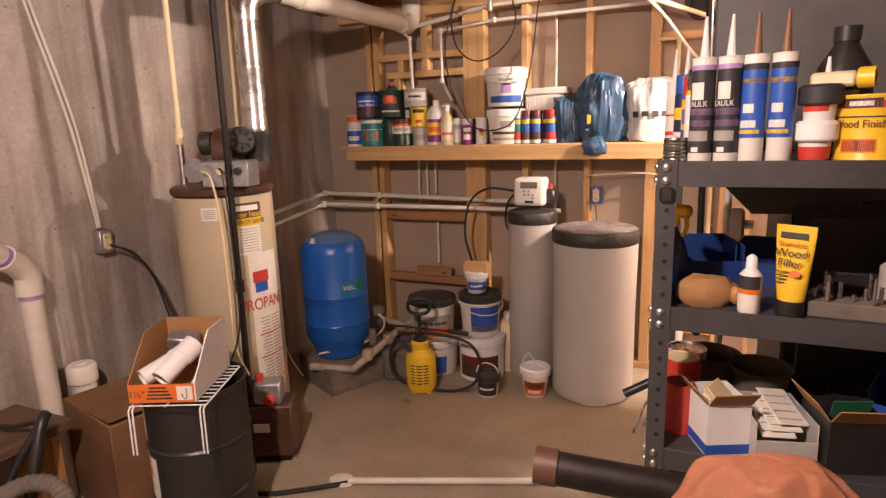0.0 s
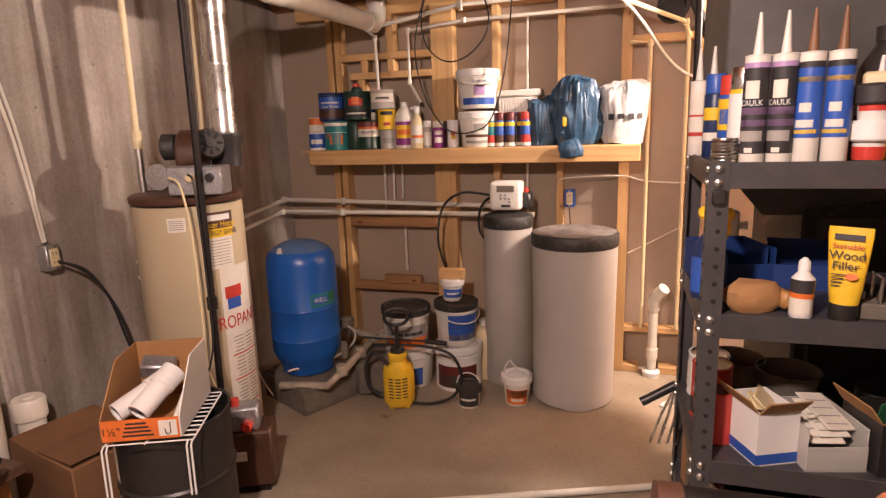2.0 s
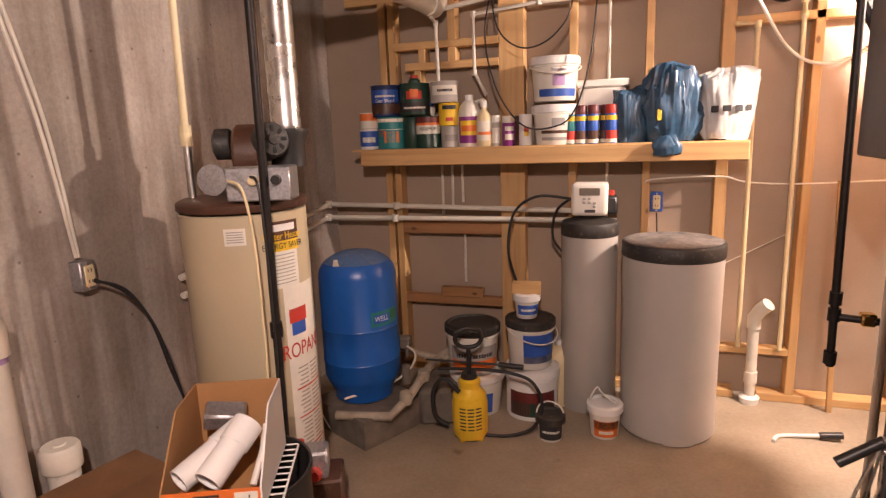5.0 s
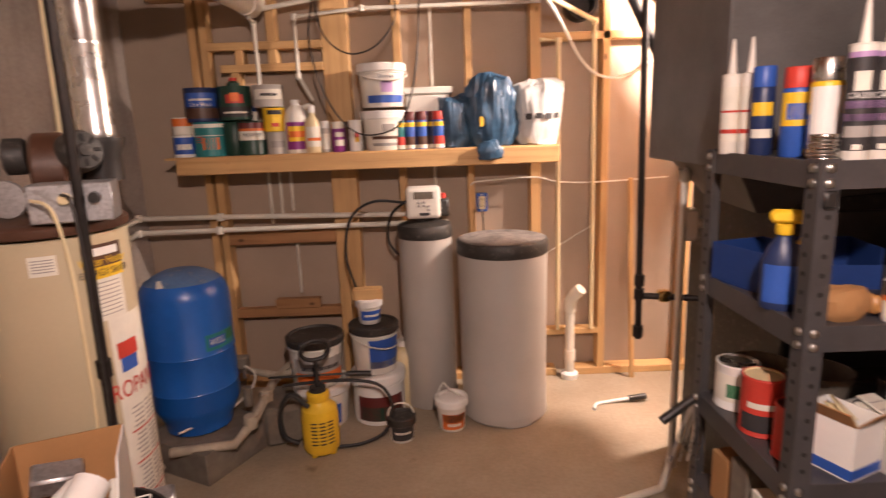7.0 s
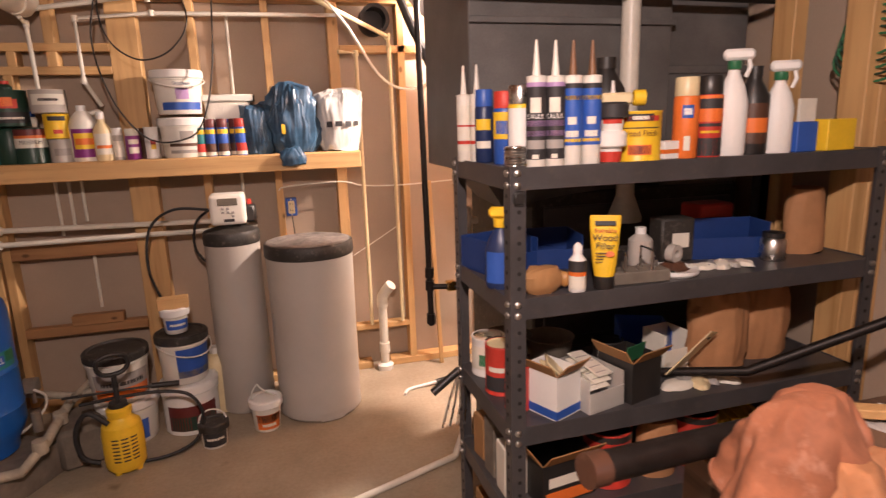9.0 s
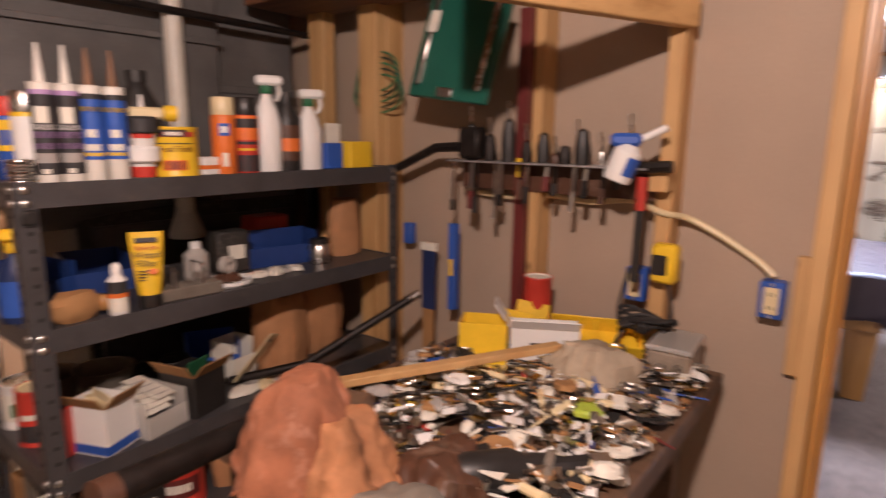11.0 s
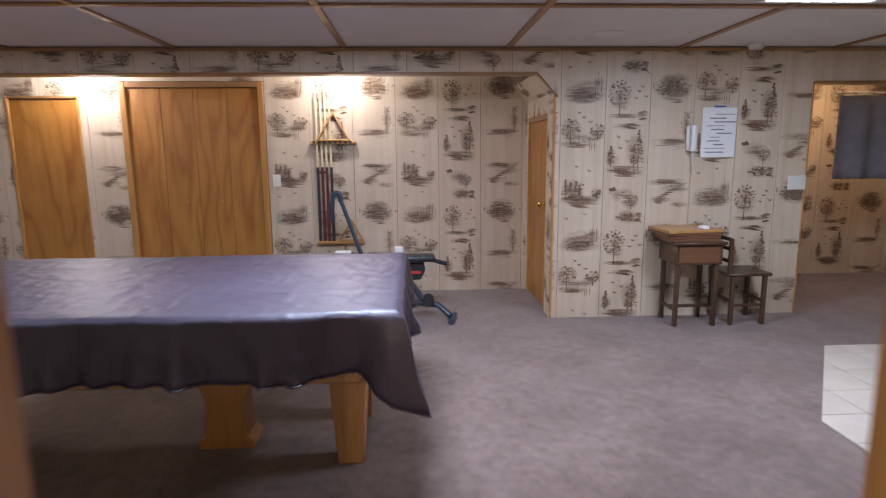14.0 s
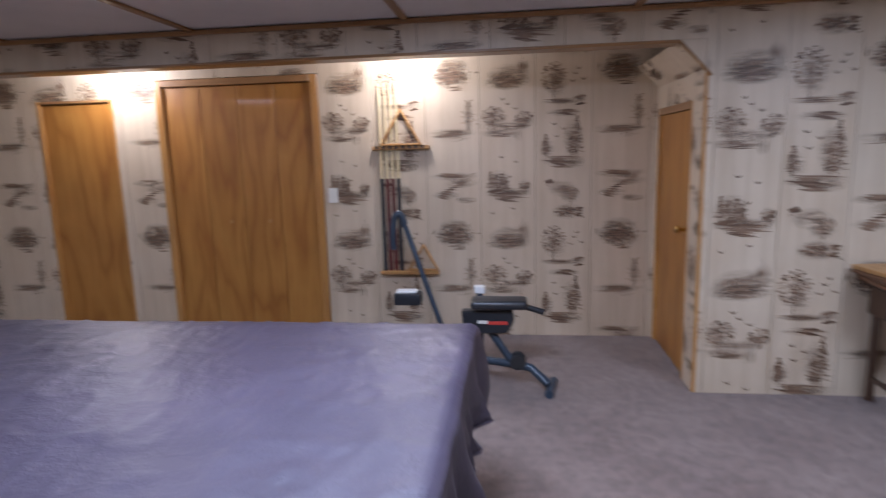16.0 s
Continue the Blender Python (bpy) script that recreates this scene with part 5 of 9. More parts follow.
# its vinyl cover: a top that sags a little, skirts with folds, corners that hang in points
cover = thing("table_cover", "brown vinyl pool table cover with hanging corners", "table cover")
rnd = random.Random(5)
bm = bmesh.new()
NX, NY, NS = 64, 124, 16
def cover_top(x, y):
    s = 0.006 * noise.noise(Vector((x * 1.6, y * 1.6, 0))) + 0.003 * abs(noise.noise(Vector((x * 7 + y * 3, y * 4 - x * 2, 3)))) + 0.005 * max(0.0, 0.12 - abs(noise.noise(Vector((x * 5, y * 9, 11))))) / 0.12 + 0.001 * noise.noise(Vector((x * 22, y * 14, 5)))
    e_ = min(x - PX0, PX1 - x, y - PY0, PY1 - y)
    return PZ + s + 0.002 * math.sin(math.pi * min(1.0, e_ / 0.12))
grid = {}
for i in range(NX + 1):
    for j in range(NY + 1):
        x, y = PX0 + (PX1 - PX0) * i / NX, PY0 + (PY1 - PY0) * j / NY
        grid[i, j] = bm.verts.new((x, y, cover_top(x, y)))
for i in range(NX):
    for j in range(NY):
        bm.faces.new((grid[i, j], grid[i + 1, j], grid[i + 1, j + 1], grid[i, j + 1]))
rim = [(i, 0) for i in range(NX)] + [(NX, j) for j in range(NY)] + [(i, NY) for i in range(NX, 0, -1)] + [(0, j) for j in range(NY, 0, -1)]
corner_at = [0, NX, NX + NY, 2 * NX + NY]
prev = [grid[k] for k in rim]
total = len(rim)
for s in range(1, NS + 1):
    t = (s / NS) ** 1.5
    ring = []
    for k, (i, j) in enumerate(rim):
        v0 = grid[i, j].co
        dc = min(min(abs(k - c), total - abs(k - c)) for c in corner_at)
        near = max(0.0, 1 - dc / 8.0)
        drop = 0.25 + 0.012 * noise.noise(Vector((k * 0.09, 1.7, 0))) + 0.12 * near ** 1.2
        nx = (-1 if i == 0 else 1 if i == NX else 0)
        ny = (-1 if j == 0 else 1 if j == NY else 0)
        fold = 0.026 * math.sin(k * 0.27 + 2.2 * noise.noise(Vector((k * 0.05, 0, 4)))) + 0.030 * abs(noise.noise(Vector((k * 0.14 + t, t * 2.5, 8)))) - 0.01 + 0.014 * math.sin(k * 0.83 + 3.0 * noise.noise(Vector((k * 0.11, t * 1.5, 2)))) * (0.4 + t)
        o_ = (0.035 + fold) * t + 0.075 * near * t * (1 - 0.45 * t) + 0.026 * math.sin(min(1, t * 11) * 1.57)
        if 0 < dc <= 14:
            o_ -= 0.06 * math.sin(math.pi * dc / 14.0) * t
        ring.append(bm.verts.new((v0.x + nx * o_, v0.y + ny * o_, v0.z - drop * t)))
    for k in range(total):
        bm.faces.new((prev[k], prev[(k + 1) % total], ring[(k + 1) % total], ring[k]))
    prev = ring
HEM = [v.co.copy() for v in prev]
cov = part("cover_sheet", bm, M["vinyl"], cover)
so = cov.modifiers.new("thickness", "SOLIDIFY")
so.thickness = 0.0025
part("hem", tube([v for v in HEM] + [HEM[0]], 0.0045, 6), M["vinyl"], cover)

# ---- containers ----
def can(name, label, cat, place, r, h, body, bands=(), lid="steel", face=-73, group="", words=(), parts_rim=True):
    """A paint or food can: body, rims, lid and wrapped labels (z0, z1, material, half angle)."""
    t = thing(name, label, cat, group, place=place, rz=face)
    part("can_body", lathe([(0, 0), (r - 0.002, 0), (r, 0.003), (r - 0.0015, 0.006), (r - 0.0015, h - 0.006), (r, h - 0.003), (r - 0.001, h), (r - 0.006, h)], 28), M[body], t)
    part("lid", lathe([(r - 0.006, h), (r - 0.010, h - 0.005), (r * 0.8, h - 0.004), (0, h - 0.003)], 28), M[lid], t)
    for z0, z1, m, half in bands:
        part("paper_label", band(r - 0.0006 if half > 170 else r - 0.0001, h * z0, h * z1, -half, half, 20), M[m], t)
    for text, z, size, m, sq in words:
        wrapped_text("lettering", text, size, r + 0.0002, h * z, 0, M[m], t, sq)
    return t


def spray_can(place, label, body, cap, bands=(), r=0.032, h=0.19, face=-73, group=""):
    t = thing("spray_can", label, "spray can", group, place=place, rz=face)
    part("can_body", lathe([(0, 0), (r - 0.002, 0), (r, 0.003), (r, h * 0.74), (r * 0.86, h * 0.79), (r * 0.8, h * 0.8), (0, h * 0.8)], 24), M[body], t)
    part("cap", lathe([(r * 0.93, h * 0.77), (r * 0.95, h * 0.79), (r * 0.93, h * 0.985), (r * 0.86, h), (0, h)], 24), M[cap], t)
    for z0, z1, m, half in bands:
        part("paper_label", band(r + 0.0006, h * z0, h * z1, -half, half, 16), M[m], t)
    return t


def pail(name, label, place, r0, r1, h, body, lid, bands=(), face=-73, group="", bail=True, words=()):
    """A tapered pail with a rimmed lid and a wire bail."""
    t = thing(name, label, "bucket", group, place=place, rz=face)
    rr = lambda z: r0 + (r1 - r0) * z / h
    part("pail_body", lathe([(0, 0), (r0 - 0.004, 0), (r0, 0.005), (rr(h * 0.8), h * 0.8), (rr(h * 0.8) + 0.006, h * 0.805), (rr(h * 0.84) + 0.006, h * 0.84), (rr(h * 0.84), h * 0.845), (r1, h - 0.004), (r1 - 0.004, h), (0, h - 0.002)], 36), M[body], t)
    if lid:
        part("lid", lathe([(r1 + 0.004, h - 0.03), (r1 + 0.008, h - 0.026), (r1 + 0.008, h + 0.004), (r1 + 0.002, h + 0.010), (r1 - 0.012, h + 0.011), (r1 - 0.018, h + 0.004), (0, h + 0.005)], 36), M[lid], t)
    for z0, z1, m, half in bands:
        part("paper_label", band(rr(h * z0) + 0.001, h * z0, h * z1, -half, half, 18, rr(h * z1) + 0.001), M[m], t)
    for text, z, size, m, sq in words:
        wrapped_text("lettering", text, size, rr(h * z) + 0.0012, h * z, 0, M[m], t, sq)
    if bail:
        arc = [((r1 + 0.008) * 0.35 * math.sin(u), (r1 + 0.010) * math.cos(u), h * 0.84 - h * 0.22 * math.sin(u)) for u in [math.pi * k / 12 for k in range(13)]]
        arc = [(x + (r1 + 0.012) * math.sin(math.pi * k / 12) * 0.8, y, z) for k, (x, y, z) in enumerate(arc)]
        part("bail_handle", tube(arc, 0.0035, 8), M["white_plastic"], t)
    return t


def bottle(name, label, cat, place, prof, body, cap=None, cap_prof=None, labels=(), face=-73, words=(), flat=1.0):
    t = thing(name, label, cat, place=place, rz=face)
    part("bottle_body", moved(lathe(prof, 28), Matrix.Diagonal((flat, 1, 1, 1))), M[body], t)
    if cap:
        part("cap", lathe(cap_prof, 20), M[cap], t)
    for r, z0, z1, m, half in labels:
        part("paper_label", moved(band(r, z0, z1, -half, half, 16), Matrix.Diagonal((flat, 1, 1, 1))), M[m], t)
    for text, r, z, size, m, sq in words:
        ob = wrapped_text("lettering", text, size, r, z, 0, M[m], t, sq)
        ob.data.transform(Matrix.Diagonal((flat, 1, 1, 1)))
    return t


# ---- on the ledge ----
GP = "cans on the ledge"
LY = 3.955
can("paint_can", "navy paint can with a pale wood-preserver label", "paint can", (-1.625, LY, LZ + 0.172), 0.082, 0.165, "navy", ((0.45, 0.85, "blue", 60), (0.1, 0.4, "heater_top", 75), (0.62, 0.68, "paper", 40)), "steel", -73, GP, (("Clear Wood", 0.50, 0.026, "paper", 0.8),))
can("paint_can", "small orange and white varnish can", "paint can", (-1.725, LY - 0.02, LZ + 0.112), 0.05, 0.085, "paper", ((0.5, 0.95, "orange", 180),), "steel", -73, GP)
can("paint_can", "small white can with a blue label", "paint can", (-1.725, LY - 0.02, LZ), 0.055, 0.11, "white", ((0.15, 0.9, "blue", 70), (0.35, 0.6, "paper", 40)), "steel", -73, GP)
can("paint_can", "teal and white masonry sealer can", "paint can", (-1.595, LY, LZ), 0.085, 0.17, "teal", ((0.6, 0.95, "paper", 180), (0.62, 0.84, "teal", 66), (0.2, 0.55, "orange", 28), (0.05, 0.55, "teal", 20)), "steel", -73, GP)
for k in range(3):
    part("print_line", band(0.0858, 0.07 + 0.012 * k, 0.074 + 0.012 * k, -52, -25, 8), M["red"], bpy.data.objects["paint_can.003"])
can("paint_can", "dark green stain can with a red and orange label", "paint can", (-1.457, LY, LZ + 0.174), 0.082, 0.165, "darkgreen", ((0.5, 0.75, "red", 30), (0.55, 0.8, "orange", 16), (0.1, 0.4, "ink", 70), (0.2, 0.26, "paper", 45)), "darkgreen", -73, GP)
bottle("stopper_jug", "small dark jug cap with a red stopper", "jug", (-1.457, LY, LZ + 0.334), [(0, 0), (0.03, 0), (0.032, 0.02), (0.018, 0.035), (0, 0.035)], "darkgreen", "red", [(0.02, 0.033), (0.02, 0.048), (0, 0.05)])
bottle("oil_jug", "dark green square-shouldered jug", "jug", (-1.475, LY, LZ), [(0, 0), (0.05, 0), (0.055, 0.01), (0.055, 0.15), (0.045, 0.166), (0.03, 0.17), (0, 0.172)], "darkgreen")
can("paint_can", "white and green stain can with an orange arc", "paint can", (-1.38, LY - 0.02, LZ), 0.068, 0.165, "darkgreen", ((0.55, 0.97, "darkred", 180), (0.45, 0.72, "paper", 75), (0.72, 0.8, "orange", 75)), "steel", -73, GP, (("MAXIMUM", 0.6, 0.026, "ink", 0.8),))
bottle("stain_bottle", "squat bottle with a pale cap", "bottle", (-1.395, LY + 0.06, LZ + 0.17), [(0, 0), (0.03, 0), (0.03, 0.04), (0.02, 0.05), (0, 0.05)], "paper", "blue", [(0.022, 0.048), (0.022, 0.075), (0, 0.077)])
can("paint_can", "grey and white paint can with dark lettering band", "paint can", (-1.288, LY, LZ + 0.232), 0.076, 0.108, "greytank", ((0.35, 0.8, "paper", 60), (0.5, 0.62, "ink", 32)), "steel", -73, GP)
can("paint_can", "yellow wood-finish can with black band", "paint can", (-1.264, LY - 0.01, LZ + 0.113), 0.056, 0.115, "yellow", ((0.72, 0.9, "ink", 40), (0.2, 0.36, "red", 20)), "yellow", -73, GP)
can("paint_can", "small pale grey paint can", "paint can", (-1.258, LY - 0.01, LZ), 0.053, 0.11, "greytank", ((0.3, 0.6, "grey_ink", 40),), "steel", -73, GP)
jug = bottle("white_jug", "white plastic jug with a purple and yellow label", "jug", (-1.155, LY, LZ), [(0, 0), (0.058, 0), (0.064, 0.01), (0.064, 0.17), (0.05, 0.21), (0.028, 0.235), (0.02, 0.24), (0, 0.242)], "white_plastic", "white", [(0.022, 0.236), (0.022, 0.265), (0, 0.267)], ((0.065, 0.02, 0.155, "purple", 62), (0.0655, 0.06, 0.135, "yellow", 50), (0.066, 0.08, 0.11, "orange", 44)))
part("grip_handle", tube([(0.0, 0.03, 0.225), (0.0, 0.075, 0.235), (0, 0.085, 0.19), (0, 0.06, 0.14)], 0.011, 10, None, 4), M["white_plastic"], jug)
bottle("cream_bottle", "cream plastic bottle with a brown figure label", "bottle", (-1.07, LY - 0.03, LZ), [(0, 0), (0.038, 0), (0.042, 0.01), (0.042, 0.14), (0.03, 0.165), (0.016, 0.185), (0.014, 0.2), (0, 0.2)], "cpvc", "white", [(0.018, 0.198), (0.018, 0.232), (0, 0.234)], ((0.043, 0.03, 0.13, "paper", 60), (0.0435, 0.06, 0.075, "orange", 50)))
spray_can((-1.008, LY - 0.03, LZ), "small silver and white spray can", "greytank", "white", ((0.1, 0.6, "paper", 60),), 0.025, 0.155)
spray_can((-0.942, LY - 0.03, LZ), "magenta spray can with white label patches", "purple", "paper", ((0.5, 0.65, "paper", 40), (0.2, 0.4, "paper", 40)), 0.034, 0.15)
can("paint_can", "white spray can with red and yellow squares", "paint can", (-0.855, LY - 0.03, LZ), 0.034, 0.155, "white", ((0.45, 0.6, "red", 20), (0.3, 0.45, "yellow", 20)), "white", -73, GP)
can("paint_can", "white can with a grey lid behind the spray cans", "paint can", (-0.90, LY + 0.06, LZ), 0.04, 0.15, "heater_top", (), "steel", -73, GP)
pail("plastic_pail", "white texture-paint pail with a blue band", (-0.712, LY, LZ + 0.212), 0.102, 0.116, 0.20, "white_plastic", "white", ((0.1, 0.28, "blue", 55), (0.35, 0.6, "lilac", 16)), -73, "", True, (("Decorative", 0.72, 0.022, "navy", 0.8), ("Effects", 0.6, 0.022, "navy", 0.8)))
pail("plastic_pail", "white pail with grey printing under another pail", (-0.712, LY, LZ), 0.095, 0.108, 0.185, "white_plastic", "white", ((0.3, 0.38, "heater_top", 50), (0.12, 0.2, "grey_ink", 50), (0.5, 0.7, "grey_ink", 18)), -73, "", False)
t = thing("storage_bin", "ribbed white plastic bin with a blue stripe", "storage bin", place=(-0.485, 4.0, LZ))
part("bin_body", box(-0.11, 0.11, -0.055, 0.055, 0.0, 0.27, 0.01), M["white_plastic"], t)
part("lid", box(-0.12, 0.13, -0.065, 0.062, 0.27, 0.305, 0.006), M["white_plastic"], t)
part("stripe", box(-0.06, 0.06, -0.0575, -0.0555, 0.165, 0.185), M["blue"], t, "blue stripe")
for k in range(14):
    part("rib", box(-0.10 + 0.015 * k, -0.096 + 0.015 * k, -0.058, -0.0545, 0.19, 0.26), M["white_plastic"], t, "", False)
SG = "spray cans in a row"
for x, capm, body, low in ((-0.628, "white", "teal", "red"), (-0.578, "darkred", "blue", "heater_top"), (-0.521, "darkred", "blue", "heater_top"), (-0.463, "darkred", "navy", "heater_top"), (-0.435, "red", "blue", "red")):
    spray_can((x, LY - 0.045 + (0.03 if x == -0.463 else 0), LZ), "spray paint can with a coloured cap and wood picture", body, capm, ((0.02, 0.12, "paper", 180), (0.12, 0.34, low, 70), (0.6, 0.72, "yellow", 70)), 0.029, 0.185, -73, SG)


def crumpled(profile, seed, amp, squash, seg=48, freq=9.0):
    bm = lathe(profile, seg)
    bmesh.ops.subdivide_edges(bm, edges=bm.edges[:], cuts=1, use_grid_fill=True)
    for v in bm.verts:
        n = noise.noise(v.co * freq + Vector((seed, 0, 0))) + 0.7 * abs(noise.noise(v.co * freq * 2.3 + Vector((0, seed, 0))))
        d = Vector((v.co.x, v.co.y, 0))
        k = 1 + amp * n / max(0.05, d.length) if d.length > 0.01 else 1
        v.co = Vector((v.co.x * k * squash[0], v.co.y * k * squash[1], max(0.0, v.co.z + amp * 0.8 * n)))
    return bm


bag = thing("plastic_bag", "crumpled dark blue plastic bag hanging over the ledge", "plastic bag", place=(-0.165, LY - 0.02, LZ))
part("bag_film", crumpled([(0, 0), (0.10, 0.0), (0.125, 0.05), (0.132, 0.14), (0.128, 0.24), (0.11, 0.31), (0.06, 0.35), (0, 0.36)], 3.0, 0.030, (0.98, 0.62), 96, 21), M["bag_blue"], bag)
part("bag_tail", moved(crumpled([(0, 0.0), (0.05, 0.005), (0.062, 0.05), (0.03, 0.09), (0, 0.095)], 8.0, 0.016, (1.1, 0.45), 48, 22), pose(-0.02, -0.115, -0.065)), M["bag_blue"], bag)
part("yellow_mark", box(-0.065, -0.045, -0.088, -0.084, 0.10, 0.15, 0.004), M["yellow"], bag)
bag2 = thing("plastic_bag", "smaller crumpled blue plastic bag", "plastic bag", place=(-0.345, LY - 0.01, LZ))
part("bag_film", crumpled([(0, 0), (0.075, 0.0), (0.085, 0.05), (0.085, 0.18), (0.07, 0.235), (0.03, 0.25), (0, 0.25)], 6.0, 0.026, (0.98, 0.7), 80, 23), M["bag_blue"], bag2)
bag3 = thing("shopping_bag", "pail wrapped in a crumpled white shopping bag", "plastic bag", place=(0.075, LY - 0.005, LZ))
part("bag_film", crumpled([(0, 0), (0.098, 0.0), (0.112, 0.04), (0.118, 0.15), (0.122, 0.25), (0.12, 0.29), (0.07, 0.315), (0, 0.325)], 12.0, 0.022, (0.95, 0.75), 80, 17), M["bag_white"], bag3)
for k in range(4):
    part("print_bar", band(0.1285, 0.125 + 0.004 * (k % 2), 0.155, -128 + 24 * k, -112 + 24 * k, 6), M["ink"], bag3).matrix_basis = Matrix.Diagonal((0.95, 0.78, 1, 1))

# ---- pipes and cables on the stud wall ----
def pvc_run(label, pts, r=0.011, mat="pvc", steps=0, cat="water pipe", name="water_pipe", joints=True):
    t = thing(name, label, cat)
    part("pipe", tube(pts, r, 12, None, steps), M[mat], t)
    if joints:
        for p in pts[1:-1]:
            part("elbow", lathe([(0, -r * 1.5), (r * 1.35, -r * 1.4), (r * 1.45, 0), (r * 1.35, r * 1.4), (0, r * 1.5)], 12), M[mat], t)
            LAST[0].location = p
    return t


pvc_run("white water pipes along concrete and stud walls", [(-2.045, 2.75, 0.885), (-2.045, 4.0, 1.02), (-1.62, 4.02, 1.012), (-0.62, 4.02, 0.99)], 0.014)
pvc_run("white water pipes along concrete and stud walls", [(-2.045, 2.75, 0.81), (-2.045, 3.98, 0.945), (-1.62, 3.99, 0.945), (-0.40, 4.0, 0.945)], 0.014)
pvc_run("cream water pipe under the joists", [(-1.33, 4.03, 2.05), (-0.82, 4.0, 2.12), (-0.38, 4.0, 2.125), (0.6, 4.0, 2.14)], 0.012)
pvc_run("cream water pipe under the joists", [(-1.25, 3.2, 2.18), (-0.80, 3.93, 2.16), (-0.80, 3.95, 2.08)], 0.012)
pvc_run("cream water pipe under the joists", [(-1.34, 3.93, 2.0), (-1.34, 4.0, 1.98), (-1.34, 4.02, 1.62)], 0.010)
pvc_run("cream water pipe bending down beside the studs", [(0.10, 4.02, 2.045), (-0.80, 4.02, 2.04), (-1.14, 4.02, 2.01), (-1.14, 4.02, 1.72), (-1.08, 4.03, 1.60)], 0.010)
for x, z0, z1 in ((-1.37, 0.95, 1.26), (-1.25, 1.02, 1.26), (-1.31, 1.0, 1.26), (-0.46, 0.5, 2.07), (-1.245, 0.55, 0.85), (-0.98, 1.0, 1.25)):
    pvc_run("thin white pipe rising in the stud bay", [(x, 4.12, z0), (x, 4.12, z1)], 0.008, "pvc", 0, "water pipe", "riser_pipe", False)
pvc_run("cream riser pipe beside the drain", [(0.10, 4.02, 1.86), (0.20, 4.05, 1.855), (0.205, 4.06, 0.285)], 0.011, "cpvc")
pvc_run("cream riser pipe beside the drain", [(-0.12, 3.6, 2.08), (0.36, 3.95, 1.93), (0.385, 4.05, 1.88), (0.395, 4.06, 0.285)], 0.011, "cpvc")
drain = thing("drain_stub", "white plastic drain stub with a bent elbow", "drain pipe", place=(0.27, 4.04, 0))
part("pipe", tube([(0, 0, 0.0), (0, 0, 0.42)], 0.026, 16), M["pvc"], drain)
part("coupling", tube([(0, 0, 0.11), (0, 0, 0.17)], 0.032, 16), M["pvc"], drain)
part("elbow", tube([(0, 0, 0.40), (0, 0, 0.455), (0.02, -0.02, 0.50), (0.05, -0.045, 0.54)], 0.033, 16), M["pvc"], drain, "white plastic elbow")
part("foam_collar", lathe([(0.045, 0), (0.05, 0.03), (0.03, 0.045)], 14), M["white"], drain)


def cable(label, pts, r=0.004, mat="pvc", name="cable"):
    t = thing(name, label, "cable")
    part("sheath", tube(pts, r, 8, None, 8), M[mat], t)
    return t


cable("thin black cable looping over the ledge", [(-0.98, 3.9, 2.2), (-1.04, 3.85, 1.9), (-0.98, 3.82, 1.62), (-0.85, 3.80, 1.44), (-0.70, 3.80, 1.425), (-0.60, 3.80, 1.50), (-0.53, 3.82, 1.75), (-0.50, 3.9, 2.15), (-0.48, 3.95, 2.3)], 0.004, "black_plastic")
cable("black cable coiled in a loop above the pails", [(-0.70, 3.9, 2.25), (-0.62, 3.85, 2.0), (-0.70, 3.83, 1.85), (-0.84, 3.83, 1.80), (-0.96, 3.84, 1.88), (-1.0, 3.86, 2.05), (-0.95, 3.9, 2.25)], 0.004, "black_plastic")
cable("white cable sagging from the joists", [(-0.2, 3.4, 2.2), (0.10, 3.75, 1.98), (0.30, 3.95, 1.74), (0.45, 4.0, 1.66), (0.62, 4.03, 1.70), (0.75, 4.05, 1.80)], 0.007, "pvc")
cable("white cable stapled along the studs", [(-0.27, 4.05, 1.13), (-0.22, 4.04, 1.15), (0.07, 4.05, 1.16), (0.2, 4.06, 1.13), (0.42, 4.06, 1.12), (0.8, 4.06, 1.135)], 0.004, "pvc")
cable("black drain hose from the softener head", [(-0.62, 3.80, 1.08), (-0.78, 3.80, 1.09), (-0.90, 3.82, 1.0), (-0.93, 3.82, 0.8), (-0.88, 3.84, 0.6)], 0.007, "rubber", "hose")
cable("black hose beside the softener", [(-0.60, 3.93, 1.08), (-0.70, 3.95, 1.0), (-0.72, 3.97, 0.85), (-0.64, 3.98, 0.74), (-0.60, 4.0, 0.68)], 0.007, "rubber", "hose")
cable("white pipe cord lying on the wall", [(0.12, 4.07, 0.72), (0.25, 4.12, 0.78), (0.42, 4.12, 0.88)], 0.003, "pvc")


def outlet_box(label, m, blue=True):
    t = thing("outlet_box", label, "power outlet")
    t.matrix_basis = m
    part("box_shell", box(-0.03, 0.03, -0.05, 0.0, -0.05, 0.05, 0.004), M["blue" if blue else "galv"], t)
    part("receptacle", box(-0.018, 0.018, -0.056, -0.05, -0.036, 0.036, 0.004), M["cpvc"], t, "cream duplex receptacle")
    for z in (-0.018, 0.018):
        for x in (-0.006, 0.006):
            part("slot", box(x - 0.0015, x + 0.0015, -0.0568, -0.0555, z - 0.005, z + 0.005), M["ink"], t, "", False)
    for z in (-0.043, 0.043):
        part("screw", box(-0.004, 0.004, -0.053, -0.049, z - 0.004, z + 0.004), M["bolt"], t, "", False)
    return t


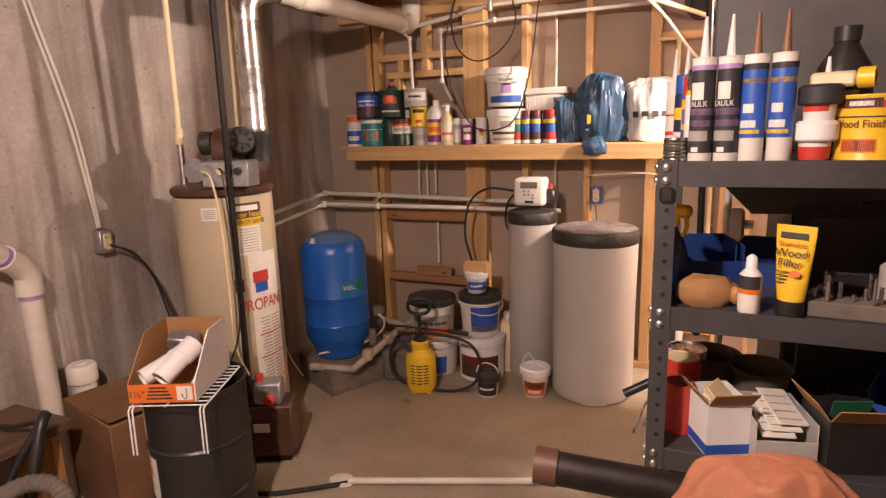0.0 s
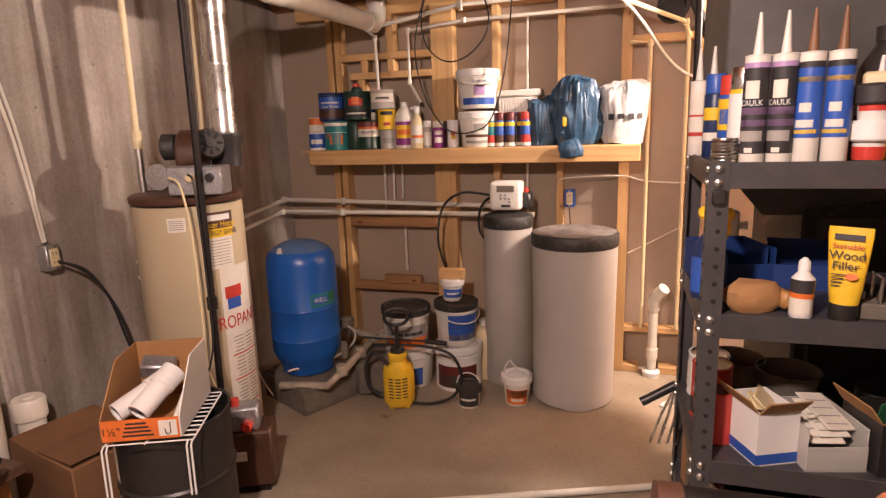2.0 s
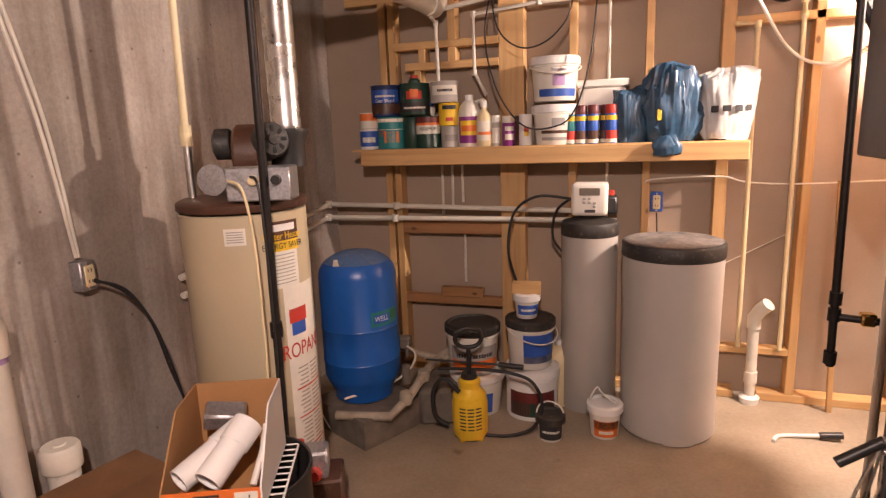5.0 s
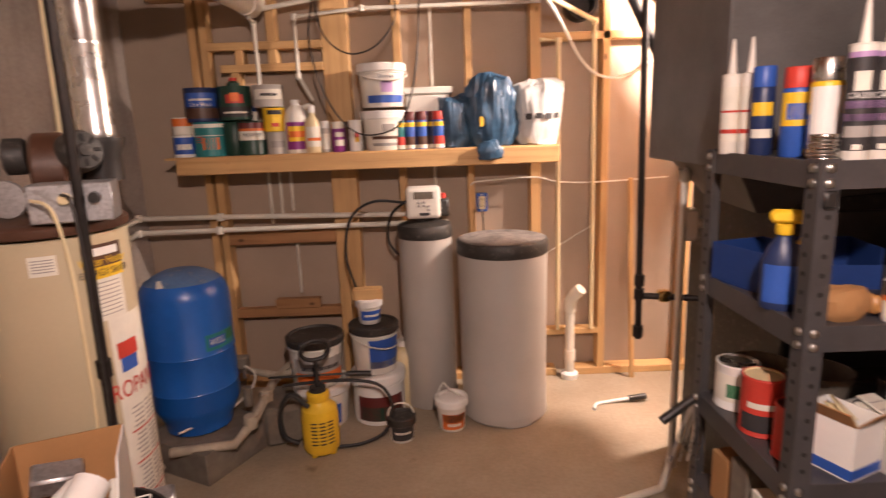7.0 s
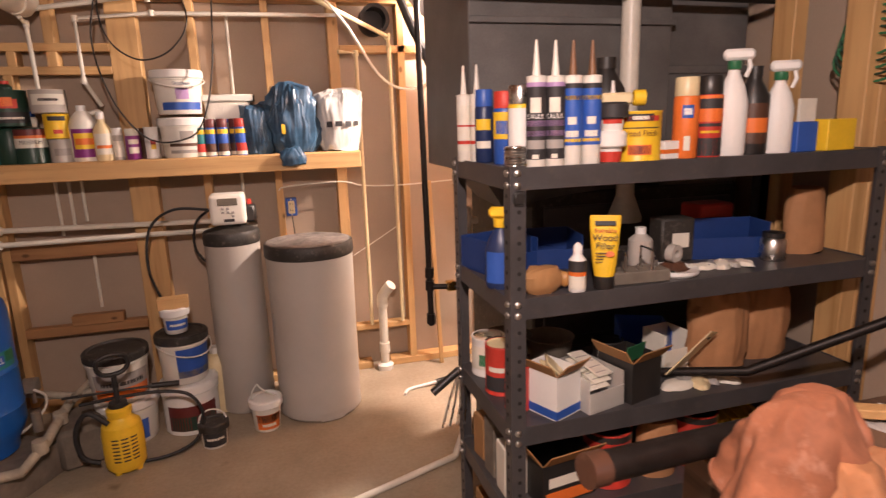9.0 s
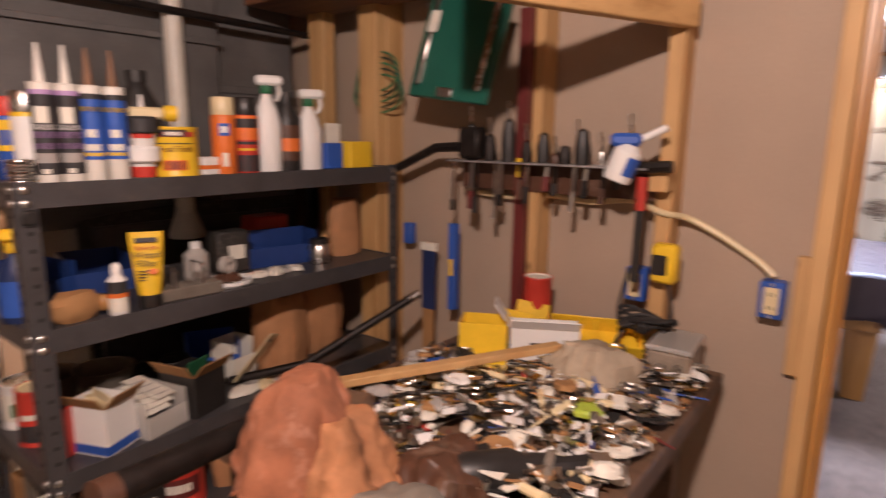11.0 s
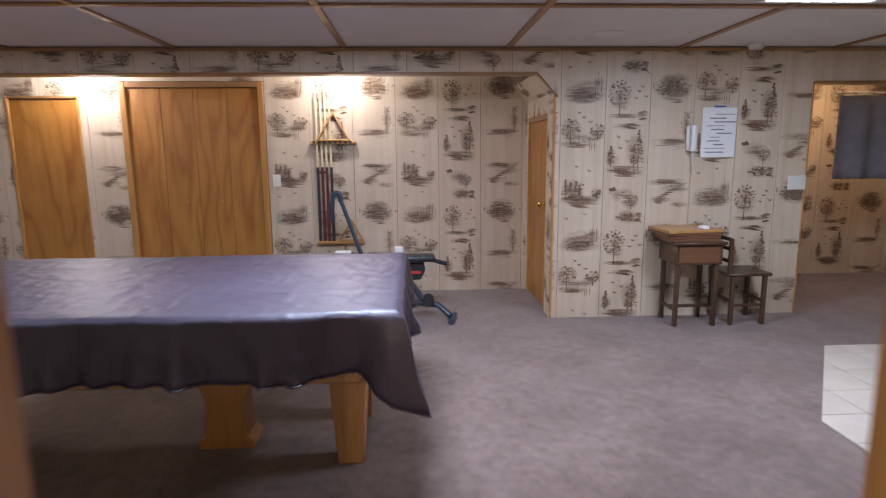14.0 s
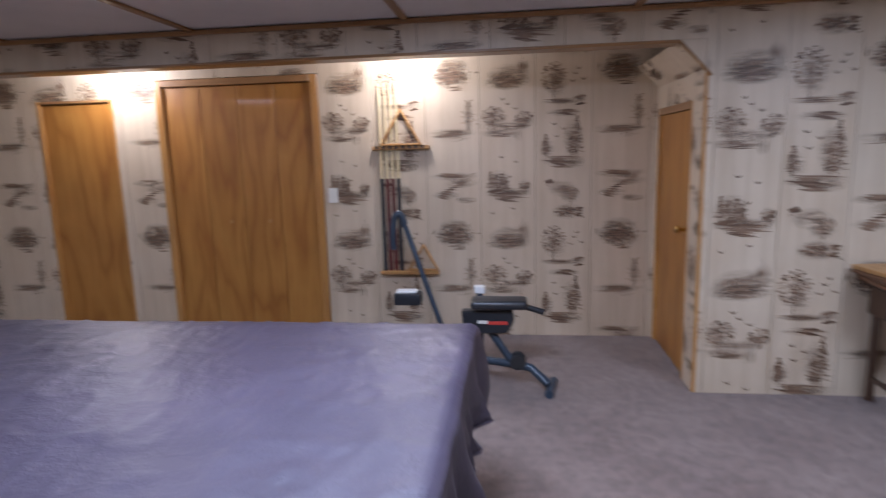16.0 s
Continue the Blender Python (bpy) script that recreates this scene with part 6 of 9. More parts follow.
outlet_box("blue plastic outlet box on a stud", pose(-0.21, 4.12, 1.03))
cable("short black cord below the outlet box", [(-0.21, 4.06, 0.98), (-0.205, 4.07, 0.9), (-0.20, 4.1, 0.8)], 0.003, "black_plastic")
outlet_box("grey metal outlet on the concrete wall", pose(-2.078, 2.33, 1.0, 0, 0, 90), False)
cable("black power cord hanging down the wall", [(-2.02, 2.34, 0.98), (-1.98, 2.42, 0.93), (-1.95, 2.48, 0.8), (-1.93, 2.52, 0.6), (-1.9, 2.55, 0.4), (-1.85, 2.5, 0.1)], 0.005, "rubber")
cable("second black cord hanging down the wall", [(-2.02, 2.34, 0.985), (-2.0, 2.43, 0.92), (-1.97, 2.50, 0.8), (-1.95, 2.55, 0.6), (-1.93, 2.6, 0.3)], 0.004, "rubber")
for dy in (0.0, 0.022):
    cable("white cable running up the concrete wall", [(-2.065, 2.325 + dy * 0.4, 1.06), (-2.065, 2.27 + dy, 1.5), (-2.065, 2.16 + dy, 2.0), (-2.065, 2.1 + dy * 2, 2.35)], 0.006, "pvc")
cable("yellowish cord down the heater front", [(-1.50, 2.40, 1.30), (-1.44, 2.385, 1.27), (-1.42, 2.39, 1.1), (-1.425, 2.40, 0.8), (-1.44, 2.42, 0.55), (-1.40, 2.44, 0.42)], 0.0045, "cpvc")
cable("black cord down the heater front", [(-1.44, 2.43, 1.31), (-1.40, 2.41, 1.26), (-1.40, 2.42, 0.9), (-1.42, 2.42, 0.6), (-1.55, 2.38, 0.36), (-1.75, 2.4, 0.3)], 0.004, "black_plastic")
cable("white cord between heater and tank", [(-1.52, 2.66, 0.93), (-1.52, 2.72, 0.8), (-1.54, 2.8, 0.55), (-1.55, 2.9, 0.3), (-1.6, 3.05, 0.13)], 0.0025, "pvc")

# ---- on the floor by the tanks ----
b = pail("plastic_pail", "white pail of tile adhesive with orange label and black lid", (-1.09, 3.66, 0.215), 0.12, 0.135, 0.24, "white_plastic", "dusty_black", ((0.12, 0.36, "orange", 60), (0.36, 0.66, "grey_ink", 60), (0.42, 0.5, "ink", 44)), -70, "", False)
pail("plastic_pail", "white pail with a blue corner label", (-1.07, 3.66, 0), 0.118, 0.135, 0.21, "white_plastic", "white", ((0.1, 0.6, "blue", 16),), -55, "", False)
pail("plastic_pail", "white pail with blue label, black lid and bail", (-0.80, 3.70, 0.255), 0.105, 0.118, 0.235, "white_plastic", "dusty_black", ((0.15, 0.78, "blue", 48), (0.15, 0.3, "grey_ink", 48)), -50, "", True)
st = pail("steel_pail", "dented white steel pail with crimped lid", (-0.79, 3.69, 0), 0.13, 0.13, 0.245, "white", "white", ((0.1, 0.62, "darkred", 55), (0.1, 0.4, "darkgreen", 50)), -80, "", False)
for k in range(22):
    a = 2 * math.pi * k / 22
    part("lid_crimp", box(0.131 * math.cos(a) - 0.006, 0.131 * math.cos(a) + 0.006, 0.131 * math.sin(a) - 0.006, 0.131 * math.sin(a) + 0.006, 0.215, 0.238, 0.003), M["white"], st, "", False)
pail("small_tub", "small white tub with a blue label", (-0.815, 3.69, 0.503), 0.052, 0.06, 0.115, "white_plastic", "white", ((0.2, 0.62, "blue", 60), (0.35, 0.45, "paper", 40)), -70, "", False)
t = thing("wood_offcut", "short pale wood offcut lying on the tub", "wood block", place=(-0.815, 3.685, 0.625), rz=5)
part("block", box(-0.07, 0.07, -0.03, 0.03, 0.0, 0.055, 0.003), M["stud_x"], t, "", False)
bottle("white_canister", "dusty cream plastic canister behind the pails", "canister", (-0.665, 3.83, 0), [(0, 0), (0.07, 0), (0.075, 0.01), (0.075, 0.27), (0.05, 0.31), (0.03, 0.32), (0, 0.32)], "cpvc", "white", [(0.032, 0.318), (0.032, 0.35), (0, 0.352)])

sp = thing("pump_sprayer", "yellow plastic garden pump sprayer with black handle", "garden sprayer", place=(-1.03, 3.36, 0), rz=-70)
part("tank_body", lathe([(0, 0.012), (0.07, 0.012), (0.082, 0.03), (0.084, 0.10), (0.084, 0.18), (0.078, 0.22), (0.05, 0.245), (0.045, 0.255), (0.052, 0.27), (0.052, 0.29), (0.04, 0.30), (0, 0.30)], 32), M["yellow"], sp)
for k in range(4):
    a = math.pi / 4 + math.pi / 2 * k
    part("foot", lathe([(0, 0), (0.014, 0), (0.022, 0.04), (0, 0.05)], 10), M["yellow"], sp)
    LAST[0].location = (0.058 * math.cos(a), 0.058 * math.sin(a), 0)
for i in range(7):
    for j in range(3):
        part("print_line", band(0.0848, 0.07 + 0.017 * i, 0.077 + 0.017 * i, -38 + 26 * j, -18 + 26 * j, 4), M["ink"], sp)
part("collar", lathe([(0.038, 0.295), (0.04, 0.30), (0.036, 0.32), (0, 0.32)], 20), M["black_plastic"], sp)
part("pump_rod", tube([(0, 0, 0.31), (0, 0, 0.44)], 0.011, 12), M["black_plastic"], sp)
part("pump_handle", tube([(0, -0.055, 0.52), (0, -0.06, 0.48), (0, -0.03, 0.45), (0, 0.03, 0.45), (0, 0.06, 0.48), (0, 0.055, 0.52), (0, 0.02, 0.535), (0, -0.02, 0.535), (0, -0.055, 0.52)], 0.010, 10, None, 4), M["black_plastic"], sp, "black loop handle")
part("hose", tube([(0.03, -0.05, 0.24), (0.0, -0.12, 0.30), (-0.02, -0.17, 0.22), (-0.02, -0.16, 0.10), (0.0, -0.10, 0.06)], 0.011, 10, None, 6), M["rubber"], sp, "black rubber hose")
cable("black sprayer hose arching over the pails", [(-1.2, 3.42, 0.30), (-1.0, 3.42, 0.315), (-0.84, 3.42, 0.31), (-0.74, 3.42, 0.27), (-0.70, 3.42, 0.16), (-0.74, 3.4, 0.06), (-0.85, 3.38, 0.015), (-0.98, 3.36, 0.015)], 0.008, "rubber", "hose")
wd = thing("spray_wand", "black sprayer wand resting across the pails", "sprayer wand")
part("wand", tube([(-1.28, 3.47, 0.32), (-0.84, 3.50, 0.315)], 0.006, 8), M["black_plastic"], wd)
part("grip", tube([(-0.92, 3.495, 0.316), (-0.80, 3.50, 0.31)], 0.013, 10), M["black_plastic"], wd)
mb = pail("small_pail", "small white grout pail with a dark lid", (-0.665, 3.44, 0), 0.055, 0.062, 0.115, "white_plastic", "dusty_black", ((0.12, 0.72, "ink", 60), (0.4, 0.5, "paper", 40)), -80, "", False)
part("bail_handle", tube([(0, -0.066, 0.10), (0.0, -0.055, 0.155), (0, -0.02, 0.18), (0, 0.02, 0.175), (0, 0.05, 0.15), (0, 0.066, 0.10)], 0.004, 8, None, 4), M["white_plastic"], mb)
wb = pail("small_pail", "white pail with an orange label and raised bail", (-0.425, 3.53, 0), 0.062, 0.075, 0.155, "white_plastic", "white", ((0.1, 0.62, "orange", 52), (0.35, 0.6, "heater_top", 52), (0.2, 0.3, "paper", 30)), -80, "", False)
part("bail_handle", tube([(0, -0.07, 0.15), (0.0, -0.06, 0.20), (0, -0.035, 0.235), (0, -0.02, 0.215), (0, 0.02, 0.175), (0, 0.07, 0.15)], 0.004, 8, None, 4), M["white_plastic"], wb)

# pump piping beside the pressure tank
pp = thing("pump_piping", "dusty white pump pipes, tee and pressure switch", "water pipe")
part("run", tube([(-1.62, 3.15, 0.14), (-1.36, 3.18, 0.15), (-1.30, 3.28, 0.21), (-1.30, 3.60, 0.24), (-1.22, 3.85, 0.28)], 0.021, 12), M["dusty_pvc"], pp)
for p in ((-1.31, 3.26, 0.212), (-1.30, 3.48, 0.23)):
    part("tee", lathe([(0, -0.03), (0.028, -0.028), (0.031, 0), (0.028, 0.028), (0, 0.03)], 14), M["dusty_pvc"], pp)
    LAST[0].location = p
part("cross_run", tube([(-1.52, 3.72, 0.27), (-1.30, 3.66, 0.25), (-1.12, 3.78, 0.24)], 0.018, 12), M["dusty_pvc"], pp)
part("relief_valve", tube([(-1.36, 3.40, 0.22), (-1.36, 3.40, 0.31)], 0.02, 12), M["olive"], pp)
part("pressure_switch", box(-1.49, -1.42, 3.60, 3.66, 0.31, 0.37, 0.006), M["olive"], pp, "grey pressure switch box")
part("switch_pipe", tube([(-1.45, 3.64, 0.25), (-1.45, 3.64, 0.32)], 0.009, 8), M["bolt"], pp)
cable("white cord from the pressure switch", [(-1.43, 3.60, 0.33), (-1.38, 3.58, 0.30), (-1.39, 3.55, 0.24), (-1.45, 3.40, 0.205), (-1.6, 3.2, 0.20)], 0.006, "pvc")
sb = thing("stone_block", "rough grey block on the floor under the piping", "stone block", place=(-1.25, 3.55, 0), rz=20)
part("block", box(-0.10, 0.10, -0.14, 0.14, 0, 0.19, 0.02), M["olive"], sb)

# ---- behind the salt tank and furnace side ----
gp = thing("gas_pipe", "black iron drop pipe with a valve and drip leg", "gas pipe")
part("upright", tube([(0.335, 3.18, 2.3), (0.36, 3.2, 0.55)], 0.0135, 12), M["blackiron"], gp)
for z in (0.72, 0.78, 0.56):
    part("coupling", tube([(0.358, 3.2, z), (0.359, 3.2, z + 0.045)], 0.021, 12), M["blackiron"], gp)
part("branch", tube([(0.36, 3.2, 0.735), (0.62, 3.12, 0.735)], 0.0135, 12), M["blackiron"], gp)
part("valve", box(0.43, 0.475, 3.155, 3.20, 0.715, 0.76, 0.006), M["brass"], gp)
fl = thing("flexible_duct", "fat white insulated flexible duct", "air duct")
pts = [(0.30, 3.55, 2.32), (0.42, 3.52, 2.12), (0.58, 3.45, 1.93), (0.72, 3.40, 1.75), (0.8, 3.4, 1.55)]
part("sleeve", tube(pts, 0.085, 20, None, 6), M["white"], fl)
fl2 = thing("flexible_duct", "fat white insulated flexible duct", "air duct")
part("sleeve", tube([(0.52, 3.75, 2.32), (0.62, 3.72, 2.1), (0.78, 3.68, 1.9), (0.95, 3.66, 1.7)], 0.085, 20, None, 6), M["white"], fl2)
cable("thick black insulated line curving down", [(0.25, 3.42, 2.3), (0.32, 3.36, 1.98), (0.43, 3.25, 1.66), (0.47, 3.2, 1.45), (0.50, 3.15, 1.25)], 0.02, "rubber", "insulated_line")
dv = thing("dark_vent", "dark round vent stub above the wall framing", "vent", place=(0.30, 3.98, 2.02))
part("stub", moved(lathe([(0.075, 0), (0.08, 0.02), (0.08, 0.12), (0.06, 0.12), (0.06, 0.02), (0, 0.02)], 24), pose(0, 0.1, 0, 90, 0, 0)), M["blackiron"], dv)
pvc_run("white condensate pipe down the furnace side", [(0.47, 3.02, 1.28), (0.44, 3.0, 1.24), (0.44, 3.0, 0.10), (0.38, 2.94, 0.022)], 0.014, "pvc")
cd = thing("condensate_trap", "white plastic condensate trap on the furnace", "drain trap", place=(0.47, 3.02, 1.0))
part("trap_body", box(-0.03, 0.03, -0.03, 0.03, 0.0, 0.12, 0.01), M["white_plastic"], cd)
part("trap_arm", tube([(0, 0, 0.06), (0.06, 0.0, 0.06)], 0.016, 10), M["white_plastic"], cd)
pvc_run("white pipe lying across the floor", [(0.38, 2.945, 0.018), (-0.93, 2.445, 0.018)], 0.014, "pvc", 0, "drain pipe", "floor_pipe")
cable("black cord lying on the floor", [(-0.93, 2.44, 0.012), (-1.08, 2.33, 0.012), (-1.22, 2.25, 0.012), (-1.5, 2.2, 0.012)], 0.010, "rubber")
ft = thing("floor_stain", "dark rusty stain with pale rag on the floor", "stain", place=(-0.97, 2.45, 0.001))
part("rag", crumpled([(0, 0.001), (0.05, 0.001), (0.045, 0.014), (0, 0.02)], 2.0, 0.008, (1.2, 0.8), 20), M["paper"], ft)
hk = thing("garden_trowel", "white metal hook with a black grip on the floor", "hand tool", place=(0.36, 3.66, 0.008), rz=8)
part("hook", tube([(-0.06, -0.02, 0.0), (-0.02, 0.03, 0.0), (0.08, 0.035, 0.004), (0.16, 0.03, 0.01)], 0.009, 10, None, 4), M["white"], hk)
part("grip", tube([(0.15, 0.03, 0.01), (0.24, 0.02, 0.02)], 0.016, 10), M["black_plastic"], hk)
gt = thing("barbecue_tool", "steel whisk tool with a black handle hung on the rack", "hand tool")
part("handle", tube([(0.16, 2.42, 0.60), (0.26, 2.44, 0.66)], 0.014, 10), M["black_plastic"], gt)
for k in range(4):
    part("tine", tube([(0.26, 2.44, 0.66), (0.22 + 0.02 * k, 2.43, 0.56), (0.19 + 0.025 * k, 2.42, 0.47)], 0.004, 6), M["steel"], gt)
for x0 in (0.70,):
    s2 = thing("lumber_strip", "thin lumber strip leaning against the wall", "lumber", place=(0.62, 4.02, 0))
    part("strip", moved(box(-0.012, 0.012, -0.02, 0.0, 0, 1.15, 0.002), pose(0, 0, 0, 3, -3, 0)), M["stud_z"], s2, "", False)

# ---- box of pipe fittings on a wire stand over the drum ----
ws = thing("wire_stand", "white coated wire shelf stand straddling the drum", "wire shelf", place=(-1.245, 1.985, 0.606), rz=23)
for k in range(12):
    y = -0.17 + 0.028 * k
    part("wire", tube([(-0.11, y, 0.0), (0.13, y, 0.0)], 0.0022, 6), M["white"], ws)
for x in (-0.11, 0.0, 0.13):
    part("wire", tube([(x, -0.17, -0.004), (x, 0.14, -0.004)], 0.003, 6), M["white"], ws)
for x in (-0.11, -0.098, 0.118, 0.13):
    part("leg_wire", tube([(x, -0.17, 0.0), (x, -0.185, -0.01), (x, -0.19, -0.16)], 0.003, 6), M["white"], ws)
fb = thing("fittings_box", "open cardboard box with orange label full of pipe fittings", "cardboard box", place=(-1.25, 1.985, 0.612), rz=23)
part("base", box(-0.11, 0.10, -0.16, 0.13, 0, 0.004), M["cardboard"], fb)
part("front_panel", box(-0.11, 0.10, -0.163, -0.159, 0, 0.062), M["orange"], fb, "orange printed front")
part("back_panel", box(-0.11, 0.10, 0.13, 0.134, 0, 0.19), M["cardboard"], fb)


def slanted_side(x, mat):
    bm = bmesh.new()
    pts = [(-0.16, 0.0), (0.13, 0.0), (0.13, 0.19), (-0.02, 0.19), (-0.16, 0.062)]
    f = bm.faces.new([bm.verts.new((x, y, z)) for y, z in pts])
    e = bmesh.ops.extrude_face_region(bm, geom=[f])
    bmesh.ops.translate(bm, verts=[g for g in e["geom"] if isinstance(g, bmesh.types.BMVert)], vec=(0.004, 0, 0))
    return part("side_panel", bm, M[mat], fb, "", False)


slanted_side(-0.114, "cardboard")
slanted_side(0.10, "white")
part("print_panel", box(0.045, 0.095, -0.1645, -0.163, 0.008, 0.055), M["paper"], fb, "", False)
part("hook_print", tube([(0.062, -0.165, 0.03), (0.064, -0.165, 0.016), (0.07, -0.165, 0.013), (0.077, -0.165, 0.018), (0.077, -0.165, 0.048)], 0.0015, 6), M["ink"], fb)
lettering("lettering", '1½"', 0.032, pose(-0.085, -0.1642, 0.028, 90, 0, 0), M["ink"], fb)
for k in range(4):
    part("print_line", box(-0.055 + 0.004 * k, 0.03 - 0.006 * k, -0.1643, -0.163, 0.012 + 0.012 * k, 0.017 + 0.012 * k), M["ink"], fb, "", False)
for pts, r, nm in (([(-0.09, -0.11, 0.06), (0.02, 0.02, 0.11)], 0.03, "a"), ([(-0.02, -0.13, 0.065), (0.05, -0.01, 0.14)], 0.033, "b")):
    f2 = thing("pipe_fitting", "short white plastic pipe fitting", "pipe fitting", "fittings in the box")
    f2.matrix_basis = pose(-1.25, 1.985, 0.612, 0, 0, 23)
    d = (Vector(pts[1]) - Vector(pts[0]))
    q = d.to_track_quat("Z", "Y").to_matrix().to_4x4()
    part("sleeve", moved(lathe([(r - 0.005, 0.0), (r, 0.0), (r, d.length * 0.6), (r + 0.004, d.length * 0.62), (r + 0.004, d.length), (r - 0.003, d.length), (r - 0.005, d.length * 0.6), (r - 0.005, 0.0)], 24), Matrix.Translation(pts[0]) @ q), M["white"], f2)
f3 = thing("junction_box", "galvanised electrical junction box", "junction box", "fittings in the box")
f3.matrix_basis = pose(-1.25, 1.985, 0.612, 0, 0, 23)
part("shell", moved(box(-0.05, 0.05, -0.03, 0.03, -0.025, 0.025, 0.006), pose(-0.03, 0.08, 0.12, 20, 10, 10)), M["galv"], f3)
f4 = thing("wire_bundle", "coiled white wire bundle in the box", "wire", "fittings in the box")
f4.matrix_basis = pose(-1.25, 1.985, 0.612, 0, 0, 23)
part("wire", tube([(0.07, -0.1, 0.03), (0.085, -0.02, 0.09), (0.07, 0.05, 0.06), (0.085, -0.06, 0.07), (0.08, 0.03, 0.11)], 0.008, 8, None, 5), M["white_plastic"], f4)

# ---- corner by the concrete wall ----
dr = thing("drain_pipe", "white drain pipe with a purple-primed elbow", "drain pipe")
part("upright", tube([(-1.98, 1.96, 0.0), (-1.975, 1.95, 0.90)], 0.038, 20), M["pvc"], dr)
part("elbow", tube([(-1.975, 1.95, 0.87), (-1.973, 1.95, 0.95), (-1.96, 1.91, 1.0), (-1.94, 1.86, 1.035)], 0.047, 20), M["pvc"], dr)
part("primer_ring", tube([(-1.975, 1.951, 0.85), (-1.975, 1.951, 0.872)], 0.0395, 20), M["lilac"], dr, "purple primer ring")
part("primer_ring", tube([(-1.942, 1.865, 1.032), (-1.93, 1.84, 1.048)], 0.0395, 20), M["lilac"], dr, "purple primer ring")
part("slope", tube([(-1.945, 1.87, 1.03), (-1.72, 1.35, 1.35)], 0.038, 20), M["pvc"], dr)
cp = thing("cleanout", "capped white cleanout pipe", "drain pipe", place=(-1.985, 2.10, 0))
part("pipe", tube([(0, 0, 0), (0, 0, 0.47)], 0.046, 20), M["pvc"], cp)
part("cap", lathe([(0.056, 0.45), (0.057, 0.455), (0.057, 0.515), (0.05, 0.525), (0.02, 0.525), (0.018, 0.53), (0, 0.53)], 24), M["pvc"], cp)
cb = thing("brown_carton", "brown cardboard carton by the concrete wall", "cardboard box", place=(-1.72, 2.08, 0), rz=-14)
M["old_carton"] = surf("old_brown_carton", (0.19, 0.095, 0.042), 0.85, 0, 0.2, 6, 0.1)
part("carton_body", box(-0.20, 0.22, -0.15, 0.15, 0, 0.43, 0.004), M["old_carton"], cb)
part("top_flap", moved(box(0, 0.22, -0.15, 0.15, 0, 0.004), pose(0.0, 0, 0.432, 0, -4, 0)), M["old_carton"], cb)
lt = thing("low_bench", "low wooden plank bench in the corner", "bench", place=(-1.93, 1.55, 0))
part("plank", box(-0.14, 0.20, -0.40, 0.33, 0.40, 0.435, 0.004), M["bench_top"], lt)
for y in (-0.36, 0.26):
    part("leg", box(-0.10, 0.16, y, y + 0.035, 0, 0.40, 0.003), M["oak"], lt)
vc = thing("shop_vacuum_hose", "grey ribbed vacuum hose with a black wand", "vacuum hose")
hp = [(-1.62, 1.30, 0.10), (-1.66, 1.45, 0.28), (-1.60, 1.60, 0.36), (-1.50, 1.66, 0.33), (-1.44, 1.62, 0.2), (-1.42, 1.55, 0.05)]
bm = tube(hp, 0.03, 14, None, 14)
hose_rings = len(bm.verts) // 14
for k, v in enumerate(bm.verts):
    ring_i = k // 14
    if ring_i % 2:
        centre = sum((w.co for w in list(bm.verts)[ring_i * 14:ring_i * 14 + 14]), Vector()) / 14
        v.co = centre + (v.co - centre) * 0.84
part("hose", bm, M["olive"], vc)
part("wand", tube([(-1.60, 1.52, 0.0), (-1.62, 1.62, 0.25), (-1.66, 1.72, 0.48), (-1.68, 1.76, 0.52)], 0.019, 12, None, 4), M["black_plastic"], vc, "black plastic wand")
part("wand", tube([(-1.66, 1.48, 0.0), (-1.70, 1.60, 0.3), (-1.67, 1.73, 0.5)], 0.014, 12, None, 4), M["black_plastic"], vc)
part("hook_end", tube([(-1.68, 1.76, 0.50), (-1.80, 1.72, 0.47), (-1.9, 1.7, 0.47)], 0.009, 8, None, 4), M["black_plastic"], vc)
rb = thing("tool_bag", "red tool bag under the plank bench", "tool bag", place=(-1.72, 1.35, 0))
part("bag_body", crumpled([(0, 0), (0.10, 0), (0.12, 0.05), (0.11, 0.18), (0.06, 0.24), (0, 0.25)], 4.0, 0.02, (1, 0.8), 32), M["red"], rb)

# ---- things on the steel rack ----
S1, S2, S3, S4, S5 = [z - 0.0035 for z in SHELVES]
RF = -118


def caulk_tube(place, label, bands, tip, words=(), h=0.215, r=0.0235, face=RF, group=""):
    t = thing("caulk_tube", label, "caulk tube", group, place=place, rz=face)
    part("cartridge", lathe([(0, 0), (r - 0.001, 0), (r, 0.002), (r, h - 0.003), (r + 0.001, h - 0.002), (r + 0.001, h), (0.012, h + 0.002), (0, h + 0.002)], 24), M["white_plastic"], t)
    part("nozzle", lathe([(0.010, h), (0.009, h + 0.012), (0.0065, h + 0.04), (0.003, h + 0.082), (0, h + 0.083)], 14), M[tip], t)
    for z0, z1, m, half in bands:
        part("paper_label", band(r + 0.0005 + (0.0004 if half < 170 else 0), z0, z1, -half, half, 20), M[m], t)
    for text, z, size, m, sq in words:
        wrapped_text("lettering", text, size, r + 0.001, z, 0, M[m], t, sq)
    return t


